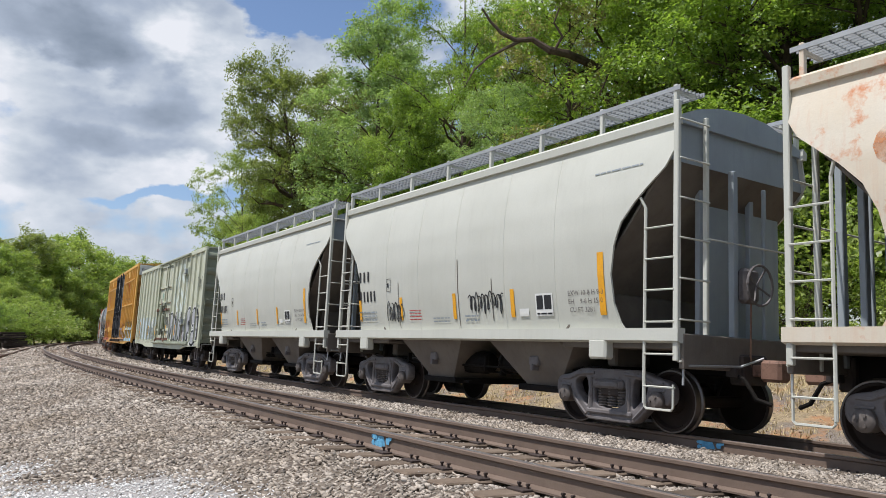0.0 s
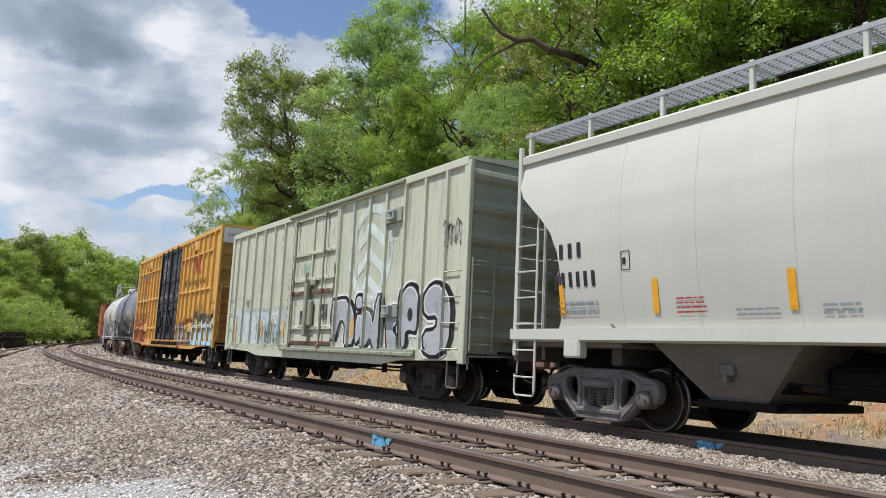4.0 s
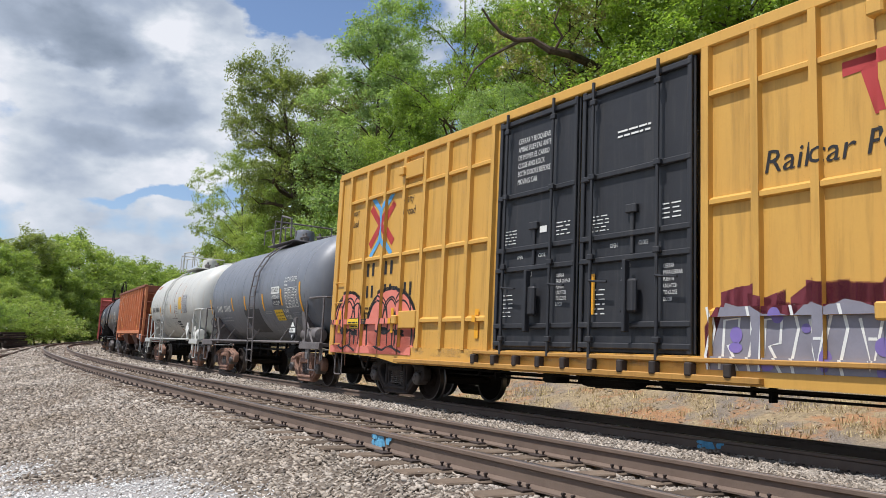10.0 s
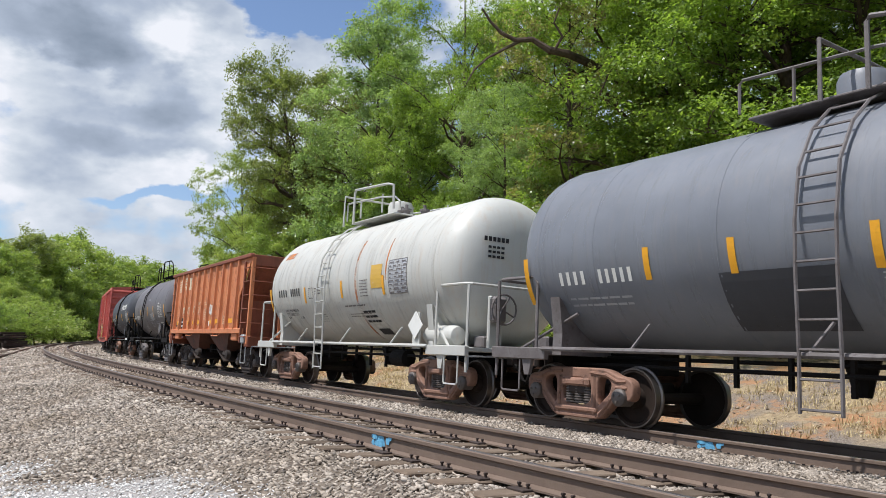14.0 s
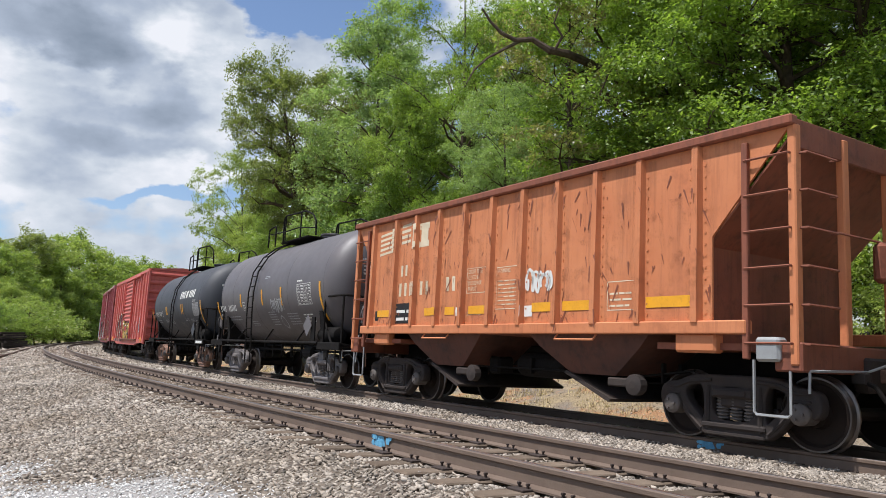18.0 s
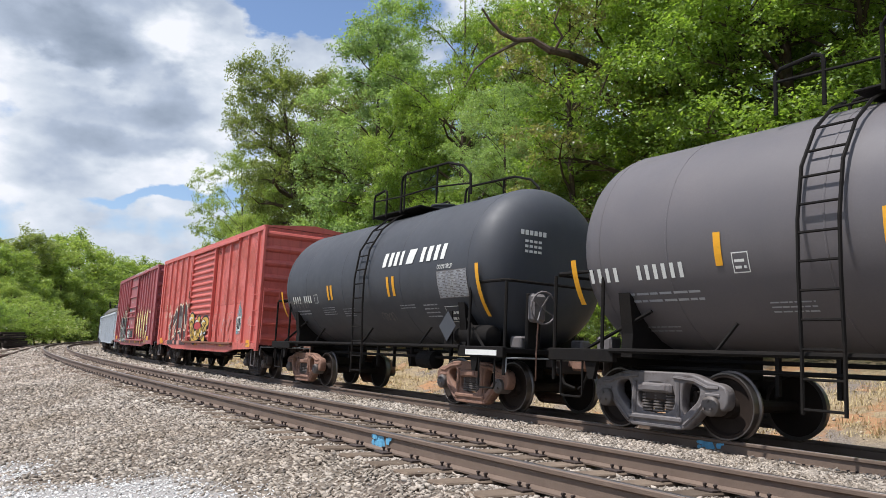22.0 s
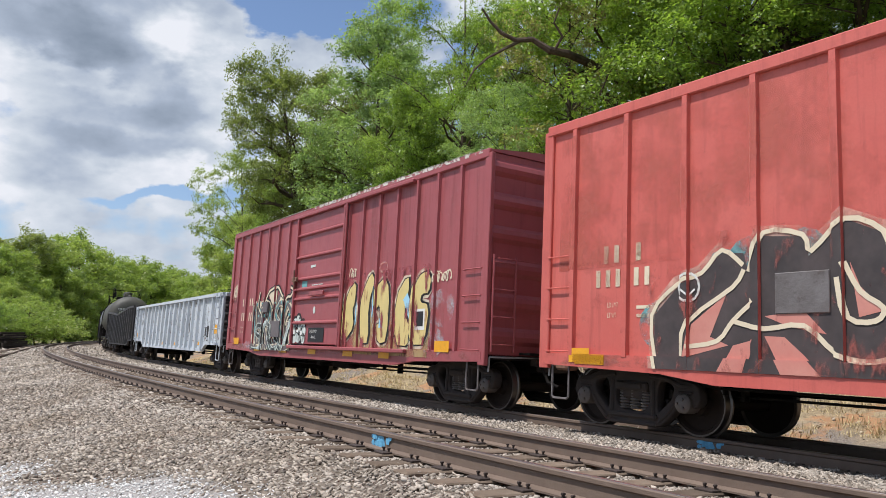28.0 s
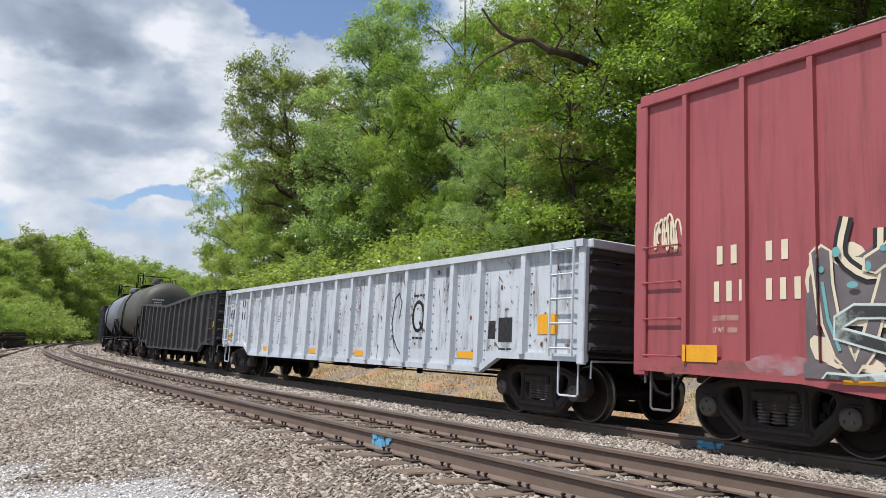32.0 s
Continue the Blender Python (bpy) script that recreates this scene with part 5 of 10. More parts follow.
def wild(parent, skin, x0, x1, z0, z1, n, fill, line, halo, shine, seed, thick=0.30, edge=0.05, label="", level=1, order=None, bend=3):
    """Interlocked swelling strokes with an outline and a halo; every second one lies over its neighbours."""
    rg = random.Random(seed)
    w = (x1 - x0) / n
    back, out, body, marks_ = [], ([], []), ([], []), []
    for i in range(n):
        left = x1 - i * w
        h = (z1 - z0) * rg.uniform(0.82, 1.0)
        form = FORMS[(order[i] if order else rg.randrange(len(FORMS)))]
        lean = rg.uniform(-0.18, 0.18)
        pts = smooth([(left - (u + lean * (v - 0.5) + rg.uniform(-0.05, 0.05)) * w * 1.22, z0 + (v * 0.86 + 0.06 + rg.uniform(-0.04, 0.04)) * h) for u, v in form], bend)
        m = len(pts)
        ww = [thick * (0.62 + 0.55 * math.sin(math.pi * min(1, 0.12 + k / m)) + 0.12 * math.sin(k * 0.9 + i)) for k in range(m)]
        ww[0], ww[-1] = thick * 1.25, thick * 1.25
        back += strip(pts, [q + edge * 2 + 0.16 for q in ww])
        out[i % 2].extend(strip(pts, [q + edge * 2 for q in ww]))
        for e, f in ((0, 1), (-1, -2)):
            dx, dz = pts[e][0] - pts[f][0], pts[e][1] - pts[f][1]
            l = math.hypot(dx, dz) or 1
            dx, dz = dx / l, dz / l
            p, q = pts[e], ww[e] / 2 + edge
            out[i % 2].append([(p[0] - dz * q, p[1] + dx * q), (p[0] + dz * q, p[1] - dx * q), (p[0] + dx * (thick * 0.5 + edge), p[1] + dz * (thick * 0.5 + edge))])
            q -= edge
            body[i % 2].append([(p[0] - dz * q, p[1] + dx * q), (p[0] + dz * q, p[1] - dx * q), (p[0] + dx * thick * 0.45, p[1] + dz * thick * 0.45)])
        body[i % 2].extend(strip(pts, ww))
        a, b = int(m * 0.2), int(m * 0.55)
        off = thick * 0.22
        marks_ += strip([(p[0] + off * 0.7, p[1] + off * 0.7) for p in pts[a:b]], [0.035] * (b - a)) if b - a > 2 else []
    if halo:
        paint(parent, "graffiti_halo", back, halo, skin, level, label)
    for k in (0, 1):
        paint(parent, "graffiti_outline", out[k], line, skin, level + 1 + 2 * k, label)
        paint(parent, "graffiti_fill", body[k], fill, skin, level + 2 + 2 * k)
    if shine:
        paint(parent, "graffiti_shine", marks_, shine, skin, level + 5)


def swell(pts, d):
    """An outline pushed outwards by d."""
    area = sum(pts[i - 1][0] * pts[i][1] - pts[i][0] * pts[i - 1][1] for i in range(len(pts)))
    k = 1 if area > 0 else -1
    out = []
    for i, p in enumerate(pts):
        a, b = pts[i - 1], pts[(i + 1) % len(pts)]
        tx, tz = b[0] - a[0], b[1] - a[1]
        ln = math.hypot(tx, tz) or 1
        out.append((p[0] + k * tz / ln * d, p[1] - k * tx / ln * d))
    return out


def filled(pts):
    """Triangles of an outline that may have hollows."""
    return [[pts[i] for i in tri] for tri in tessellate_polygon([[(x, z, 0) for x, z in pts]])]


def round_off(pts, cut=1):
    for _ in range(cut):
        pts = [q for i in range(len(pts)) for q in ((pts[i - 1][0] * 0.25 + pts[i][0] * 0.75, pts[i - 1][1] * 0.25 + pts[i][1] * 0.75),
                                                    (pts[i][0] * 0.78 + pts[(i + 1) % len(pts)][0] * 0.22, pts[i][1] * 0.78 + pts[(i + 1) % len(pts)][1] * 0.22))]
    return pts


def mural(parent, skin, shape, fill, line, halo, shine, edge=0.07, rim=0.12, level=2, label="", drop=0.0, step=0):
    """One fat sprayed shape: a soft rim, a thick outline with a drop to one side, the body, and a thin light line inside its upper edge."""
    pts = round_off(shape)
    if halo:
        paint(parent, "graffiti_halo", filled(swell(pts, edge + rim)), halo, skin, level + 0.15 * step)
    paint(parent, "graffiti_outline", filled([(x - drop, z) for x, z in swell(pts, edge)]) + filled(swell(pts, edge)), line, skin, level + 1 + 0.15 * step)
    paint(parent, "graffiti_fill", filled(pts), fill, skin, level + 2 + 0.15 * step, label)
    if shine:
        cz = sum(p[1] for p in pts) / len(pts)
        ring = swell(pts, -0.03)
        runs, now = [], []
        for q in ring + ring[:1]:
            if q[1] > cz:
                now.append(q)
            elif len(now) > 2:
                runs, now = runs + [now], []
            else:
                now = []
        if len(now) > 2:
            runs.append(now)
        polys = [q for r in runs for q in strip(r, [0.022] * len(r))]
        if polys:
            paint(parent, "graffiti_shine", polys, shine, skin, level + 3 + 0.15 * step)


def scribble(x0, x1, z0, z1, n, w, seed):
    rg = random.Random(seed)
    out = []
    for i in range(n):
        b = (x1 - x0) / n
        a, mz, hz, turn = x1 - b * (i + 0.5), (z0 + z1) / 2 + rg.uniform(-0.08, 0.08) * (z1 - z0), (z1 - z0) * rg.uniform(0.30, 0.5), rg.uniform(0, 6.28)
        pts = smooth([(a - b * (k - 3) * 0.16 + b * rg.uniform(0.3, 0.6) * math.cos(turn + k * 1.15), mz + hz * math.sin(turn + k * 1.15) * rg.uniform(0.7, 1.0)) for k in range(7)], 4)
        out += strip(pts, [w * (1.1 - 0.5 * abs(k / len(pts) - 0.4)) for k in range(len(pts))])
    return out


# ---- bogies ----
def cast_plate(name, outline, holes, half, round_, cut=2):
    """A casting: an outline with holes (x, z), corners cut round, pushed half metres to both sides and its edges rounded."""
    def soften(pts):
        for _ in range(cut):
            pts = [q for i in range(len(pts)) for q in ((pts[i - 1][0] * 0.25 + pts[i][0] * 0.75, pts[i - 1][1] * 0.25 + pts[i][1] * 0.75),
                                                        (pts[i][0] * 0.75 + pts[(i + 1) % len(pts)][0] * 0.25, pts[i][1] * 0.75 + pts[(i + 1) % len(pts)][1] * 0.25))]
        return pts
    cu = bpy.data.curves.new(name, "CURVE")
    cu.dimensions, cu.fill_mode, cu.extrude, cu.bevel_depth, cu.bevel_resolution = "2D", "BOTH", half - round_, round_, 1
    for pts in [outline] + holes:
        pts = soften(pts)
        sp = cu.splines.new("POLY")
        sp.points.add(len(pts) - 1)
        for p, (u, w) in zip(sp.points, pts):
            p.co = (u, w, 0, 1)
        sp.use_cyclic_u = True
    ob = bpy.data.objects.new(name, cu)
    me = bpy.data.meshes.new_from_object(ob)
    bpy.data.objects.remove(ob)
    bpy.data.curves.remove(cu)
    me.transform(Matrix.Rotation(math.pi / 2, 4, "X"))
    me.name = name
    return me


def side_frame_mesh():
    """A cast side frame: arched top member, hooded axle jaws, sloping tension members, two rounded windows and the spring opening, with ribs on its face."""
    half = [(0.30, 0.79), (0.50, 0.79), (0.66, 0.76), (0.82, 0.69), (0.98, 0.68), (1.08, 0.62), (1.09, 0.46), (1.03, 0.38), (0.985, 0.42), (0.98, 0.55), (0.77, 0.55), (0.765, 0.40), (0.70, 0.32), (0.50, 0.13), (0.40, 0.10), (0.20, 0.10)]
    outline = half + [(-x, z) for x, z in reversed(half)]
    win = [(0.41, 0.71), (0.62, 0.70), (0.73, 0.62), (0.70, 0.47), (0.58, 0.36), (0.40, 0.20)]
    holes = [win, [(-x, z) for x, z in win], [(-0.33, 0.24), (0.33, 0.24), (0.33, 0.68), (-0.33, 0.68)]]
    me = cast_plate("side_frame", outline, holes, 0.085, 0.022)
    mb = MB()
    for k in (-1, 1):
        mb.tube([(k * 0.36, 0.085, 0.68), (k * 0.365, 0.092, 0.40), (k * 0.37, 0.085, 0.16)], [0.03, 0.036, 0.03], 6)
        mb.tube([(k * 0.98, 0.075, 0.645), (k * 0.82, 0.085, 0.64), (k * 0.62, 0.088, 0.72), (k * 0.3, 0.085, 0.745)], 0.024, 6)
        mb.tube([(k * 0.74, 0.078, 0.43), (k * 0.62, 0.088, 0.29), (k * 0.46, 0.085, 0.15)], 0.022, 6)
        mb.box(k * 0.78, k * 1.0, -0.09, 0.10, 0.535, 0.575, 0.01)
    mb.box(-0.44, 0.44, -0.11, 0.125, 0.17, 0.245, 0.02).box(-0.42, 0.42, 0.06, 0.10, 0.08, 0.14, 0.015)
    mb.box(-0.285, 0.285, -0.12, 0.13, 0.535, 0.66, 0.025).box(-0.20, 0.20, 0.12, 0.145, 0.56, 0.63, 0.008)
    rest = mb.mesh("rest", True)
    bm = bmesh.new()
    bm.from_mesh(me)
    bm.from_mesh(rest)
    bm.to_mesh(me)
    bm.free()
    return me


def spring_mesh():
    mb = MB()
    for cx in (0.0,):
        prof = []
        for i in range(7):
            z = 0.28 + i * 0.039
            prof += [(z, 0.062), (z + 0.012, 0.086), (z + 0.026, 0.086), (z + 0.038, 0.062)]
        mb.lathe(prof, "z", (cx, 0, 0), 9)
    return mb.mesh("spring", True)


def wheelset_meshes():
    axle = MB().lathe([(-1.02, 0.075), (-0.80, 0.085), (0.80, 0.085), (1.02, 0.075)], "y", (0, 0, 0), 10)
    wheel = MB()
    tread = MB()
    for k in (-1, 1):
        wheel.lathe([(k * 0.64, 0.10), (k * 0.66, 0.13), (k * 0.705, 0.30), (k * 0.695, 0.375), (k * 0.695, 0.40), (k * 0.82, 0.395), (k * 0.82, 0.36), (k * 0.765, 0.33), (k * 0.745, 0.16), (k * 0.83, 0.14), (k * 0.83, 0.08)], "y", (0, 0, 0), 28)
        tread.lathe([(k * 0.72, 0.375), (k * 0.69, 0.40), (k * 0.69, 0.447), (k * 0.715, 0.447), (k * 0.73, WHEEL_R), (k * 0.825, WHEEL_R - 0.004), (k * 0.825, 0.398), (k * 0.80, 0.385), (k * 0.725, 0.375)], "y", (0, 0, 0), 32)
    cap = MB()
    for k in (-1, 1):
        cap.lathe([(k * 0.92, 0.125), (k * 1.13, 0.125), (k * 1.15, 0.11), (k * 1.165, 0.07), (k * 1.17, 0.0)], "y", (0, 0, 0), 14)
        for j in range(3):
            a = j * 2.094
            cap.lathe([(k * 1.15, 0.02), (k * 1.185, 0.018)], "y", (0.06 * math.cos(a), 0, 0.06 * math.sin(a)), 6)
    return axle.mesh("axle", True), wheel.mesh("wheel_plates", True), tread.mesh("wheel_treads", True), cap.mesh("bearing_cap", True)


ME_SIDE, ME_SPRING = side_frame_mesh(), spring_mesh()
ME_AXLE, ME_PLATE, ME_TREAD, ME_CAP = wheelset_meshes()
ME_SET = bpy.data.meshes.new("wheelset")
for _mt in (M_WHEEL, M_TREAD, M_SPRING):
    ME_SET.materials.append(_mt)
_bm = bmesh.new()
for _me, _mi in ((ME_AXLE, 0), (ME_PLATE, 0), (ME_TREAD, 1), (ME_CAP, 2)):
    _k = len(_bm.faces)
    _bm.from_mesh(_me)
    _bm.faces.ensure_lookup_table()
    for _f in _bm.faces[_k:]:
        _f.material_index = _mi
_bm.to_mesh(ME_SET)
_bm.free()
ME_SPRING.materials.append(M_SPRING)
WHEELBASE = 1.76
_frames = {}


def bogie(car, x, material):
    """Bolster with two side frames, springs and two wheelsets; gives back the wheelsets, which turn."""
    bol = MB().box(-0.2, 0.2, -1.08, 1.08, 0.42, 0.62, 0.03).box(-0.32, 0.32, -0.35, 0.35, 0.55, 0.78, 0.03)
    for k in (-1, 1):
        bol.box(k * 0.42 - 0.05, k * 0.42 + 0.05, -0.9, 0.9, 0.33, 0.45, 0.02)
        for e in (-1, 1):
            bol.box(k * 0.40, k * 0.47, e * 0.70, e * 0.84, 0.30, 0.58, 0.02)
    t = part("bogie", bol, M_FRAME_DARK, car, "sprung two-axle bogie", at=Matrix.Translation((x, 0, 0)))
    if material not in _frames:
        me = ME_SIDE.copy()
        me.materials.append(material)
        _frames[material] = me
    for k in (-1, 1):
        part("side_frame", _frames[material], None, t, at=Matrix.Translation((0, k * 1.0, 0)))
        for dx in (-0.19, 0.0, 0.19):
            part("spring", ME_SPRING, None, t, at=Matrix.Translation((dx, k * 1.0, 0)))
    return [part("wheelset", ME_SET, None, t, at=Matrix.Translation((k * WHEELBASE / 2, 0, WHEEL_R))) for k in (-1, 1)]


def coupler(car, end, zc=0.88):
    """The knuckle, its shank, the uncoupling lever and the air hose at an end of the car (end is -1 or 1)."""
    hl = abs(end)
    k = 1 if end > 0 else -1
    mb = MB().box(k * (hl - 0.3), k * (hl + 0.32), -0.08, 0.08, zc - 0.08, zc + 0.08, 0.02)
    mb.box(k * (hl + 0.28), k * (hl + 0.58), -0.05, 0.20, zc - 0.14, zc + 0.14, 0.04).box(k * (hl + 0.30), k * (hl + 0.50), -0.17, -0.05, zc - 0.13, zc + 0.13, 0.04)
    part("coupler", mb, M_FRAME_RUST, car, "rust-brown knuckle coupler")
    part("air_hose", MB().tube([(k * (hl + 0.05), 0.42, zc - 0.05), (k * (hl + 0.22), 0.42, zc - 0.12), (k * (hl + 0.38), 0.40, zc - 0.36), (k * (hl + 0.55), 0.33, zc - 0.42)], 0.028, 7), M_BLACK, car, "black rubber air hose")
    part("hose_bracket", MB().box(k * (hl - 0.02), k * (hl + 0.14), 0.36, 0.48, zc - 0.10, zc + 0.02, 0.01), M_FRAME_DARK, car)
    part("draft_gear_pocket", MB().box(k * (hl - 0.10), k * (hl + 0.10), -0.26, 0.30, zc - 0.20, zc + 0.20, 0.03), M_FRAME_DARK, car)
    part("uncoupling_lever", MB().tube([(k * (hl + 0.02), 1.35, zc + 0.02), (k * (hl + 0.06), 1.28, zc + 0.02), (k * (hl + 0.08), 0.3, zc + 0.04), (k * (hl + 0.3), 0.12, zc + 0.16)], 0.016, 5).tube([(k * (hl + 0.02), 1.35, zc + 0.02), (k * (hl + 0.02), 1.36, zc - 0.22)], 0.016, 5), M_GALV, car)


def rungs(car, xa, xb, zs, y, material, out=0.075, rails=True, axis_="x", r=0.013, name="ladder"):
    """Grab irons between xa and xb on a side (or, with axis_ 'y', between two y on an end plane at x=y)."""

    def put(u, z, d):
        return (u, y + d, z) if axis_ == "x" else (y + d, u, z)

    rung = MB().tube([put(xa, 0, 0), put(xa, 0, out), put(xb, 0, out), put(xb, 0, 0)], r, 5).mesh("rung")
    rung.materials.append(material)
    for z in zs:
        part("rung", rung, None, car, at=Matrix.Translation((0, 0, z)))
    if rails:
        for u in (xa, xb):
            a, b = put(u, zs[0] - 0.12, out), put(u, zs[-1] + 0.12, out)
            part("ladder_rail", MB().tube([a, b], r * 1.3, 5), material, car)


def stirrup(car, x, y, z0, z1, material, w=0.34):
    part("sill_step", MB().tube([(x - w / 2, y, z1), (x - w / 2, y, z0 + 0.03), (x - w / 2 + 0.03, y, z0), (x + w / 2 - 0.03, y, z0), (x + w / 2, y, z0 + 0.03), (x + w / 2, y, z1)], 0.017, 5), material, car)


def brake_gear(car, x0, x1, z=0.85, seed=0):
    """Centre sill, air reservoir, cylinder, rods and valves under the floor."""
    rg = random.Random(seed)
    part("centre_sill", MB().box(x0, x1, -0.20, 0.20, z - 0.14, z + 0.22, 0.02), M_BLACK, car)
    xm = rg.uniform(-0.8, 0.6)
    part("air_reservoir", MB().lathe([(xm - 0.62, 0.05), (xm - 0.58, 0.17), (xm - 0.5, 0.20), (xm + 0.5, 0.20), (xm + 0.58, 0.17), (xm + 0.62, 0.05)], "x", (0, 0.72, z - 0.12), 12), M_BLACK, car)
    xc = xm - 1.35
    part("brake_cylinder", MB().lathe([(xc - 0.28, 0.06), (xc - 0.25, 0.15), (xc + 0.2, 0.15), (xc + 0.22, 0.19), (xc + 0.27, 0.19), (xc + 0.30, 0.04)], "x", (0, 0.75, z - 0.1), 12), M_BLACK, car)
    mb = MB()
    for yy, zz in ((0.55, z - 0.28), (0.95, z - 0.18), (-0.5, z - 0.25)):
        mb.tube([(x0 + 1.8, yy, zz + 0.1), (x0 + 2.6, yy, zz), (x1 - 2.6, yy, zz), (x1 - 1.8, yy, zz + 0.1)], 0.018, 5)
    for i in range(5):
        u = x0 + 2.5 + (x1 - x0 - 5) * (i + rg.uniform(-0.2, 0.2)) / 4
        mb.box(u - 0.03, u + 0.03, 0.5, 0.62, z - 0.34, z, 0.01)
        mb.box(u - 0.02, u + 0.02, 0.9, 0.98, z - 0.26, z, 0.01)
    mb.box(xm + 1.0, xm + 1.3, 0.6, 0.95, z - 0.3, z, 0.04)
    part("brake_rigging", mb, M_BLACK, car)


def hand_brake(car, x, y, z, material, face=-1):
    """A brake wheel on a gear box at the car's end, facing along x."""
    part("brake_housing", MB().box(x, x + face * 0.16, y - 0.16, y + 0.16, z - 0.24, z + 0.24, 0.05), material, car)
    rim = MB()
    pts = [(x + face * 0.26, y + 0.27 * math.cos(a), z + 0.27 * math.sin(a)) for a in [i * math.pi / 9 for i in range(19)]]
    rim.tube(pts, 0.018, 6)
    for i in range(4):
        a = i * math.pi / 2 + 0.5
        rim.tube([(x + face * 0.20, y, z), (x + face * 0.26, y + 0.27 * math.cos(a), z + 0.27 * math.sin(a))], 0.014, 5)
    part("brake_wheel", rim, M_FRAME, car, "spoked hand-brake wheel")
    part("brake_chain", MB().tube([(x + face * 0.12, y, z - 0.24), (x + face * 0.13, y + 0.03, z - 0.8), (x + face * 0.10, y, z - 1.2)], 0.014, 5), M_FRAME_RUST, car)


def end_panel(z0, z1, hw, x, k, n, depth=0.075, flat_top=0.0):
    """A corrugated end: n bulging horizontal ribs over the height."""
    out = [(x, z0)]
    top = z1 - flat_top
    step = (top - z0) / n
    for i in range(n):
        a = z0 + i * step
        out += [(x + k * 0.0, a + step * 0.30), (x + k * depth * 0.75, a + step * 0.42), (x + k * depth, a + step * 0.56), (x + k * depth * 0.75, a + step * 0.70), (x, a + step * 0.82)]
    out += [(x, z1), (x - k * 0.05, z1), (x - k * 0.05, z0)]
    return MB().prism(out, "y", -hw, hw)


def start_car(name, s_front, s_rear, label, half=None):
    """An empty car frame whose middle lies half-way; half is the reach of its bogies."""
    WIDEN[0] = 1.04 if 'boxcar' in name else 1.0
    hl = (s_rear - s_front) / 2
    car = thing(name, Matrix(), label, "freight car", "cars of the freight train")
    return car, hl, (s_front + s_rear) / 2


def finish(car, s_mid, bogies, frame_mat):
    half = (max(bogies) - min(bogies)) / 2
    wheels = []
    keep, WIDEN[0] = WIDEN[0], 1.0
    for x in bogies:
        wheels += bogie(car, x, frame_mat)
    WIDEN[0] = keep
    TRAIN.append((car, s_mid, half, wheels))
    car.matrix_basis = car_pose(s_mid, half)


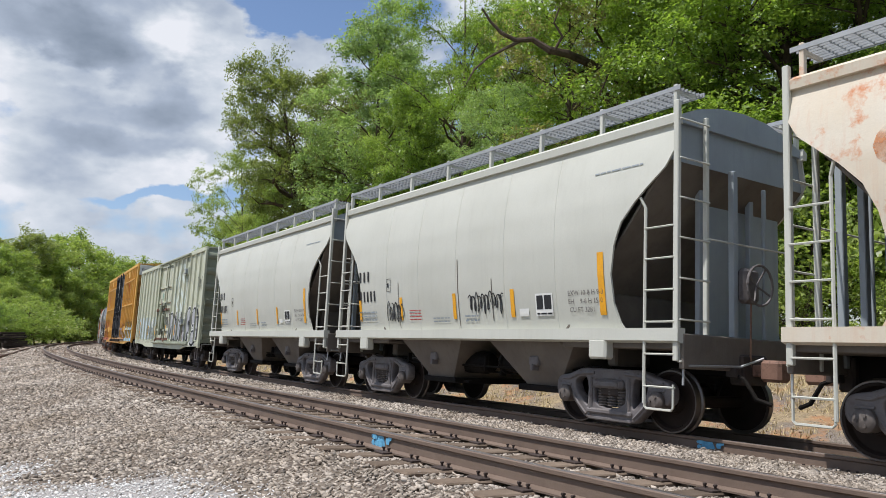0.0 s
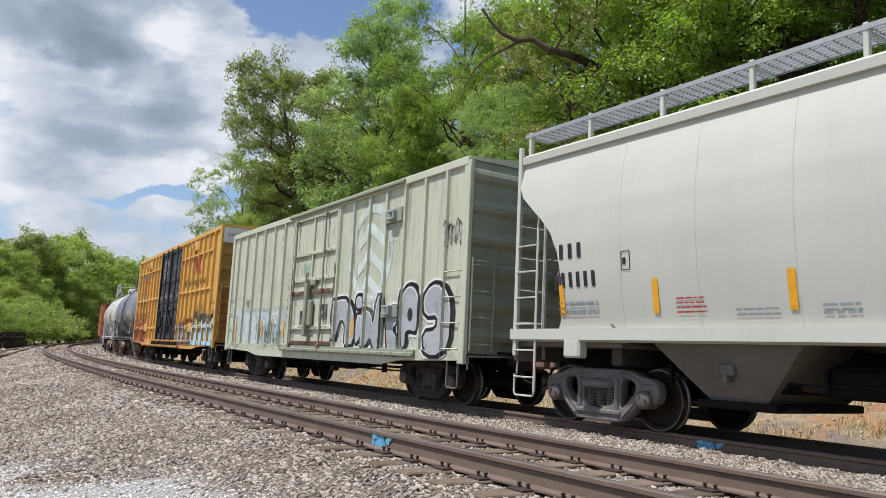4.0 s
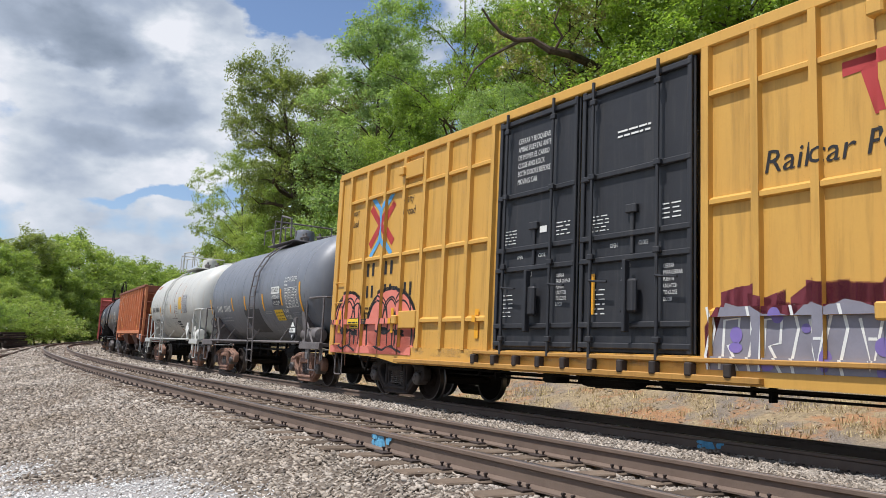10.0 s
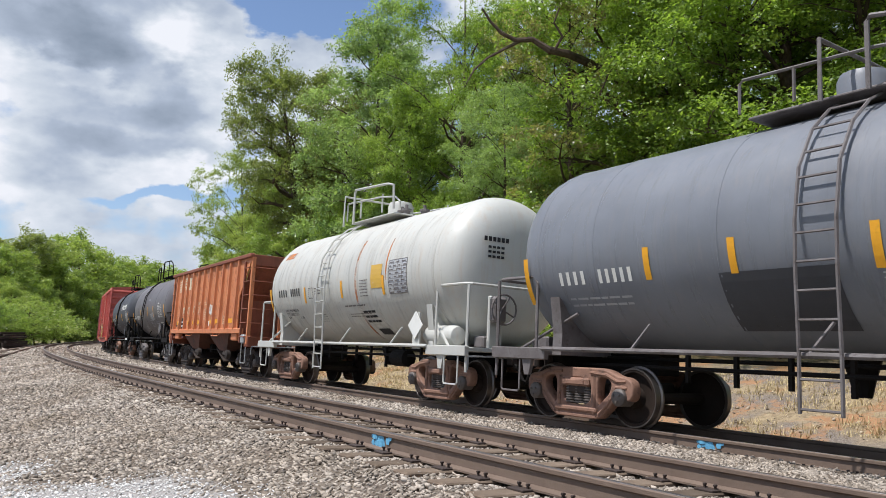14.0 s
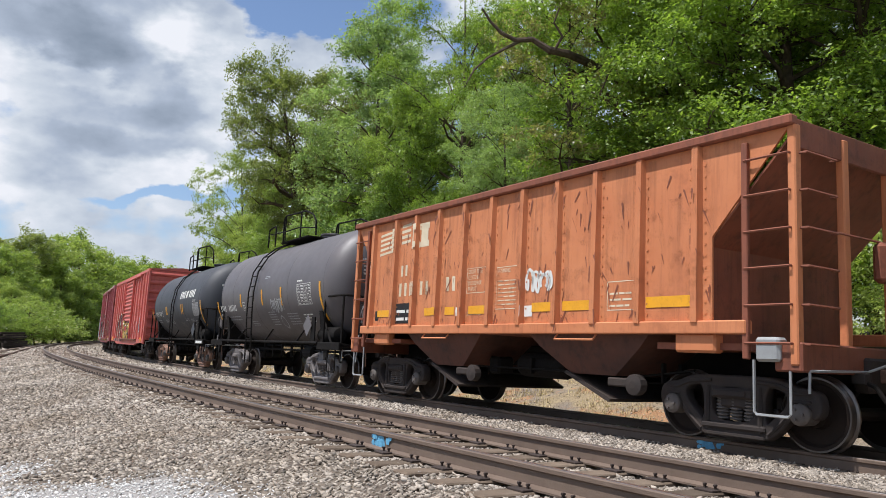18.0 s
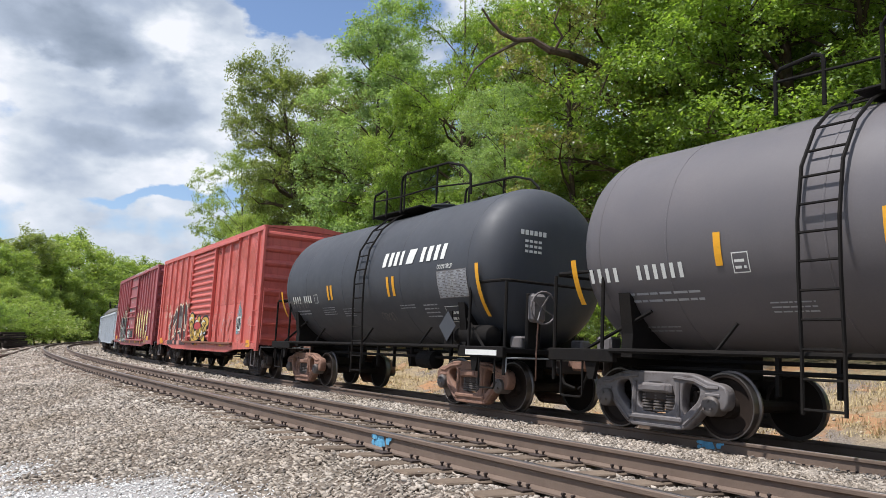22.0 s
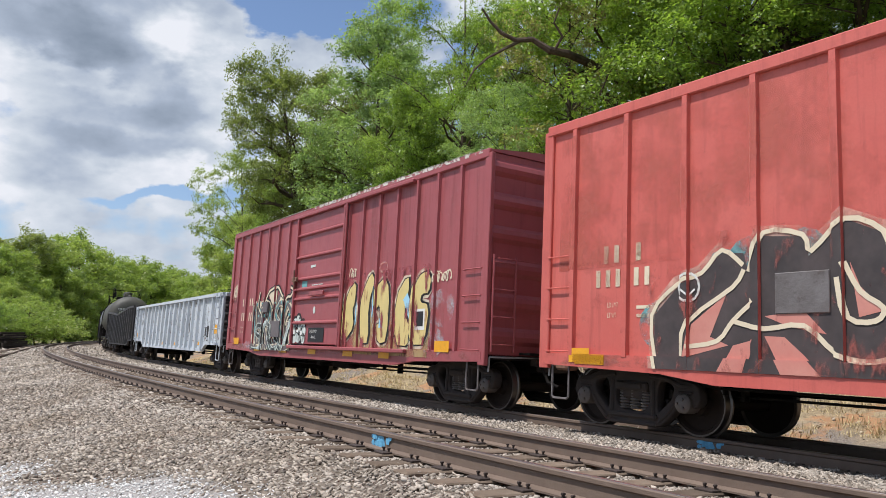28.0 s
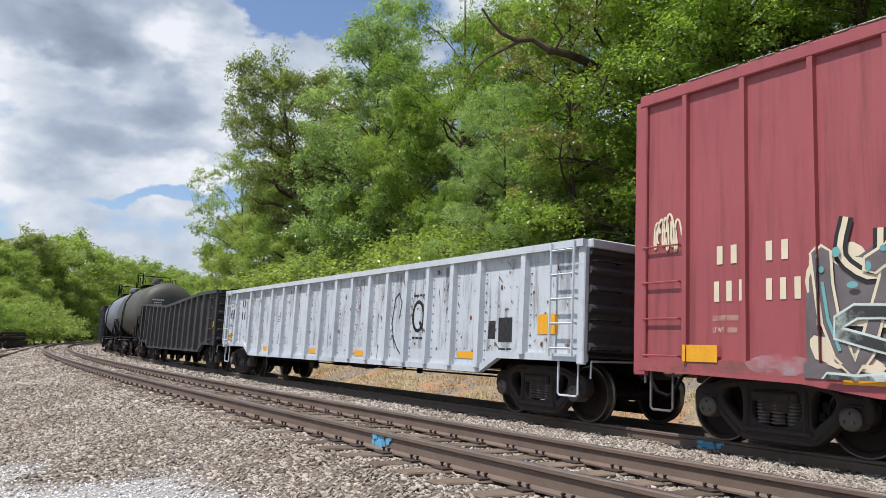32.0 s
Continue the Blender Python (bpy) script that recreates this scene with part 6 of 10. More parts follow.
# ---- boxcars ----
def boxcar(name, label, s_front, s_rear, z_top, z_sill, paint_, end_paint, ribs, rib_w, rib_d, door, bogies, frame_mat, corr, flat_top=0.0, roof_mat=None, seed=0, brake=None):
    """Side panels, single ribs, chord, sill, corrugated ends, roof, floor and the door's opening. door: (x from, x to). Gives the car, its skin and half length."""
    car, hl, mid = start_car(name, s_front, s_rear, label)
    hw = 1.46
    zf = z_sill + 0.32
    d0, d1 = door
    part("side_panel", MB().box(-hl, d0, hw - 0.05, hw, zf - 0.02, z_top - 0.10), paint_, car)
    part("side_panel", MB().box(d1, hl, hw - 0.05, hw, zf - 0.02, z_top - 0.10), paint_, car)
    part("side_panel", MB().box(-hl, hl, -hw, -hw + 0.05, zf - 0.02, z_top - 0.10), paint_, car)
    for k in (-1, 1):
        part("corner_post", MB().box(k * (hl - 0.10), k * (hl + 0.092), hw - 0.04, hw + 0.045, z_sill + 0.1, z_top - 0.06, 0.012), paint_, car)
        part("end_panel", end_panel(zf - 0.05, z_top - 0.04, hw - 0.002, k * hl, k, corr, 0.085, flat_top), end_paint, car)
        part("top_chord", MB().box(-hl - 0.02, hl + 0.02, k * (hw - 0.06), k * (hw + 0.055), z_top - 0.14, z_top + 0.02, 0.015), paint_, car)
        part("side_sill", MB().prism([(-hl, zf), (hl, zf), (hl, z_sill + 0.16), (hl - 2.2, z_sill + 0.10), (hl - 3.0, z_sill), (-hl + 3.0, z_sill), (-hl + 2.2, z_sill + 0.10), (-hl, z_sill + 0.16)], "y", k * (hw - 0.03), k * (hw + 0.05)), paint_, car)
    skins = []
    for x in ribs:
        w = rib_w
        mb = MB().loft([[(x - w / 2, hw, zf - 0.05), (x - w / 2 + 0.012, hw + rib_d, zf - 0.02), (x + w / 2 - 0.012, hw + rib_d, zf - 0.02), (x + w / 2, hw, zf - 0.05)],
                        [(x - w / 2, hw, z_top - 0.13), (x - w / 2 + 0.012, hw + rib_d, z_top - 0.14), (x + w / 2 - 0.012, hw + rib_d, z_top - 0.14), (x + w / 2, hw, z_top - 0.13)]])
        part("side_rib", mb, paint_, car)
        skins.append((x - w / 2, x + w / 2, hw + rib_d))
    roof = MB().prism([(-hw - 0.03, z_top + 0.005), (0, z_top + 0.16), (hw + 0.03, z_top + 0.005), (hw + 0.03, z_top - 0.03), (-hw - 0.03, z_top - 0.03)], "x", -hl - 0.03, hl + 0.03)
    for i in range(int(2 * hl / 1.1)):
        u = -hl + 0.6 + i * 1.1
        roof.prism([(-hw - 0.02, z_top + 0.03), (0, z_top + 0.19), (hw + 0.02, z_top + 0.03), (0, z_top + 0.16)], "x", u - 0.03, u + 0.03)
    part("roof", roof, roof_mat or M_GALV, car, "seamed sheet roof")
    part("floor", MB().box(-hl, hl, -hw + 0.02, hw - 0.06, zf - 0.12, zf - 0.03), M_BLACK, car)
    brake_gear(car, -hl, hl, z_sill + 0.14, seed)
    for e in (-hl, hl):
        coupler(car, e)
    # ladders at both ends of the side, steps under the sill
    for k in (-1, 1):
        rungs(car, k * (hl - 0.62), k * (hl - 0.06), [z_sill + 0.35 + 0.46 * i for i in range(4)], hw + 0.02, paint_, 0.09, False)
        stirrup(car, k * (hl - 0.32), hw - 0.02, z_sill - 0.32, z_sill + 0.20, M_FRAME)
    rungs(car, hw - 0.50, hw - 0.05, [z_sill + 0.45 + 0.46 * i for i in range(4)], -hl - 0.02, end_paint, -0.12, True, "y")
    rungs(car, -hw + 0.2, hw - 0.1, [z_sill + 1.9], -hl - 0.02, end_paint, -0.12, False, "y")
    part("end_platform", MB().box(-hl - 0.02, -hl - 0.30, -0.75, 0.75, z_sill + 0.30, z_sill + 0.34), M_BLACK, car)
    if brake:
        hand_brake(car, -hl - 0.06, brake[0], brake[1], end_paint)
        part("end_grab_rail", MB().tube([(-hl - 0.02, 1.36, 2.86), (-hl - 0.16, 1.36, 2.86), (-hl - 0.16, -0.7, 2.86), (-hl - 0.02, -0.7, 2.86)], 0.018, 6), end_paint, car)
        for yy in (1.36, 0.62):
            part("ladder_rail", MB().box(-hl - 0.17, -hl - 0.12, yy - 0.03, yy + 0.03, z_sill + 0.38, 2.05 if yy < 1 else 2.95, 0.008), end_paint, car)
        for zz in (1.15, 1.58, 2.02):
            part("rung", MB().tube([(-hl - 0.15, 1.36, zz), (-hl - 0.15, 0.62, zz)], 0.016, 6), end_paint, car)
    else:
        hand_brake(car, -hl - 0.06, -0.55, 2.35, M_FRAME)
    part("sill_dust", FlatSkin(hw + 0.051, low=z_sill + 0.165).lay(rect(-hl + 0.02, hl - 0.02, z_sill + 0.165, zf), 0.002), M_DUST, car, "dusty lower edge")
    finish(car, mid, bogies, frame_mat)
    return car, FlatSkin(hw + 0.004, skins, z_sill + 0.165, [(z_sill + 0.165, zf + 0.001, hw + 0.055)]), hl


# ---- covered hoppers ----
HOP = [(1.36, 1.30), (1.43, 1.60), (1.50, 2.10), (1.545, 2.70), (1.53, 3.20), (1.47, 3.65), (1.40, 3.95), (1.36, 4.10)]
HOP_IN = [(1.30, 0.86), (1.45, 0.96), (1.70, 1.04), (2.10, 1.06), (2.50, 0.98), (2.80, 0.84), (3.05, 0.60), (3.30, 0.30), (3.55, 0.0), (4.2, 0.0)]


def covered_hopper(s_front, s_rear, label, body_paint, frame_mat, seed):
    car, hl, mid = start_car("covered_hopper_car", s_front, s_rear, label)

    def reach(z):
        return hl - 0.05 - float(np.interp(z, [a for a, _ in HOP_IN], [b for _, b in HOP_IN]))

    zs = [1.30, 1.38, 1.45, 1.7, 1.9, 2.1, 2.3, 2.5, 2.65, 2.8, 2.95, 3.05, 3.2, 3.35, 3.45, 3.65, 3.85, 3.95, 4.10]
    for k in (-1, 1):
        mb = MB()
        rows = []
        for z in zs:
            y = float(np.interp(z, [q[1] for q in HOP], [q[0] for q in HOP]))
            r = reach(z)
            rows.append([(-r, k * y, z), (-r, k * (y - 0.03), z), (r, k * (y - 0.03), z), (r, k * y, z)])
        mb.loft(rows)
        sheet = part("side_sheet", mb, body_paint, car, smooth=True)
        if k > 0:
            for x in (-2.6, -1.35, 0.05, 1.35, 2.6):
                seam = MB()
                pr = [(float(np.interp(z, [q[1] for q in HOP], [q[0] for q in HOP])), z) for z in zs]
                seam.loft([[(x - 0.012, y - 0.005, z), (x, y + 0.006, z), (x + 0.012, y - 0.005, z)] for y, z in pr], False, False)
                part("weld_seam", seam, body_paint, sheet)
    # end sheets: upright above, sloping below, and the upright bulkhead under the slope
    for k in (-1, 1):
        x = k * (hl - 0.12)
        part("end_sheet", MB().loft([[(x, -1.34, 4.08), (x, -1.0, 4.3), (x, 0, 4.44), (x, 1.0, 4.3), (x, 1.34, 4.08), (x, 1.45, 3.55), (x, -1.45, 3.55)],
                                     [(x - k * 0.05, -1.34, 4.08), (x - k * 0.05, -1.0, 4.3), (x - k * 0.05, 0, 4.44), (x - k * 0.05, 1.0, 4.3), (x - k * 0.05, 1.34, 4.08), (x - k * 0.05, 1.45, 3.55), (x - k * 0.05, -1.45, 3.55)]]), M_HOPPER_GREY, car)
        x2 = k * (hl - 2.25)
        # its dark colour holds dirt and the shade below the upright end sheet
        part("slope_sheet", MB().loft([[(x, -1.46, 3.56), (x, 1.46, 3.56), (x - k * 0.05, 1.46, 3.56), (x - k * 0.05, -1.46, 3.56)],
                                       [(x2, -1.38, 1.15), (x2, 1.38, 1.15), (x2 - k * 0.05, 1.38, 1.15), (x2 - k * 0.05, -1.38, 1.15)]]), M_HOPPER_DARK, car, "dirty sloping end sheet with its shade in the colour")
        for yy in (-0.55, 0.55):
            part("end_brace", MB().box(k * (hl - 0.42), k * (hl - 0.34), yy - 0.05, yy + 0.05, 1.25, 3.6, 0.01), M_HOPPER_GREY, car)
        part("end_deck", MB().box(k * (hl - 2.2), k * (hl + 0.02), -1.36, 1.36, 1.10, 1.22, 0.01), M_HOPPER_DARK, car)
        part("end_sill", MB().box(k * (hl - 0.02), k * (hl + 0.06), -1.40, 1.40, 0.86, 1.30, 0.015), M_HOPPER_DARK, car)
        part("end_bulkhead", MB().box(k * (hl - 0.52), k * (hl - 0.48), -1.40, 0.30, 1.22, 3.62, 0.01), M_HOPPER_GREY, car, "grey steel bulkhead behind the brake wheel")
        part("bolster_post", MB().box(k * (hl - 1.75), k * (hl - 1.55), -0.9, 0.9, 0.85, 1.9, 0.03), M_HOPPER_DARK, car)
    # roof with round cross-section, running boards and hatches
    roof = MB()
    prof = [(1.40, 4.06), (1.38, 4.14), (1.0, 4.30), (0.5, 4.42), (0, 4.45), (-0.5, 4.42), (-1.0, 4.30), (-1.38, 4.14), (-1.40, 4.06)]
    roof.prism(prof, "x", -hl + 0.06, hl - 0.06)
    part("roof", roof, M_HOPPER_GREY, car, smooth=True)
    for k in (-1, 1):
        part("top_chord", MB().prism([(k * 1.33, 4.02), (k * 1.44, 4.03), (k * 1.45, 4.14), (k * 1.36, 4.20)], "x", -hl + 0.02, hl - 0.02), body_paint, car)
        board = MB()
        for i in range(7):
            y = k * (0.90 + i * 0.075)
            board.box(-hl + 0.05, hl - 0.05, y - 0.006, y + 0.006, 4.50, 4.535)
        for i in range(int((2 * hl - 0.2) / 0.14)):
            x = -hl + 0.1 + i * 0.14
            board.box(x - 0.006, x + 0.006, k * 0.89, k * 1.36, 4.505, 4.53)
        for y in (0.885, 1.37):
            board.box(-hl + 0.03, hl - 0.03, k * y - 0.01, k * y + 0.01, 4.49, 4.55)
        part("running_board", board, M_GALV, car, "galvanised grating running board")
        for x in np.arange(-hl + 0.12, hl, 1.36):
            part("board_post", MB().box(x - 0.03, x + 0.03, k * 1.30, k * 1.37, 4.10, 4.58, 0.008).box(x - 0.02, x + 0.02, k * 0.95, k * 1.33, 4.46, 4.50), body_paint, car)
    for x in np.linspace(-hl + 1.2, hl - 1.2, 6):
        part("roof_hatch", MB().lathe([(4.42, 0.34), (4.56, 0.34), (4.60, 0.30), (4.62, 0.0)], "z", (float(x), 0, 0), 14), M_HOPPER_GREY, car)
    # side sill, jacking pads and deck
    for k in (-1, 1):
        part("side_sill", MB().prism([(k * 1.36, 1.36), (k * 1.50, 1.36), (k * 1.50, 1.20), (k * 1.42, 1.17), (k * 1.36, 1.18)], "x", -hl - 0.05, hl + 0.05), body_paint, car)
        for x in (-hl + 1.35, hl - 1.35):
            pad = MB().box(x - 0.17, x + 0.17, k * 1.32, k * 1.505, 0.94, 1.22, 0.03)
            part("jacking_pad", pad, body_paint, car)
    # two bays below
    for x, w in ((1.15, 1.05), (-1.80, 1.05)):
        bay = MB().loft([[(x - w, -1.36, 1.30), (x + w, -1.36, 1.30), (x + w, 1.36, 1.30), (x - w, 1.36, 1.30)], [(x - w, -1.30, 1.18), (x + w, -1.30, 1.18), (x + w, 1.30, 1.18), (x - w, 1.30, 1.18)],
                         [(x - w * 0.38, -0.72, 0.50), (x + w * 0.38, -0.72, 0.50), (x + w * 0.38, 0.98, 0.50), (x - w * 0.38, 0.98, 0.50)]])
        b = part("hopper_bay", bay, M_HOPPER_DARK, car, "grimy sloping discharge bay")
        part("outlet_gate", MB().box(x - 0.55, x + 0.55, -0.85, 1.05, 0.40, 0.50, 0.015).box(x - 0.75, x + 0.75, 0.80, 0.88, 0.42, 0.46), M_BLACK, b)
        part("vibrator_bracket", MB().box(x - 0.10, x + 0.10, 1.08, 1.22, 0.80, 0.95, 0.02).box(x - 0.03, x + 0.03, 1.10, 1.25, 0.72, 0.82, 0.01), M_FRAME, b)
    brake_gear(car, -hl, hl, 0.92, seed)
    for e in (-hl, hl):
        coupler(car, e)
    # ladders: tall one at the corner, short one inboard
    for k in (-1, 1):
        x0 = k * (hl - 0.02)
        for x in (x0,):
            part("ladder_rail", MB().box(x - 0.04, x + 0.04, 1.40, 1.47, 0.95, 4.32, 0.01), M_HOPPER, car)
        rungs(car, x0 - k * 0.5, x0 - k * 0.02, [0.62 + 0.41 * i for i in range(6)], 1.44, M_HOPPER, 0.03, False, r=0.014)
        part("ladder_rail", MB().tube([(x0 - k * 0.5, 1.46, 0.40), (x0 - k * 0.5, 1.46, 2.95), (x0 - k * 0.56, 1.50, 3.1)], 0.022, 6), M_HOPPER, car)
        rungs(car, 0.86, 1.43, [0.95 + 0.52 * i for i in range(7)], x0 + k * 0.02, M_HOPPER, k * 0.03, False, "y", r=0.014)
        part("ladder_rail", MB().box(x0 - 0.02, x0 + 0.05, 0.82, 0.88, 0.9, 4.2, 0.01), M_HOPPER, car)
        rungs(car, -0.9, 0.86, [2.55], x0 + k * 0.02, M_HOPPER, k * 0.03, False, "y", r=0.014)
        stirrup(car, x0 - k * 0.26, 1.46, 0.34, 0.66, M_HOPPER, 0.46)
        part("end_post", MB().box(k * (hl - 0.05), k * (hl + 0.04), 0.28, 0.38, 0.95, 3.55, 0.01).box(k * (hl - 0.03), k * (hl + 0.02), -0.38, -0.32, 0.95, 3.4, 0.01), M_HOPPER_GREY, car)
    hand_brake(car, -hl + 0.02, 0.10, 2.0, M_FRAME)
    finish(car, mid, [hl - 1.5 if True else 0, -(hl - 1.5)], frame_mat)
    return car, BulgeSkin(HOP), hl


def hopper_marks(car, sk, hl, plain):
    paint(car, "reflector_strip", rect(-3.62, -3.50, 1.55, 2.42), M_YELLOW, sk, 2, "amber reflective strip")
    for x in (-1.55, 0.12, 2.02, 3.78):
        paint(car, "reflector_strip", rect(x - 0.05, x + 0.05, 1.55, 2.0), M_YELLOW, sk, 2)
    paint(car, "reporting_mark", marks(3.98, 2.38, 0.22, 4, 0.34, 0.5), M_INK, sk, 2)
    paint(car, "car_number", marks(3.92, 1.96, 0.22, 6, 0.30, 0.40), M_INK, sk, 2)
    paint(car, "data_lettering", bars(3.05, 3.85, 1.56, 1.80, 3, 0.5, 3) + bars(0.3, 0.85, 1.50, 1.62, 2, 0.5, 6) + bars(-0.6, -0.2, 1.5, 1.66, 2, 0.5, 8), M_HOPPER_GREY, sk, 2)
    paint(car, "clearance_lettering", words("EXW 10-8 H 9-3", 0.075, -2.86, 1.84) + words("EH    9-6 H 15-0", 0.075, -2.86, 1.72) + words("CU FT 3281", 0.075, -2.88, 1.60), M_FRAME, sk, 2)
    paint(car, "consolidated_stencil", rect(-2.52, -2.12, 1.56, 1.90), M_WHITE, sk, 2, "black and white lube stencil")
    for panel in (rect(-2.30, -2.15, 1.66, 1.87), rect(-2.49, -2.33, 1.66, 1.87)):
        paint(car, "stencil_panel", panel, M_INK, sk, 3)
    paint(car, "stencil_line", bars(-2.5, -2.15, 1.58, 1.64, 1), M_INK, sk, 3)
    paint(car, "plate_square", frame_rect(2.42, 2.58, 2.14, 2.40, 0.012) + marks(2.55, 2.22, 0.09, 1), M_INK, sk, 2)
    paint(car, "small_notice", rect(-1.95, -1.72, 1.56, 1.68), M_WHITE, sk, 2)
    paint(car, "red_notice", bars(1.25, 1.7, 1.55, 1.78, 4, 0.4, 5), M_LOGO_RED, sk, 2)
    paint(car, "roof_lettering", bars(-4.3, -3.4, 3.55, 3.62, 1, 0.4, 4), M_HOPPER_GREY, sk, 2)
    if not plain:
        paint(car, "graffiti_tag", scribble(1.95, 2.55, 1.48, 1.96, 7, 0.024, 5) + scribble(-1.30, -0.35, 1.62, 2.02, 10, 0.024, 9), M_INK, sk, 3, "thin black spray tag")
        paint(car, "brown_streak", rect(-0.02, 0.0, 1.4, 2.6) + rect(2.1, 2.12, 1.4, 2.3) + rect(-1.02, -1.0, 1.5, 2.2), M_HOPPER_DARK, sk, 1)


_car, _sk, _hl = covered_hopper(-7.85, 1.95, "cream covered hopper car with orange rust stains", M_HOPPER_RUSTY, M_FRAME, 1)
paint(_car, "rust_patch", [ellipse(_hl - 1.7 + 0.5 * math.cos(i * 2.4) * i / 6, 3.3 + 0.25 * math.sin(i * 1.9), 0.55, 0.34, 16) for i in range(5)], M_ORANGE_RUST, _sk, 1, "orange rust stain below the roof edge")
paint(_car, "rust_run", rect(-_hl + 1.5, _hl - 1.2, 1.6, 3.5), M_RUN_ORANGE, _sk, 0.5, "orange rust runs")
for _car_in in ((3.50, 13.2, "pale grey covered hopper car with black tags", False, 2), (14.02, 23.8, "pale grey covered hopper car with clean side", True, 3)):
    _car, _sk, _hl = covered_hopper(_car_in[0], _car_in[1], _car_in[2], M_HOPPER, M_FRAME, _car_in[4])
    hopper_marks(_car, _sk, _hl, _car_in[3])

# ---- the pale green boxcar ----
_ribs = [6.1, 5.32, 4.54, 3.75, 2.92, 2.15, 1.42, -1.42, -2.15, -2.93, -3.72, -4.50, -5.28, -6.05]
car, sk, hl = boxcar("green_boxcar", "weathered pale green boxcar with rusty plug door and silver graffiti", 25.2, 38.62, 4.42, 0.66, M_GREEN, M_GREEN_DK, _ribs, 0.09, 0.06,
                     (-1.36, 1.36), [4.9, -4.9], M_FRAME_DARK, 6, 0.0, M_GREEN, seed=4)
door = part("plug_door", MB().box(-1.34, 1.34, 1.43, 1.47, 0.98, 4.28, 0.01), M_GREEN, car, "pale green plug door with rusty locking rods")
for _x in (1.14, -0.72):
    part("locking_rod", MB().tube([(_x, 1.555, 0.92), (_x, 1.555, 4.24)], 0.025, 7), M_GREEN_DK, door)
    for _z in (0.98, 2.30, 4.16):
        part("rod_guide", MB().box(_x - 0.05, _x + 0.05, 1.50, 1.60, _z - 0.06, _z + 0.06, 0.015), M_FRAME_RUST if _z < 3 else M_GREEN_DK, door)
for _z in (1.05, 1.42, 2.30, 2.62, 3.28, 4.22):
    part("door_rail", MB().box(-1.33, 1.33, 1.47, 1.525, _z - 0.045, _z + 0.045, 0.012), M_FRAME_RUST if _z == 1.05 else M_GREEN, door)
for _x in (-1.32, 1.32, 0.1):
    part("door_stile", MB().box(_x - 0.04, _x + 0.04, 1.47, 1.515, 0.98, 4.28, 0.01), M_GREEN, door)
part("door_lock_gear", MB().box(-0.18, 0.22, 1.5, 1.6, 1.45, 2.1, 0.03).box(-0.02, 0.12, 1.55, 1.66, 1.2, 2.5, 0.02).box(-0.3, 0.35, 1.5, 1.58, 2.45, 2.6, 0.02), M_GREEN_DK, door)
part("door_track", MB().box(-5.2, 1.7, 1.46, 1.60, 0.84, 0.92, 0.015).box(-5.2, 1.7, 1.50, 1.55, 0.92, 0.97), M_GREEN_DK, car, "rusty green door track")
part("upper_door_track", MB().box(-4.5, 1.7, 1.47, 1.58, 4.32, 4.40, 0.015), M_GREEN_DK, car)
for _x0, _x1, _z0, _z1 in ((-4.42, -3.72, 3.55, 3.85), (-4.42, -3.72, 1.60, 1.85)):
    part("side_vent_plate", MB().box(_x0, _x1, 1.46, 1.53, _z0, _z1, 0.012), M_GREEN_DK, car, "dull green jacking plate")
    part("jacking_bracket", MB().box(_x0 + 0.22, _x0 + 0.5, 1.53, 1.62, _z0 + 0.20, _z0 + 0.24, 0.008).box(_x0 + 0.22, _x0 + 0.5, 1.53, 1.62, _z0 + 0.05, _z0 + 0.09, 0.008).box(_x0 + 0.20, _x0 + 0.25, 1.53, 1.62, _z0 + 0.05, _z0 + 0.24, 0.008), M_HOPPER_GREY, car, "dirty grey steel bracket")
    paint(car, "rust_streak", rect(_x0 + 0.08, _x0 + 0.55, _z0 - 0.75, _z0 - 0.01), M_RUN_ORANGE, sk, 9, "orange rust run")
paint(car, "rust_streak", rect(-4.35, -3.80, 2.6, 3.5), M_RUN_RUST, sk, 1)
paint(car, "faded_emblem", [[(-3.02 + math.cos(a) * r0, 3.02 + math.sin(a) * r0 * 1.08) for a, r0 in ((a0, 1.0), (a1, 1.0), (a1, 0.81), (a0, 0.81))] for a0, a1 in [(i * math.pi / 18, (i + 1) * math.pi / 18) for i in range(36)]], M_FADED, sk, 1, "faded white ring emblem with chevrons")
for _i in range(3):
    _z = 3.70 - 0.58 * _i
    for _k in (0.57, -0.58):
        paint(car, "faded_chevron_arm", [[(-3.02, _z), (-3.02, _z - 0.26), (-3.02 + _k, _z - 0.60), (-3.02 + _k, _z - 0.36)]], M_FADED, sk, 2)
paint(car, "grime_run", rect(-6.6, 6.6, 1.9, 4.3), M_GRIME_RUN, sk, 1, "dark runs down the paint")
paint(car, "rust_scar", rect(1.62, 1.8, 1.2, 3.2) + rect(2.15, 2.45, 3.3, 4.2), M_WORN_RUST, FlatSkin(1.462), 1, "flaked rust spots")
paint(car, "overpaint_patch", rect(1.7, 6.1, 1.0, 2.02), M_WORN_PALEBLUE, sk, 1, "patchy pale blue overpaint")
paint(car, "overpaint_patch", rect(-6.6, -1.4, 0.98, 1.5), M_WORN_WHITE, sk, 1)
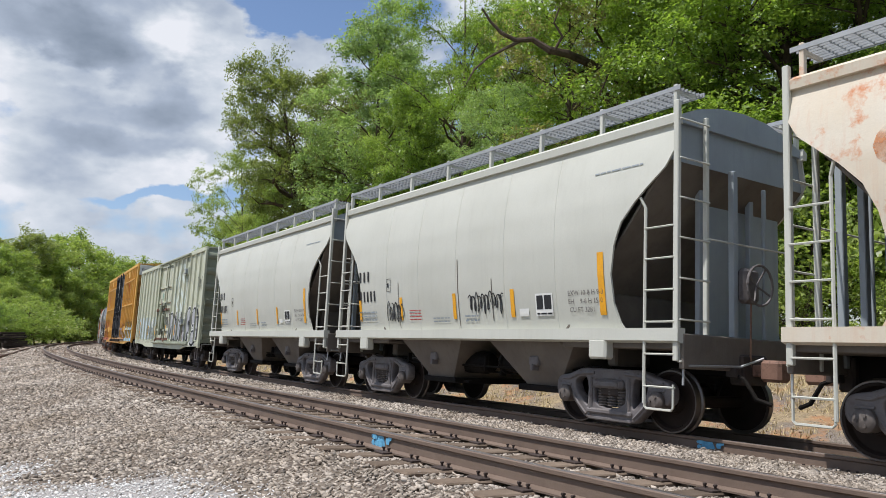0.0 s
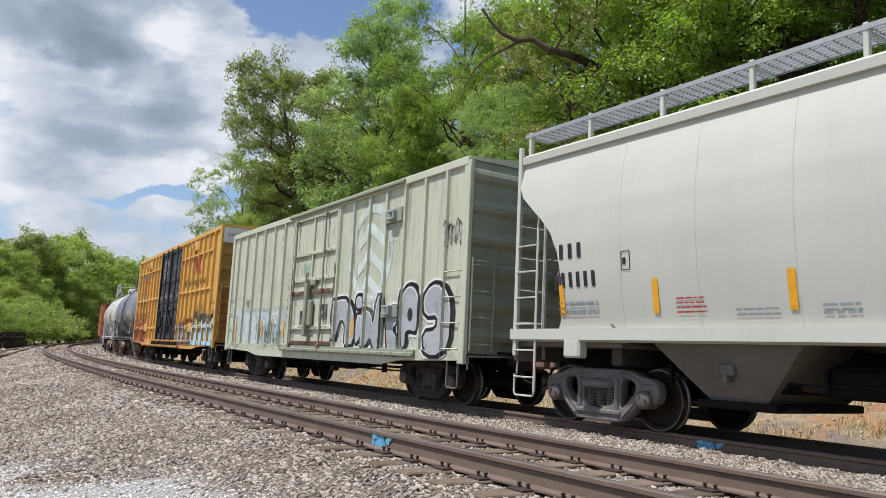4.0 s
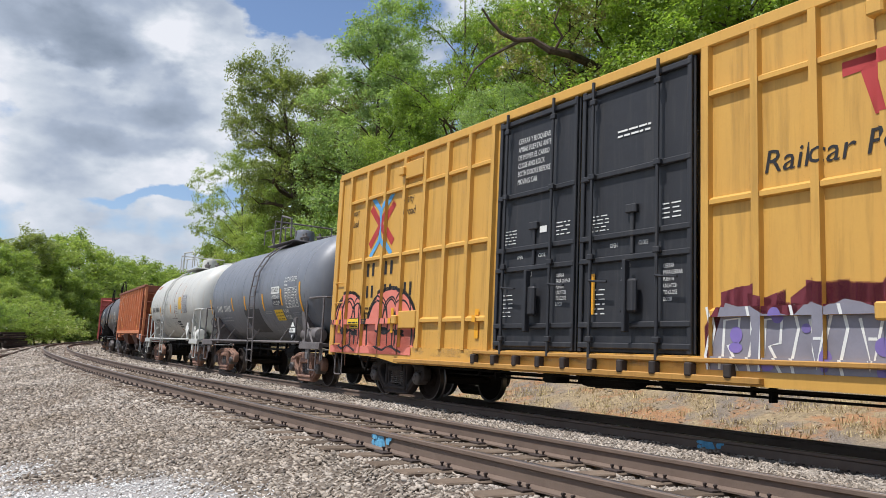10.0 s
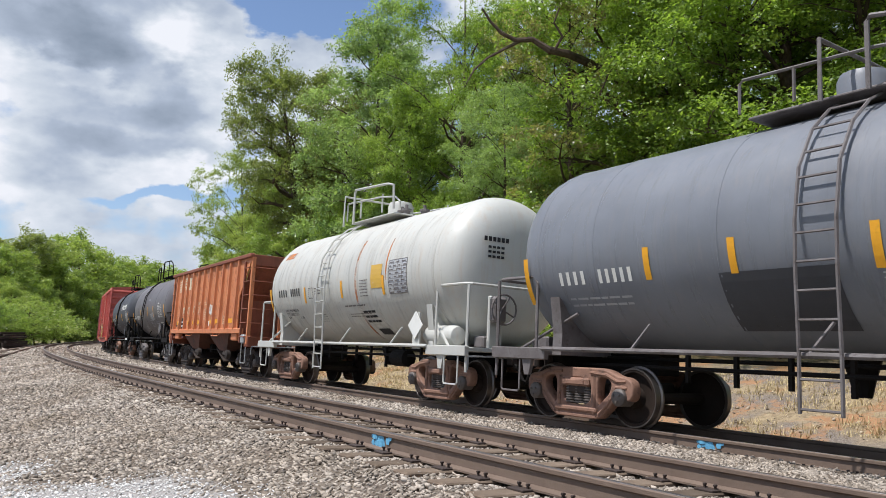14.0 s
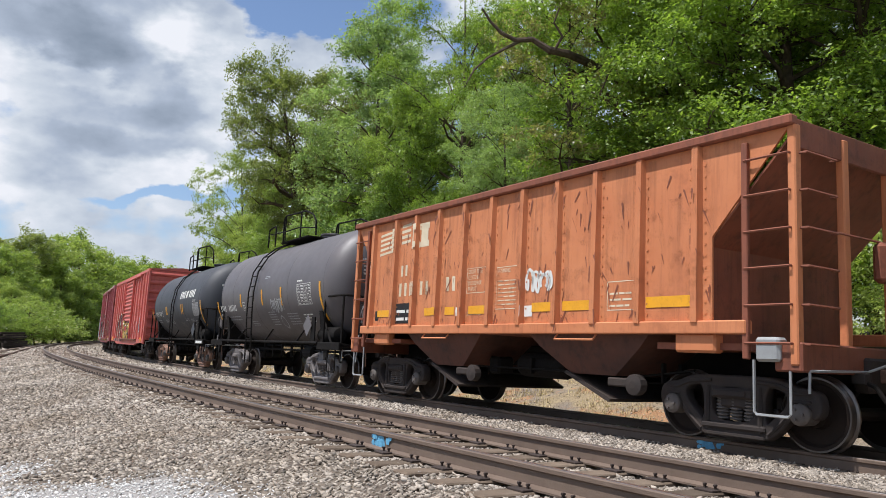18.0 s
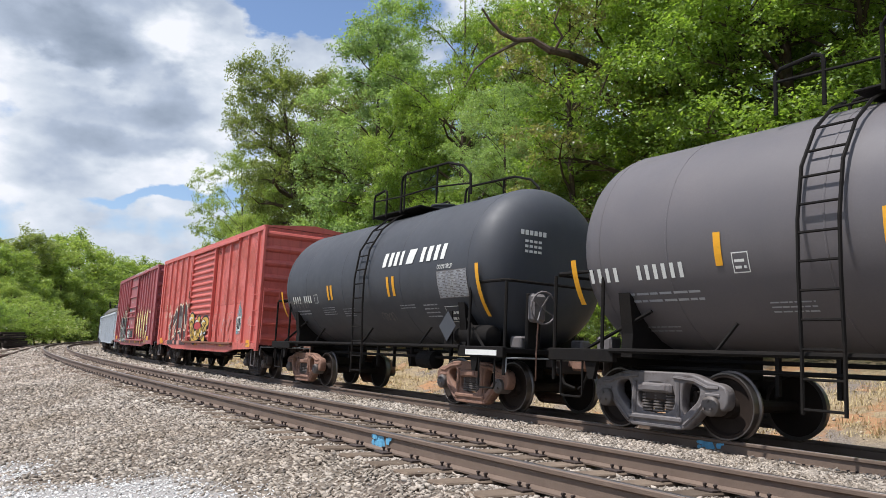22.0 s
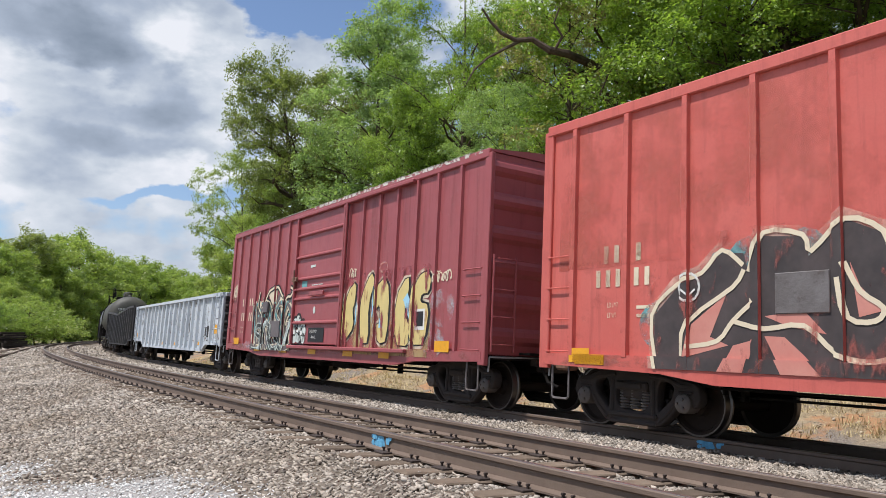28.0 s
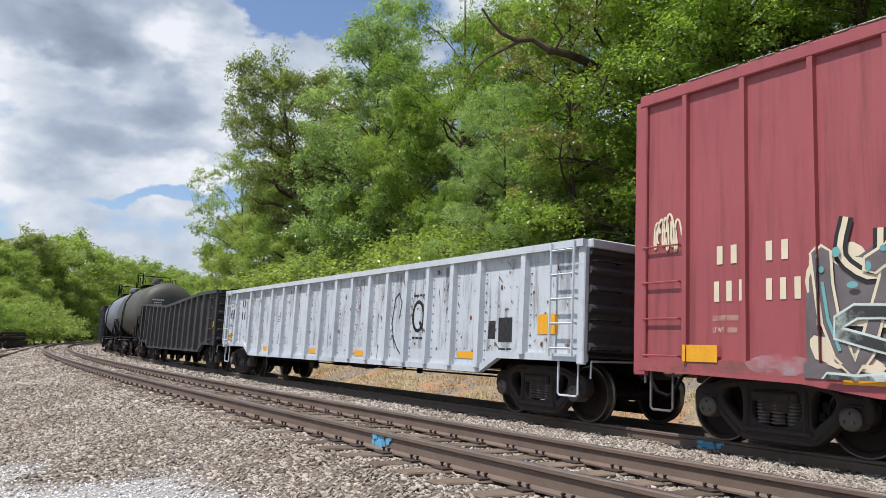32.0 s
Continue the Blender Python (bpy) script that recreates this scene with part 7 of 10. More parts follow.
# fat silver shapes with black outlines, from the door to the end
_arch = [(-1.2, 1.6), (-1.23, 1.91), (-1.39, 2.05), (-1.95, 2.07), (-2.25, 1.92), (-2.42, 1.64), (-2.45, 1.06), (-1.95, 1.02), (-2.01, 1.42), (-1.82, 1.61), (-1.64, 1.56), (-1.45, 1.15), (-1.36, 1.15)]
_dot = [(-2.45, 1.97), (-2.52, 2.09), (-2.7, 2.1), (-2.8, 1.96), (-2.73, 1.83), (-2.53, 1.83)]
_stem = [(-2.52, 1.67), (-2.8, 1.71), (-2.8, 1.31), (-2.7, 1.15), (-2.52, 1.04)]
_peaks = [(-2.88, 1.82), (-3.23, 1.72), (-3.34, 1.42), (-3.47, 2.07), (-3.69, 2.08), (-3.7, 0.95), (-3.42, 0.96), (-3.23, 1.24), (-2.98, 0.98), (-2.87, 1.05)]
_flag = [(-3.86, 1.64), (-4.11, 1.81), (-4.42, 1.76), (-4.40, 1.53), (-4.18, 1.36), (-4.40, 1.21), (-4.41, 0.80), (-4.04, 0.80), (-3.93, 1.43)]
_hook = [(-4.52, 2.05), (-4.75, 2.22), (-5.03, 2.17), (-5.21, 1.92), (-5.17, 1.31), (-4.84, 1.36), (-4.70, 1.3), (-4.73, 1.1), (-4.60, 0.97), (-4.54, 1.45)]
_bend = [(-5.34, 1.95), (-5.62, 2.20), (-6.05, 2.16), (-6.32, 1.86), (-6.28, 1.02), (-5.86, 0.86), (-5.46, 0.98), (-5.40, 1.30), (-5.86, 1.34), (-5.90, 1.62), (-5.44, 1.60)]
for _i, _q in enumerate((_arch, _dot, _stem, _peaks, _flag, _hook, _bend)):
    mural(car, sk, _q, M_SILVER, M_INK, M_WHITE, M_WHITE, 0.075, 0.05, 2, "fat silver graffiti shape with black outline", 0.07, _i)
paint(car, "graffiti_eye", filled(round_off([(-4.78, 1.72), (-4.90, 1.80), (-5.0, 1.66), (-4.92, 1.50), (-4.80, 1.56)])), M_INK, sk, 7)
paint(car, "worn_scrub", rect(-6.5, -1.3, 0.9, 2.1), M_SCRUB, sk, 8, "scrubbed pale patches over the graffiti")
for _i in range(6):
    paint(car, "graffiti_tag", scribble(1.75 + 0.36 * _i, 2.25 + 0.36 * _i, 0.92, 1.42 + 0.16 * (_i % 3), 4, 0.028, 40 + _i), M_FAINT_INK, sk, 2, "faint rubbed grey graffiti line")
paint(car, "graffiti_tag", scribble(2.3, 2.75, 1.45, 2.0, 6, 0.022, 7), M_WHITE, sk, 8, "white spray tag")
paint(car, "graffiti_tag", scribble(1.5, 1.95, 0.86, 1.0, 5, 0.018, 18), M_INK, sk, 8)
paint(car, "graffiti_tag", scribble(-6.55, -6.05, 2.8, 3.4, 5, 0.03, 8) + scribble(4.6, 5.1, 2.0, 2.35, 6, 0.02, 17), M_WORN_INK, sk, 3)
for _z in (1.05, 1.42, 2.30, 2.62, 3.28):
    paint(door, "rust_patch", rect(-1.32, 1.32, _z - 0.044, _z + 0.044), M_RUST_HEAVY if _z in (1.05, 2.30) else M_WORN_RUST, FlatSkin(1.526), 1)
for _x in (-1.32, 1.32):
    paint(door, "rust_patch", rect(_x - 0.038, _x + 0.038, 1.0, 2.95), M_RUST_HEAVY, FlatSkin(1.516), 1, "heavy rust along the door edge")
paint(door, "rust_patch", rect(-0.02, 0.2, 2.50, 2.78), M_RUST_HEAVY, FlatSkin(1.605), 1)
paint(door, "rust_run", rect(-1.3, 1.3, 1.0, 4.25), M_RUN_RUST, FlatSkin(1.473), 1, "thin rust runs on the door")
paint(car, "rust_patch", rect(-5.2, 1.7, 0.84, 0.92), M_WORN_RUST, FlatSkin(1.602), 1)
for _x in (5.9, 3.55, 1.85, -0.55, -2.35, -5.95):
    paint(car, "reflector_strip", rect(_x - 0.05, _x + 0.05, 1.02 if _x == 5.9 else 1.2, 1.86 if _x == 5.9 else 1.62), M_YELLOW, sk, 5)
paint(car, "teal_patch", rect(0.16, 0.72, 2.72, 3.05), M_WORN_MINT, FlatSkin(1.475), 1)
paint(car, "number_board", rect(-0.95, -0.45, 1.5, 1.98) + rect(0.45, 0.75, 1.5, 1.85), M_WORN_INK, FlatSkin(1.475), 1)

# ---- the tall yellow boxcar ----
_ribs = [7.45, 6.66, 5.86, 5.06, 4.28, 3.5, 2.78, 2.10, -2.24, -2.92, -3.64, -4.38, -5.12, -5.87, -6.61, -7.36]
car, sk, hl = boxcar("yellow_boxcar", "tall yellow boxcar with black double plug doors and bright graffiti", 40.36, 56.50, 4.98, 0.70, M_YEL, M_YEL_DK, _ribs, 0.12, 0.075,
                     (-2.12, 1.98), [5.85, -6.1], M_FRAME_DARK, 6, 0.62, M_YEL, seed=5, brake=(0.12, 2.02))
for _z in (4.23, 2.87, 1.53):
    for a, b in zip(sorted(_ribs + [-hl, hl])[:-1], sorted(_ribs + [-hl, hl])[1:]):
        if b - a < 1.2 and a > -7.5 and b < 7.6:
            part("girt", MB().prism([(1.46, _z - 0.05), (1.525, _z - 0.035), (1.525, _z + 0.02), (1.46, _z + 0.06)], "x", a + 0.055, b - 0.055), M_YEL, car)
for _x0, _x1, _w in ((0.02, 1.94, 1), (-2.06, -0.04, 2)):
    door = part("plug_door", MB().box(_x0, _x1, 1.44, 1.48, 1.03, 4.82, 0.01), M_DOORBLK, car, "black plug door with lock rods and white stencils")
    for _z in (1.12, 1.40, 2.30, 2.62, 3.50, 4.74):
        part("door_rail", MB().box(_x0 + 0.03, _x1 - 0.03, 1.48, 1.535, _z - 0.04, _z + 0.04, 0.012), M_DOORBLK, door)
    for f in (0.03, 0.97):
        part("door_stile", MB().box(_x0 + (_x1 - _x0) * f - 0.035, _x0 + (_x1 - _x0) * f + 0.035, 1.48, 1.525, 1.03, 4.82, 0.01), M_DOORBLK, door)
    part("door_stile", MB().box(_x0 + (_x1 - _x0) * 0.5 - 0.03, _x0 + (_x1 - _x0) * 0.5 + 0.03, 1.48, 1.52, 2.34, 2.95, 0.01).box(_x0 + (_x1 - _x0) * 0.5 - 0.10, _x0 + (_x1 - _x0) * 0.5 + 0.10, 1.48, 1.545, 2.90, 3.02, 0.012), M_DOORBLK, door)
    for f in (0.26, 0.85):
        for zz in (1.2, 2.35, 3.5, 4.6):
            part("rod_guide", MB().box(_x0 + (_x1 - _x0) * f - 0.055, _x0 + (_x1 - _x0) * f + 0.055, 1.535, 1.60, zz - 0.04, zz + 0.04, 0.01), M_DOORBLK, door)
        part("rod_handle", MB().tube([(_x0 + (_x1 - _x0) * f, 1.60, 2.02), (_x0 + (_x1 - _x0) * f - 0.10, 1.61, 2.0), (_x0 + (_x1 - _x0) * f - 0.36, 1.61, 1.98)], 0.016, 6), M_DOORBLK, door)
        part("locking_rod", MB().tube([(_x0 + (_x1 - _x0) * f, 1.57, 0.95), (_x0 + (_x1 - _x0) * f, 1.57, 4.9)], 0.025, 7), M_DOORBLK, door)
    _xm = (_x0 + _x1) / 2
    part("lock_gear", MB().box(_xm - 0.16, _xm + 0.12, 1.53, 1.62, 1.55, 2.0, 0.03).box(_xm - 0.03, _xm + 0.03, 1.56, 1.66, 1.3, 2.25, 0.01), M_DOORBLK, door)
    dsk = FlatSkin(1.484)
    for i, _tx in enumerate(("CERRAR", "PARA CERRAR", "PUERTA", "UNLATCH", "TO CLOSE", "DOOR")):
        paint(door, "stencil_lettering", words(_tx, 0.055, _xm - 0.52, 2.12 - i * 0.085, 0, 0.62), M_WHITE, dsk, 1)
    paint(door, "stencil_lettering", words("OPEN", 0.06, _xm + 0.42, 2.46, 0, 0.66) + words("CLOSE", 0.06, _xm - 0.1, 2.46, 0, 0.66) + words("ASD", 0.09, _xm + 0.2, 2.16, 0, 0.7), M_WHITE, dsk, 1)
    paint(door, "stencil_lettering", bars(_xm + 0.5, _xm + 0.8, 1.55, 1.95, 6, 0.3, 21 + _w, 0.5) + bars(_xm + 0.45, _xm + 0.8, 2.72, 2.98, 5, 0.36, 41 + _w, 0.5) + bars(_xm - 0.8, _xm - 0.5, 2.76, 3.0, 4, 0.36, 31 + _w, 0.5), M_WHITE, dsk, 1)
paint(car, "reflector_strip", rect(-0.36, -0.26, 1.55, 2.12), M_YELLOW, FlatSkin(1.484), 2)
part("chrome_tag", MB().box(0.70, 0.86, 1.485, 1.49, 2.84, 2.94), M_WHITE, car, "white placard on the door")
_dk = FlatSkin(1.484)
for i, _tx in enumerate(("CERRAR Y BLOQUEAR", "AMBAS PUERTAS ANTES", "DE MOVER EL CARRO", "CLOSE AND LOCK", "BOTH DOORS BEFORE", "MOVING CAR")):
    paint(car, "door_notice", words(_tx, 0.09, 1.45, 4.36 - i * 0.135, 0.05, 0.62), M_WHITE, _dk, 2)
paint(car, "door_notice", bars(-1.35, -0.75, 4.0, 4.14, 2, 0.5, 3), M_WHITE, _dk, 2)
part("door_track", MB().box(-4.9, 2.4, 1.46, 1.58, 0.94, 1.0, 0.012).box(-3.0, 5.0, 1.47, 1.60, 0.72, 0.80, 0.012), M_YEL_DK, car, "grimy yellow door track")
for _x in np.arange(-2.6, 2.8, 0.55):
    part("track_bracket", MB().box(_x - 0.05, _x + 0.05, 1.5, 1.62, 0.78, 0.94, 0.015), M_FRAME_DARK, car)
for _x0, _x1, _z in ((-5.05, -4.42, 4.58), (-5.05, -4.42, 1.50), (4.35, 5.0, 4.55), (4.35, 5.0, 1.55)):
    part("door_stop_plate", MB().box(_x0, _x1, 1.46, 1.55, _z - 0.17, _z + 0.17, 0.015).box(_x1 - 0.02, _x1 + 0.16, 1.48, 1.62, _z - 0.09, _z + 0.09, 0.02), M_YEL, car)
_es = MB().box(-hl - 0.085, -hl - 0.06, -1.44, 1.44, 4.40, 4.93)
part("excess_height_panel", _es, M_WHITE, car, "white painted panel at the top of the end")
_w = words("EXCESS HEIGHT CAR", 0.125, 0, 4.62)
_wm = MB()
for _p in _w:
    _wm.add([(-hl - 0.089, 1.32 + u, w) for u, w in _p], [tuple(range(len(_p)))])
part("end_lettering", _wm, M_INK, car, "black words on white")
paint(car, "grime_run", rect(-7.9, 7.9, 1.0, 4.9), M_GRIME_RUN, sk, 1, "thin brown runs down the paint")
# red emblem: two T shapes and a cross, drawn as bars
paint(car, "red_emblem", [[(-3.93, 4.14), (-4.75, 4.16), (-4.75, 4.03), (-3.93, 3.98)], [(-4.12, 4.0), (-4.30, 4.0), (-4.40, 3.50), (-4.26, 3.50)], [(-4.50, 4.05), (-4.68, 4.05), (-4.76, 3.50), (-4.60, 3.50)], [(-4.82, 4.16), (-5.00, 4.16), (-5.42, 3.50), (-5.24, 3.50)], [(-5.24, 4.18), (-5.42, 4.18), (-5.02, 3.50), (-4.84, 3.50)]], M_LOGO_RED, sk, 1, "faded red emblem")
paint(car, "slogan", words("Railcar Pooling Experts", 0.27, -2.98, 3.10, 0.18, 1.02, 0.0), M_INK, sk, 1, "slanted dark lettering")
paint(car, "side_lettering", words("next", 0.16, 7.38, 3.92, 0.15, 0.66) + words("load", 0.16, 7.38, 3.66, 0.15, 0.66) + words("any", 0.17, 5.02, 3.92, 0.15, 0.8) + words("road", 0.17, 5.04, 3.66, 0.15, 0.8), M_INK, sk, 1)
for _k in (1, -1):
    paint(car, "cross_emblem_red", strip([(6.02 + _k * 0.50, 4.0), (6.02 + _k * 0.12, 3.64), (6.02 + _k * 0.12, 3.52), (6.02 + _k * 0.50, 3.16)], [0.17, 0.15, 0.15, 0.17]), M_LOGO_RED, sk, 1, "faded red chevron of the cross emblem")
    paint(car, "cross_emblem_blue", strip([(6.02 + _k * 0.46, 4.22), (6.02 + _k * 0.10, 3.92), (6.02 + _k * 0.035, 3.58), (6.02 + _k * 0.10, 3.24), (6.02 + _k * 0.46, 2.92)], [0.12, 0.11, 0.06, 0.11, 0.12]), M_LOGO_BLUE, sk, 2, "faded blue chevron of the cross emblem")
paint(car, "reporting_mark", marks(6.58, 2.50, 0.28, 2, 0.34, 0.5) + marks(5.80, 2.50, 0.28, 2, 0.34, 0.5), M_INK, sk, 1)
paint(car, "car_number", marks(6.56, 2.04, 0.26, 2, 0.32, 0.5) + marks(5.78, 2.04, 0.26, 2, 0.32, 0.5) + marks(4.98, 2.04, 0.26, 2, 0.32, 0.5), M_INK, sk, 1)
sk.bands = sorted(sk.bands + [(_z - 0.05, _z + 0.06, 1.527) for _z in (4.23, 2.87, 1.53)])
block_piece(car, sk, -8.02, -5.02, 0.78, 1.98, 5, M_SKYBLUE, M_NAVY, M_WHITE, M_GOLD, 41, 0.28, "light blue graffiti with dark teal outline", 0.2, True)
block_piece(car, sk, -4.95, -2.3, 0.72, 1.75, 5, M_PURPLE, M_MAROON, M_WHITE, M_LILAC, 42, 0.2, label="grey, violet and maroon block graffiti")
paint(car, "graffiti_outline", [ellipse(7.3, 1.45, 0.80, 0.78, 24), ellipse(5.45, 1.45, 1.05, 0.80, 24)], M_INK, sk, 1, "salmon graffiti faces with black lines")
paint(car, "graffiti_fill", [ellipse(7.3, 1.42, 0.74, 0.74, 24), ellipse(5.45, 1.42, 0.98, 0.75, 24)] + rect(4.5, 8.05, 0.72, 1.35), M_PINK, sk, 2)
_rgf = random.Random(8)
for _cx, _rx in ((7.3, 0.74), (5.45, 0.98)):
    _ln = []
    for k in range(3):
        _o, _f = _cx + (k - 1) * _rx * 0.52, _rgf.uniform(0.36, 0.48)
        for j in range(2):
            _pp = smooth([(_o + _f * _rx * math.cos(a) + _rgf.uniform(-0.03, 0.03), 1.25 + (0.85 - 0.1 * j) * math.sin(a) * _rgf.uniform(0.9, 1.0)) for a in (-0.3, 0.3, 0.9, 1.5, 2.1, 2.7, 3.4)], 4)
            _ln += strip(_pp, [0.035] * len(_pp))
    for _y0 in (1.38, 1.05):
        _pp = smooth([(_cx + 0.62 * _rx, _y0), (_cx + 0.2 * _rx, _y0 - 0.10), (_cx - 0.1 * _rx, _y0 - 0.02), (_cx - 0.6 * _rx, _y0 - 0.14)], 5)
        _ln += strip(_pp, [0.045] * len(_pp))
    _ln += [ellipse(_cx + 0.22 * _rx, 1.36, 0.17, 0.055, 12, 0.1), ellipse(_cx - 0.42 * _rx, 1.30, 0.17, 0.055, 12, -0.15)]
    paint(car, "graffiti_lining", _ln, M_INK, sk, 3)
for _x, _z0 in ((-7.26, 1.72), (-5.35, 1.35), (-7.3, 1.2), (5.35, 1.3), (7.75, 1.3), (2.45, 1.2)):
    paint(car, "reflector_strip", rect(_x - 0.055, _x + 0.055, _z0, _z0 + 0.5), M_YELLOW, sk, 6)
for _x in (-6.2, 6.95):
    paint(car, "yellow_notice", rect(_x - 0.28, _x + 0.28, 1.38, 1.62), M_NOTICE, sk, 6)
    paint(car, "notice_lettering", bars(_x - 0.22, _x + 0.22, 1.42, 1.58, 2, 0.5, 2) + frame_rect(_x - 0.28, _x + 0.28, 1.38, 1.62, 0.012), M_INK, sk, 7)
paint(car, "data_lettering", bars(-5.6, -5.25, 2.0, 2.35, 6, 0.4, 8) + bars(-6.3, -5.95, 2.0, 2.35, 6, 0.4, 9) + bars(6.2, 7.4, 1.7, 1.9, 2, 0.5, 4), M_INK, sk, 1)


# ---- tank cars ----
TANK_R, TANK_Z = 1.50, 2.56


def tank_car(s_mid, hl, lt, paint_, trim, frame_mat, ladder_x, label, bogies, seed, arch=0.0):
    """A lying tank with domed heads on stub sills: bands, saddle, side pipe, ladder, top platform with rails, end platforms with hoops."""
    car, _, _ = start_car("tank_car", s_mid - hl, s_mid + hl, label)
    hd = hl - 0.35 - lt
    prof = []
    for i in range(10):
        a = math.pi / 2 * (1 - i / 9)
        prof.append((-lt - hd * math.sin(a), TANK_R * max(0.004, math.cos(a)) ** 0.42))
    prof += [(-lt / 2, TANK_R), (0, TANK_R), (lt / 2, TANK_R)]
    for i in range(10):
        a = math.pi / 2 * i / 9
        prof.append((lt + hd * math.sin(a), TANK_R * max(0.004, math.cos(a)) ** 0.42))
    shell = part("tank_shell", MB().lathe(prof, "x", (0, 0, TANK_Z), 48), paint_, car, smooth=True)
    for x in (-lt, -lt * 0.42, lt * 0.22, lt * 0.72, lt):
        part("weld_band", MB().lathe([(x - 0.018, TANK_R - 0.004), (x - 0.008, TANK_R + 0.006), (x + 0.008, TANK_R + 0.006), (x + 0.018, TANK_R - 0.004)], "x", (0, 0, TANK_Z), 48), paint_, shell, smooth=True)
    for k in (-1, 1):
        x = k * (hl - 1.35)
        part("saddle", MB().prism([(-1.30, 0.98), (1.30, 0.98), (1.28, 1.30), (1.36, 1.85), (1.20, 1.72), (0.7, 1.22), (0, 1.05), (-0.7, 1.22), (-1.20, 1.72), (-1.36, 1.85), (-1.28, 1.30)], "x", x - 0.10, x + 0.10), trim, car)
        part("stub_sill", MB().box(k * (hl - 2.4), k * (hl + 0.02), -0.24, 0.24, 0.74, 1.10, 0.02), M_BLACK, car)
        part("end_deck", MB().box(k * (hl - 1.25), k * (hl + 0.05), -1.42, 1.42, 0.98, 1.06, 0.012).box(k * (hl - 1.25), k * (hl + 0.05), 1.36, 1.46, 0.90, 1.08, 0.012), trim, car)
        part("end_hoop", MB().tube([(k * (hl - 1.0), 1.40, 1.05), (k * (hl - 1.0), 1.40, 2.08), (k * (hl - 0.92), 1.40, 2.18), (k * (hl - 0.1), 1.40, 2.18), (k * hl, 1.32, 2.18), (k * hl, -1.40, 2.18), (k * hl, -1.40, 1.05)], 0.028, 7), trim, car)
        part("end_post", MB().tube([(k * hl, 1.38, 0.62), (k * hl, 1.38, 2.16)], 0.028, 6), trim, car)
        part("end_brace", MB().tube([(k * (hl - 1.7), 1.2, 1.9 if k < 0 else 1.6), (k * (hl - 0.6), 1.36, 1.06)], 0.026, 6), trim, car)
        stirrup(car, k * (hl - 0.42), 1.42, 0.40, 1.0, trim, 0.44)
        part("end_step_bracket", MB().prism([(k * (hl - 0.95), 1.04), (k * (hl - 0.65), 1.04), (k * (hl - 0.75), 0.66), (k * (hl - 0.85), 0.66)], "y", 1.36, 1.42), trim, car)
        for yy in (-0.7, 0.7):
            part("deck_bolt_block", MB().box(k * (hl - 0.6), k * (hl - 0.3), yy - 0.12, yy + 0.12, 1.06, 1.28, 0.03), M_FRAME, car)
        coupler(car, k * hl)
    # side pipe rail with struts
    part("side_pipe", MB().tube([(-hl + 1.2, 1.46, 1.06), (hl - 1.2, 1.46, 1.06)], 0.035, 7), trim, car)
    for x in (-lt * 0.62, -lt * 0.05, lt * 0.55):
        part("pipe_strut", MB().tube([(x, 1.46, 1.06), (x - 0.20, 1.30, 1.42)], 0.022, 5), trim, car)
    # side ladder, bent round the shell to the top
    pts = [(1.56, 0.45), (1.56, 1.06), (1.60, 1.9), (1.60, 2.5)] + [((TANK_R + 0.10) * math.cos(a), TANK_Z + (TANK_R + 0.10) * math.sin(a)) for a in (0.35, 0.7, 1.0, 1.2)]
    for dx in (0, 0.46):
        part("ladder_rail", MB().tube([(ladder_x + dx, y, z) for y, z in pts], 0.022, 5), trim, car)
    for i in range(12):
        z = 0.5 + i * 0.31
        y = float(np.interp(z, [q[1] for q in pts], [q[0] for q in pts]))
        if z > pts[-1][1]:
            break
        part("ladder_rung", MB().tube([(ladder_x, y, z), (ladder_x + 0.46, y, z)], 0.016, 5), trim, car)
    # top platform, dome and rails
    x0, x1 = -1.62, 1.0
    part("top_platform", MB().box(-1.25, 0.95, -0.80, 0.80, 4.05, 4.085, 0.01), trim, car, "steel platform on the tank top")
    if arch:
        # a low lid, a short hoop before the ladder and long arched rails behind it
        part("manway_lid", MB().lathe([(4.02, 0.30), (4.16, 0.30), (4.20, 0.34), (4.23, 0.34), (4.26, 0.20), (4.27, 0.0)], "z", (-0.9, -0.1, 0), 18), paint_, car, smooth=True)
        part("valve_fitting", MB().lathe([(4.02, 0.09), (4.20, 0.09), (4.22, 0.12), (4.26, 0.12), (4.28, 0.04), (4.34, 0.04)], "z", (-0.3, -0.2, 0), 9), M_FRAME, car)
        a0, b0 = ladder_x + 0.55, ladder_x - 0.12
        for y in (0.86, -0.86):
            part("access_hoop", MB().tube([(a0 + 0.62, y, 4.0), (a0 + 0.62, y, 4.50), (a0 + 0.56, y, 4.57), (a0 + 0.1, y, 4.62), (a0 + 0.02, y, 4.58), (a0, y, 4.5), (a0, y, 3.98)], 0.026, 7), trim, car)
            part("platform_rail", MB().tube([(b0, y, 3.98), (b0, y, 4.70), (b0 - 0.06, y, 4.80), (b0 - 0.2, y, 4.84), (b0 - 0.7 * arch, y, 4.78), (b0 - 0.9 * arch, y, 4.62), (b0 - arch, y, 4.40), (b0 - arch - 0.04, y, 4.0)], 0.026, 7), trim, car)
            part("middle_rail", MB().tube([(a0 + 0.62, y, 4.42), (b0, y, 4.36), (b0 - 0.5 * arch, y, 4.36), (b0 - arch, y, 4.22)], 0.02, 6), trim, car)
            for x in (b0 - 0.14, b0 - 0.55 * arch):
                part("rail_post", MB().tube([(x, y, 4.0), (x, y, 4.80)], 0.022, 5), trim, car)
    else:
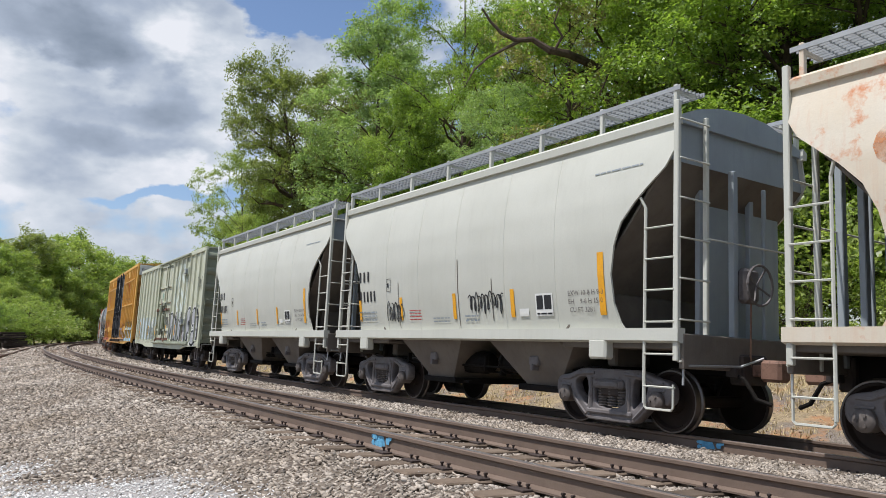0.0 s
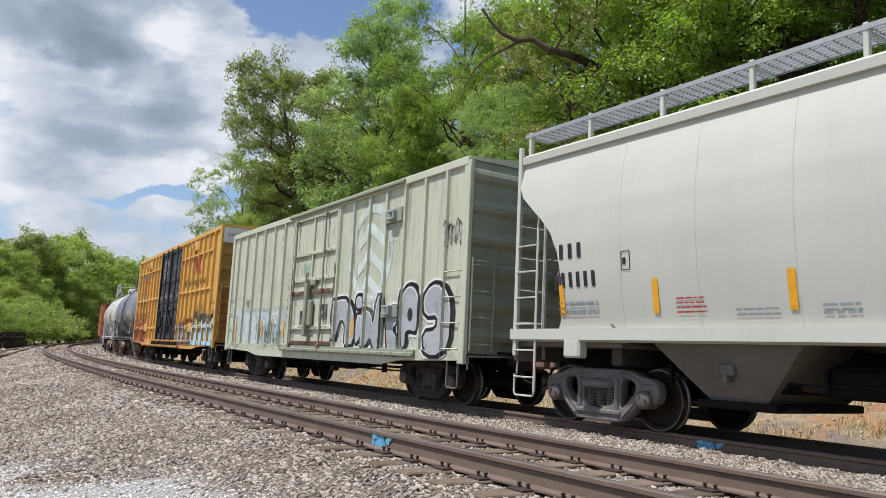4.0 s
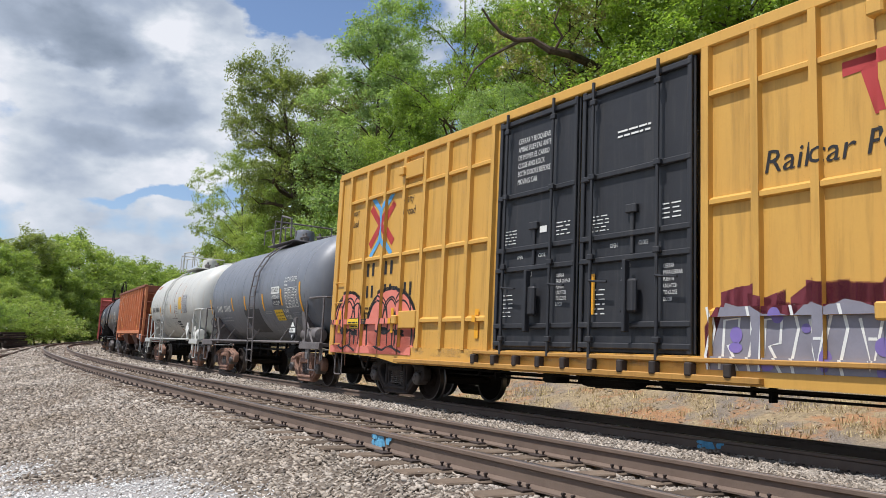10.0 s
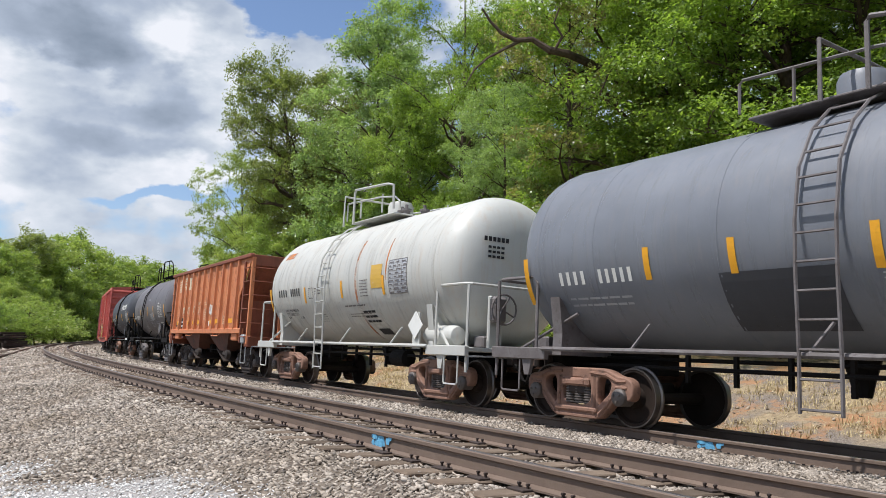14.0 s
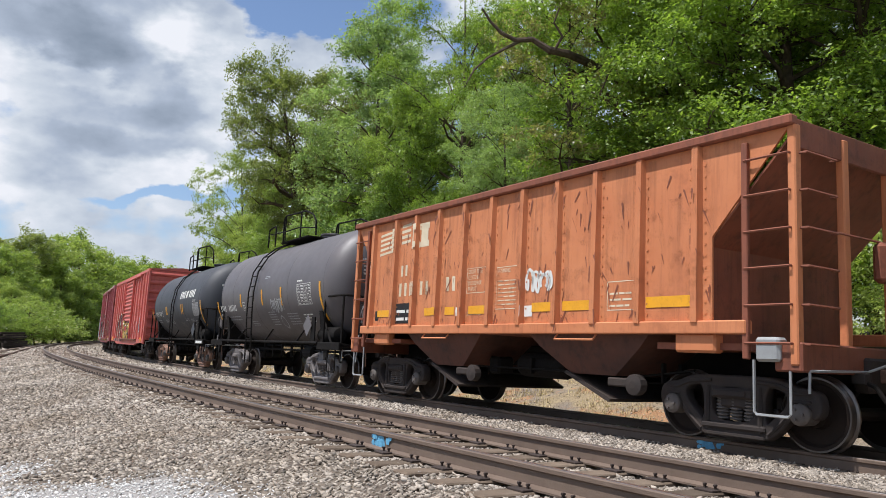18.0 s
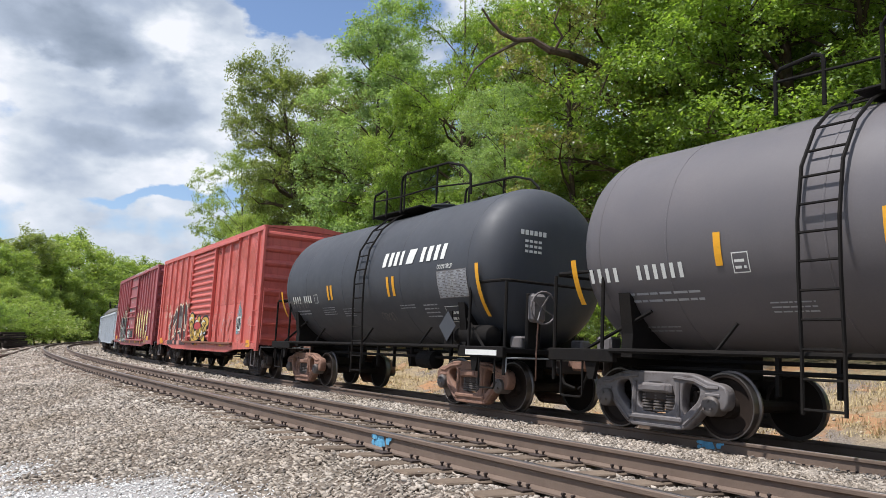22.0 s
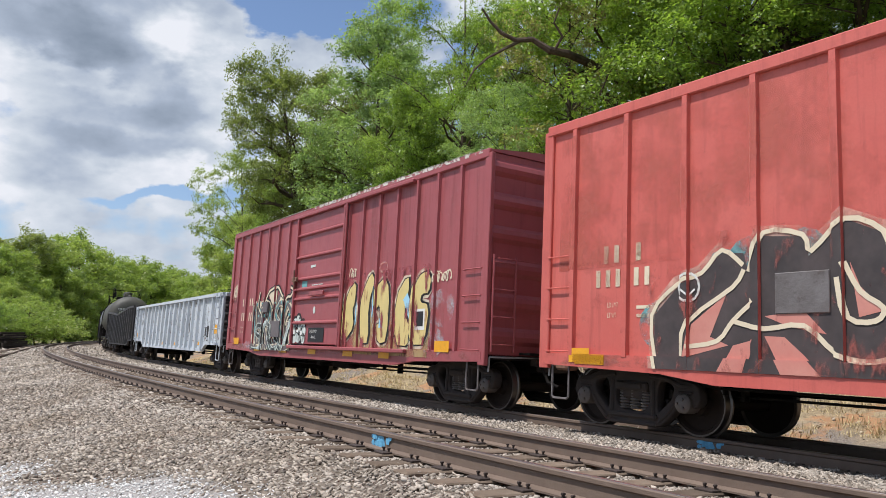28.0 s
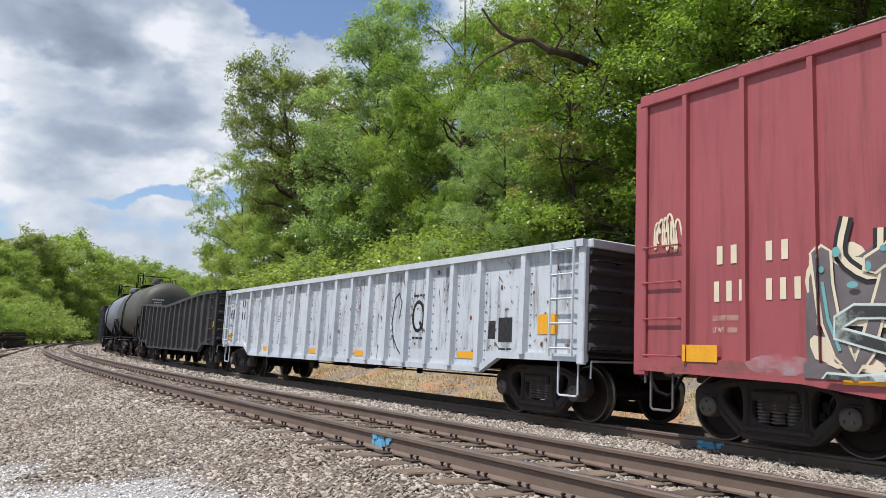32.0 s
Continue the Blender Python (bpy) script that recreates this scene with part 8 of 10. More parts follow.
        part("manway_dome", MB().lathe([(4.02, 0.31), (4.46, 0.31), (4.55, 0.27), (4.59, 0.12), (4.59, 0.0)], "z", (-0.12, 0, 0), 18), paint_, car, smooth=True)
        for i, (x, y) in enumerate(((-0.55, 0.2), (-0.85, 0.25), (-1.1, -0.1), (0.45, -0.25))):
            part("valve_fitting", MB().lathe([(4.02, 0.09), (4.22, 0.09), (4.24, 0.12), (4.28, 0.12), (4.30, 0.04), (4.38, 0.04)], "z", (x, y, 0), 9), M_FRAME, car)
        top = 4.76
        for k in (-1, 1):
            part("platform_rail", MB().tube([(x1, k * 0.9, 4.12), (x1, k * 0.9, top - 0.25), (x1 - 0.05, k * 0.9, top - 0.2), (x0 + 0.9, k * 0.9, top - 0.28), (x0 + 0.2, k * 0.88, top - 0.36), (x0, k * 0.86, top - 0.5), (x0, k * 0.86, 4.10)], 0.021, 6), trim, car)
            for x in (0.25, -0.85):
                part("rail_post", MB().tube([(x, k * 0.9, 4.1), (x, k * 0.9, top - 0.22)], 0.022, 5), trim, car)
        part("access_hoop", MB().tube([(ladder_x - 0.05, 0.98, 3.98), (ladder_x - 0.05, 0.98, top), (ladder_x - 0.09, 0.98, top + 0.06), (x0 + 0.4, 0.98, top - 0.05), (x0 + 0.12, 0.98, top - 0.12), (x0 + 0.1, 0.96, 4.1)], 0.03, 7), trim, car)
        part("access_hoop", MB().tube([(ladder_x + 0.5, 0.98, 3.98), (ladder_x + 0.5, 0.98, top - 0.02), (ladder_x + 0.5, -0.9, top - 0.02), (ladder_x + 0.5, -0.9, 4.0)], 0.028, 7), trim, car)
    # under the tank
    part("bottom_outlet", MB().lathe([(0.62, 0.10), (0.8, 0.14), (1.08, 0.22)], "z", (0.0, 0, 0), 10), M_BLACK, car)
    part("air_reservoir", MB().lathe([(-hl + 0.62, 0.05), (-hl + 0.66, 0.17), (-hl + 0.75, 0.20), (-hl + 1.55, 0.20), (-hl + 1.64, 0.17), (-hl + 1.68, 0.05)], "x", (0, 1.12, 1.26), 14), trim, car, smooth=True)
    rod = MB()
    rg = random.Random(seed)
    for i in range(7):
        x = -lt * 0.6 + i * lt * 0.18
        rod.box(x - 0.025, x + 0.025, 0.62, 0.68, 0.58 + rg.uniform(0, 0.15), 1.1)
    rod.tube([(-lt, 0.66, 0.86), (lt, 0.66, 0.86)], 0.03, 6).tube([(-lt, 0.3, 0.98), (lt, 0.3, 0.98)], 0.03, 6)
    part("piping", rod, M_BLACK, car)
    part("brake_cylinder", MB().lathe([(-2.0, 0.06), (-1.96, 0.18), (-1.4, 0.18), (-1.36, 0.06)], "x", (0, 0.62, 0.80), 12), M_BLACK, car)
    hand_brake(car, -hl + 0.05, 0.75, 1.75, M_FRAME)
    part("brake_stand", MB().box(-hl + 0.02, -hl + 0.1, 0.60, 0.90, 1.05, 2.0, 0.02), trim, car)
    xh = -lt - hd * 0.985 - 0.02
    note = MB()
    for z, a, b in ((3.05, 0.85, 0.35), (2.92, 0.75, 0.40), (2.83, 0.75, 0.42), (2.74, 0.75, 0.40)):
        y = a
        while y > b:
            note.box(xh - 0.004, xh, y - 0.07, y, z, z + (0.085 if z > 3 else 0.045))
            y -= 0.10
    part("end_lettering", note, M_INK if paint_ is M_TANKWHITE else M_WHITE, car, "small stencilled marks on the tank head")
    # placard holders
    for x in (-lt + 0.62,):
        part("placard_bracket", MB().prism([(x - 0.14, 1.0), (x + 0.14, 1.0), (x + 0.10, 1.7), (x - 0.10, 1.7)], "y", 1.40, 1.43), trim, car)
    finish(car, s_mid, bogies, frame_mat)
    return car, RoundSkin(TANK_R, TANK_Z)


def placard(car, x, z, y, face, lines):
    d = 0.27
    part("placard", MB().add([(x, y, z + d), (x - d, y, z), (x, y, z - d), (x + d, y, z), (x, y + 0.012, z + d), (x - d, y + 0.012, z), (x, y + 0.012, z - d), (x + d, y + 0.012, z)],
                             [(3, 2, 1, 0), (4, 5, 6, 7), (0, 1, 5, 4), (1, 2, 6, 5), (2, 3, 7, 6), (3, 0, 4, 7)]), face, car, lines)


def stripes(car, sk, spots):
    for x, z0, z1 in spots:
        paint(car, "reflector_strip", rect(x - 0.05, x + 0.05, z0, z1), M_YELLOW, sk, 2, "amber reflective strip")


def table(car, sk, x0, x1, z0, z1, back=None, seed=1, rows=7):
    if back:
        paint(car, "data_panel", rect(x0, x1, z0, z1), back, sk, 1)
    paint(car, "data_table", frame_rect(x0, x1, z0, z1, 0.012) + [q for f in (0.25, 0.5, 0.72) for q in rect(x0 + (x1 - x0) * f, x0 + (x1 - x0) * f + 0.008, z0, z1)] + [q for i in range(1, rows) for q in rect(x0, x1, z0 + (z1 - z0) * i / rows - 0.003, z0 + (z1 - z0) * i / rows + 0.003)] + bars(x0 + 0.03, x1 - 0.03, z0 + 0.022, z1 + 0.012, rows, 0.36, seed, 1.1), M_WHITE if not back else M_FRAME, sk, 2, "stencilled data table")


# dark grey tank of caustic solution
car, sk = tank_car(62.82, 5.25, 4.15, M_TANKGREY, M_FRAME, M_FRAME_RUST, -0.62, "dark grey tank car with white stencils", [3.68, -3.62], 1)
paint(car, "grime_run", rect(-4.6, 4.6, 1.4, 3.6), M_PALE_RUN, sk, 0.5, "pale rubbed streaks on the grey shell")
stripes(car, sk, [(4.45, 1.75, 2.45), (2.02, 2.0, 2.42), (0.72, 2.0, 2.42), (-0.95, 1.95, 2.42), (-2.48, 2.05, 2.50), (-3.86, 1.55, 2.62)])
paint(car, "black_patch", rect(-0.5, 0.95, 1.35, 2.02) + rect(-2.42, -1.72, 2.06, 2.26), M_TANKBLACK2, sk, 1)
paint(car, "name_panel", rect(-2.38, -1.72, 2.38, 2.58), M_WHITE, sk, 2)
paint(car, "content_lettering", words("POTASSIUM", 0.115, -1.75, 2.43, 0, 0.66), M_INK, sk, 3)
paint(car, "content_lettering", words("HYDROXIDE", 0.115, -1.75, 2.24, 0, 0.66) + words("SOLUTION", 0.115, -1.82, 2.07, 0, 0.66), M_WHITE, sk, 3)
paint(car, "permit_lettering", words("DOT-SP 21134", 0.14, -2.72, 2.66, 0.1, 0.72) + bars(-3.0, -2.72, 2.56, 2.62, 2, 0.5, 2), M_WHITE, sk, 2)
paint(car, "yellow_notice", rect(-2.38, -1.74, 1.66, 1.95), M_NOTICE, sk, 2)
paint(car, "notice_lettering", bars(-2.32, -1.8, 1.69, 1.93, 3, 0.34, 2, 0.5), M_INK, sk, 3)
paint(car, "permit_lettering", words("SR 13449", 0.11, -2.44, 1.84, 0, 0.66) + words("SR 13450", 0.11, -2.48, 1.69, 0, 0.66), M_WHITE, sk, 2)
table(car, sk, -3.66, -2.76, 1.98, 2.50, None, 3)
paint(car, "reporting_mark", marks(3.72, 2.0, 0.19, 4, 0.34, 0.45) + marks(2.92, 2.0, 0.19, 5, 0.32, 0.40), M_WHITE, sk, 2)
paint(car, "data_lettering", bars(2.4, 3.6, 1.70, 1.88, 2, 0.4, 4) + bars(-1.5, -0.95, 1.85, 1.95, 2, 0.4, 5) + bars(-1.7, -1.0, 1.35, 1.45, 2, 0.4, 6) + bars(-3.55, -3.1, 1.72, 1.88, 3, 0.4, 7), M_SILVER, sk, 2)
placard(car, -3.52, 1.36, 1.46, M_INK, "black and white diamond hazard placard")
paint(car, "placard_face", [[(-3.52, 1.60), (-3.66, 1.46), (-3.38, 1.46)], [(-3.72, 1.43), (-3.72, 1.31), (-3.32, 1.31), (-3.32, 1.43)], ellipse(-3.52, 1.22, 0.03, 0.04, 8)], M_WHITE, FlatSkin(1.473), 1)
paint(car, "placard_number", words("1814", 0.09, -3.38, 1.33, 0, 0.7), M_INK, FlatSkin(1.473), 2)
# white tank
car, sk = tank_car(74.27, 5.25, 4.2, M_TANKWHITE, M_TANKWHITE, M_FRAME_RUST, 0.52, "white tank car with faint rust stains", [3.88, -3.87], 2)
paint(car, "grime_run", rect(-4.6, 4.6, 1.3, 3.7), M_GRIME_RUN, sk, 0.5, "brownish runs on the white shell")
stripes(car, sk, [(4.42, 1.9, 2.5), (2.0, 2.05, 2.45), (-0.17, 2.1, 2.5), (-2.2, 2.1, 2.5)])
paint(car, "reporting_mark", marks(3.78, 2.25, 0.2, 4, 0.34, 0.45) + marks(2.95, 2.25, 0.2, 5, 0.32, 0.36), M_INK, sk, 2)
paint(car, "data_lettering", words("LD LMT 200200 LB 90800 KG", 0.07, 3.55, 1.86, 0, 0.75) + words("LTWT   62800 LB 28500 KG", 0.07, 3.55, 1.77, 0, 0.75) + words("NEW", 0.07, 3.5, 1.68, 0, 0.75) + words("04-1998", 0.07, 2.7, 1.68, 0, 0.75), M_INK, sk, 2)
paint(car, "plate_square", frame_rect(1.48, 1.76, 2.16, 2.42, 0.012), M_INK, sk, 2)
paint(car, "data_lettering", bars(1.0, 1.4, 2.25, 2.45, 3, 0.4, 3) + bars(1.0, 1.5, 1.6, 1.8, 4, 0.3, 4) + bars(-1.2, -0.2, 1.9, 1.98, 1, 0.5, 5) + bars(-1.4, -0.3, 1.68, 1.78, 2, 0.4, 6) + bars(-1.5, -1.1, 2.1, 2.5, 6, 0.4, 7), M_FRAME, sk, 2)
paint(car, "orange_notice", rect(-2.15, -1.65, 2.25, 2.75), M_GOLD, sk, 1)
table(car, sk, -3.2, -2.45, 2.1, 2.8, M_SILVER, 5, 9)
paint(car, "content_lettering", bars(-1.6, -1.0, 1.55, 1.85, 3, 0.6, 9) + rect(-1.7, -1.2, 1.3, 1.42), M_INK, sk, 2)
paint(car, "rust_run", rect(-0.95, -0.86, 1.2, 3.4) + rect(3.4, 4.0, 3.32, 3.5) + rect(-2.35, -2.30, 2.4, 3.3), M_ORANGE_RUST, RoundSkin(TANK_R - 0.003, TANK_Z), 1)
placard(car, -3.6, 1.45, 1.46, M_WHITE, "white diamond hazard placard")
# black tank
car, sk = tank_car(97.15, 5.2, 4.2, M_TANKBLACK, M_BLACK, M_FRAME, 0.70, "black tank car with white stencils and chalk tag", [3.52, -3.55], 3, 2.5)
stripes(car, sk, [(4.72, 1.72, 2.35), (2.26, 2.1, 2.5), (0.27, 2.1, 2.55), (-1.29, 2.05, 2.55), (-4.0, 1.62, 2.55)])
paint(car, "reporting_mark", marks(4.42, 2.0, 0.19, 4, 0.34, 0.45) + marks(3.55, 2.0, 0.19, 6, 0.32, 0.40), M_WHITE, sk, 2)
paint(car, "plate_square", frame_rect(1.86, 2.08, 2.0, 2.24, 0.012) + bars(1.9, 2.05, 2.05, 2.2, 2), M_WHITE, sk, 2)
paint(car, "data_lettering", bars(2.6, 3.9, 1.72, 1.90, 2, 0.4, 4) + bars(1.2, 1.75, 1.55, 1.7, 3, 0.4, 5) + bars(-0.6, -0.05, 1.55, 1.95, 6, 0.4, 6) + bars(-2.2, -1.45, 1.55, 1.88, 5, 0.4, 7) + bars(-0.3, 0.1, 2.86, 2.95, 2, 0.5, 8) + bars(3.2, 4.0, 1.35, 1.45, 2, 0.3, 9), M_SILVER, sk, 2)
paint(car, "spec_lettering", bars(-2.85, -2.5, 2.62, 2.70, 1, 0.7, 4) + bars(-3.2, -2.6, 1.60, 1.85, 3, 0.45, 5), M_WHITE, sk, 2)
table(car, sk, -3.42, -2.48, 2.02, 2.56, None, 6)
paint(car, "chalk_tag", scribble(-1.35, -0.45, 1.82, 2.3, 9, 0.03, 12) + ribbon([(-0.98 + 0.16 * math.cos(i * 0.5), 1.62 + 0.16 * math.sin(i * 0.5)) for i in range(14)], 0.03), M_SILVER, sk, 3, "silvery spray tag")
placard(car, -3.32, 1.48, 1.46, M_TANKBLACK, "black diamond placard holder")
# black syrup tank
car, sk = tank_car(108.83, 5.2, 4.2, M_TANKBLACK2, M_BLACK, M_FRAME_RUST, -0.42, "jet black syrup tank car with white emblem band", [3.84, -3.84], 4, 2.7)
stripes(car, sk, [(4.66, 1.75, 2.4), (1.70, 2.08, 2.42), (1.52, 2.08, 2.42), (-1.27, 2.05, 2.45), (-1.50, 2.05, 2.45), (-4.48, 1.6, 2.5)])
_bl = []
for i, (xx, ww) in enumerate(((-1.04, 0.22), (-1.30, 0.2), (-1.52, 0.2), (-1.76, 0.16), (-2.02, 0.40), (-2.56, 0.2), (-2.80, 0.22), (-3.06, 0.2), (-3.30, 0.2))):
    _bl.append([(xx, 2.66), (xx - ww * 0.66, 2.66), (xx - ww * 0.95, 2.95), (xx - ww * 0.25, 2.95)])
paint(car, "brand_band", _bl, M_WHITE, sk, 2, "row of white emblem blocks")
paint(car, "content_lettering", words("CORN SYRUP", 0.085, -3.20, 2.475, 0, 0.72), M_WHITE, sk, 2)
table(car, sk, -4.16, -3.18, 1.94, 2.44, M_SILVER, 8, 9)
paint(car, "stencil_box", frame_rect(-3.72, -3.22, 1.52, 1.80, 0.012) + bars(-3.65, -3.3, 1.56, 1.76, 2, 0.6, 3), M_WHITE, sk, 2)
paint(car, "reporting_mark", marks(3.92, 2.05, 0.18, 4, 0.34, 0.45) + marks(3.2, 2.05, 0.18, 4, 0.32, 0.40), M_WHITE, sk, 2)
paint(car, "plate_square", frame_rect(2.35, 2.55, 2.03, 2.24, 0.012), M_WHITE, sk, 2)
paint(car, "data_lettering", bars(3.0, 3.8, 1.78, 1.92, 2, 0.5, 4) + bars(1.5, 2.2, 1.75, 1.95, 4, 0.35, 5) + bars(0.5, 1.1, 1.7, 1.9, 4, 0.35, 6) + bars(-2.2, -1.6, 1.8, 1.9, 2, 0.4, 7) + bars(-3.0, -2.5, 1.62, 1.9, 4, 0.4, 8), M_SILVER, sk, 2)
paint(car, "chalk_tag", scribble(3.0, 4.4, 1.9, 2.15, 9, 0.022, 22) + scribble(-1.2, -0.7, 1.55, 1.75, 4, 0.018, 23), M_FRAME, sk, 3)
placard(car, -3.6, 1.42, 1.46, M_TANKBLACK2, "black diamond placard holder")
part("pipe_notice", MB().box(-5.1, -4.2, 1.462, 1.468, 0.93, 1.02), M_WHITE, car)

# ---- the orange open hopper ----
car, hl, mid = start_car("open_hopper_car", 80.55, 91.1, "rusty faded orange open-top hopper car")
_hw, _zt, _zb = 1.50, 3.66, 1.42
_out = [(-hl, _zt), (hl, _zt), (hl - 0.2, 3.0), (hl - 0.95, 2.5), (hl - 0.95, _zb), (-hl + 1.1, _zb), (-hl + 1.1, 2.45), (-hl + 0.65, 2.9), (-hl, 3.45)]
for k in (-1, 1):
    mbx = MB()
    mbx.box(-hl + 1.1, hl - 0.95, k * (_hw - 0.03), k * _hw, _zb, _zt)
    mbx.prism([(-hl + 0.02, _zt), (-hl + 1.1, _zt), (-hl + 1.1, 2.45)], "y", k * (_hw - 0.03), k * _hw)
    mbx.prism([(hl - 0.02, _zt), (hl - 0.95, _zt), (hl - 0.95, 2.45)], "y", k * (_hw - 0.03), k * _hw)
    part("side_sheet", mbx, M_ORANGE, car, "faded orange side with dark rust scars")
    part("top_chord", MB().box(-hl, hl, k * (_hw - 0.05), k * (_hw + 0.09), _zt - 0.07, _zt + 0.05, 0.02), M_ORANGE_DK, car)
    part("side_sill", MB().box(-hl + 0.6, hl - 0.5, k * (_hw - 0.06), k * (_hw + 0.08), _zb - 0.14, _zb + 0.02, 0.015), M_ORANGE, car)
_rb = [4.40, 3.46, 2.68, 1.85, 1.03, 0.22, -0.60, -1.43, -2.24, -3.06, -3.97]
_sk = []
for x in _rb:
    part("side_rib", MB().loft([[(x - 0.07, _hw, _zb), (x - 0.045, _hw + 0.10, _zb), (x + 0.045, _hw + 0.10, _zb), (x + 0.07, _hw, _zb)], [(x - 0.07, _hw, _zt - 0.06), (x - 0.045, _hw + 0.07, _zt - 0.06), (x + 0.045, _hw + 0.07, _zt - 0.06), (x + 0.07, _hw, _zt - 0.06)]]), M_ORANGE, car)
    _sk.append((x - 0.07, x + 0.07, _hw + 0.10))
    _rv = MB()
    for j in range(15):
        for dx in (-0.11, 0.11):
            _rv.box(x + dx - 0.011, x + dx + 0.011, _hw, _hw + 0.012, _zb + 0.10 + j * 0.14, _zb + 0.122 + j * 0.14)
    tagged(part("rivet_row", _rv, M_ORANGE, car), kind="stuff")
sk = FlatSkin(_hw, _sk)
for k in (-1, 1):
    x, x2 = k * (hl - 0.05), k * (hl - 2.2)
    part("slope_sheet", MB().loft([[(x, -_hw, 3.5), (x, _hw - 0.03, 3.5), (x - k * 0.04, _hw - 0.03, 3.5), (x - k * 0.04, -_hw, 3.5)], [(x2, -_hw, 1.3), (x2, _hw - 0.03, 1.3), (x2 - k * 0.04, _hw - 0.03, 1.3), (x2 - k * 0.04, -_hw, 1.3)]]), M_ORANGE_DK, car, "rust-brown sloping end sheet")
    part("end_top_plate", MB().box(x - 0.03, x + 0.03, -_hw, _hw, 3.35, _zt + 0.02, 0.01), M_ORANGE_DK, car)
    for yy in (1.46, -1.46, 0.5, -0.5):
        part("end_post", MB().box(k * (hl - 0.10), k * hl, yy - 0.06, yy + 0.06, 0.95, _zt - 0.05, 0.015), M_ORANGE, car)
    part("end_sill", MB().box(k * (hl - 0.3), k * (hl + 0.03), -1.5, 1.5, 0.88, 1.20, 0.02), M_ORANGE_DK, car)
    part("end_deck", MB().box(k * (hl - 2.0), k * hl, -1.42, 1.42, 1.10, 1.18), M_ORANGE_DK, car)
    part("bulkhead", MB().box(k * (hl - 1.25), k * (hl - 1.18), -1.45, 1.45, 1.15, 2.4), M_ORANGE_DK, car)
    part("jacking_pad", MB().box(k * (hl - 1.35) - 0.3, k * (hl - 1.35) + 0.3, 1.34, 1.52, 1.06, 1.30, 0.03), M_ORANGE, car)
    rungs(car, k * (hl - 0.62), k * (hl - 0.06), [1.18 + 0.42 * i for i in range(6)], _hw - 0.02, M_ORANGE_DK, 0.08, False, r=0.015)
    part("ladder_rail", MB().box(k * (hl - 0.66), k * (hl - 0.58), _hw, _hw + 0.06, 1.0, 3.5, 0.01), M_ORANGE_DK, car)
    rungs(car, 0.85, 1.44, [1.18 + 0.42 * i for i in range(6)], k * hl, M_ORANGE_DK, k * 0.08, False, "y", r=0.015)
    rungs(car, -0.5, 0.85, [2.45], k * hl, M_ORANGE_DK, k * 0.08, False, "y", r=0.015)
    stirrup(car, k * (hl - 0.34), 1.48, 0.40, 1.0, M_GALV, 0.44)
    coupler(car, k * hl)
for x, w in ((1.75, 1.25), (-1.95, 1.25)):
    b = part("hopper_bay", MB().loft([[(x - w, -1.46, 1.32), (x + w, -1.46, 1.32), (x + w, 1.46, 1.32), (x - w, 1.46, 1.32)], [(x - w * 0.8, -1.4, 1.10), (x + w * 0.8, -1.4, 1.10), (x + w * 0.8, 1.4, 1.10), (x - w * 0.8, 1.4, 1.10)],
                                      [(x - w * 0.35, -1.2, 0.72), (x + w * 0.35, -1.2, 0.72), (x + w * 0.35, 1.25, 0.72), (x - w * 0.35, 1.25, 0.72)]]), M_ORANGE_BAY, car, "rusty discharge bay")
    part("bay_door", MB().loft([[(x + 0.55, -1.2, 0.72), (x + 0.55, 1.3, 0.72), (x + 0.50, 1.3, 0.76), (x + 0.50, -1.2, 0.76)], [(x - 0.35, -1.2, 0.36), (x - 0.35, 1.3, 0.36), (x - 0.40, 1.3, 0.40), (x - 0.40, -1.2, 0.40)]]), M_FRAME_DARK, b)
    part("door_crank", MB().lathe([(1.28, 0.14), (1.40, 0.14), (1.42, 0.05)], "y", (x - 0.9, 0, 0.62), 12).box(x - 0.95, x - 0.4, 1.3, 1.38, 0.58, 0.70, 0.02), M_FRAME_DARK, b)
    part("grab_iron", MB().tube([(x - 0.3, 1.5, 1.28), (x - 0.3, 1.56, 1.20), (x + 0.5, 1.56, 1.20), (x + 0.5, 1.5, 1.28)], 0.016, 5), M_ORANGE, car)
part("interior_floor", MB().box(-hl + 2.2, hl - 2.2, -1.46, 1.46, 1.28, 1.32), M_ORANGE_DK, car)
brake_gear(car, -hl, hl, 0.92, 7)
hand_brake(car, -hl - 0.02, -0.1, 2.2, M_ORANGE_DK)
part("reservoir_box", MB().box(-hl + 0.2, -hl + 0.5, 1.38, 1.56, 0.98, 1.25, 0.03), M_GALV, car)
paint(car, "white_emblem", [[(4.18, 3.30 - i * 0.10), (3.45, 3.36 - i * 0.10), (3.45, 3.41 - i * 0.10), (4.18, 3.35 - i * 0.10)] for i in range(5)] + [[(3.30, 3.40 - i * 0.11), (2.95, 3.42 - i * 0.11), (2.95, 3.48 - i * 0.11), (3.30, 3.46 - i * 0.11)] for i in range(4)]
      + [[(2.9, 2.95), (2.78, 2.95), (2.74, 3.45), (2.86, 3.45)]] + rect(2.26, 2.72, 3.30, 3.42) + rect(2.26, 2.72, 2.95, 3.07) + rect(2.30, 2.55, 3.07, 3.30), M_CREAM, sk, 1, "worn white striped emblem")
paint(car, "car_number", marks(3.30, 2.02, 0.26, 6, 0.34, 0.42) + marks(3.26, 2.42, 0.22, 2, 0.34, 0.42) + marks(1.60, 2.05, 0.26, 2, 0.36, 0.4), M_CREAM, sk, 1)
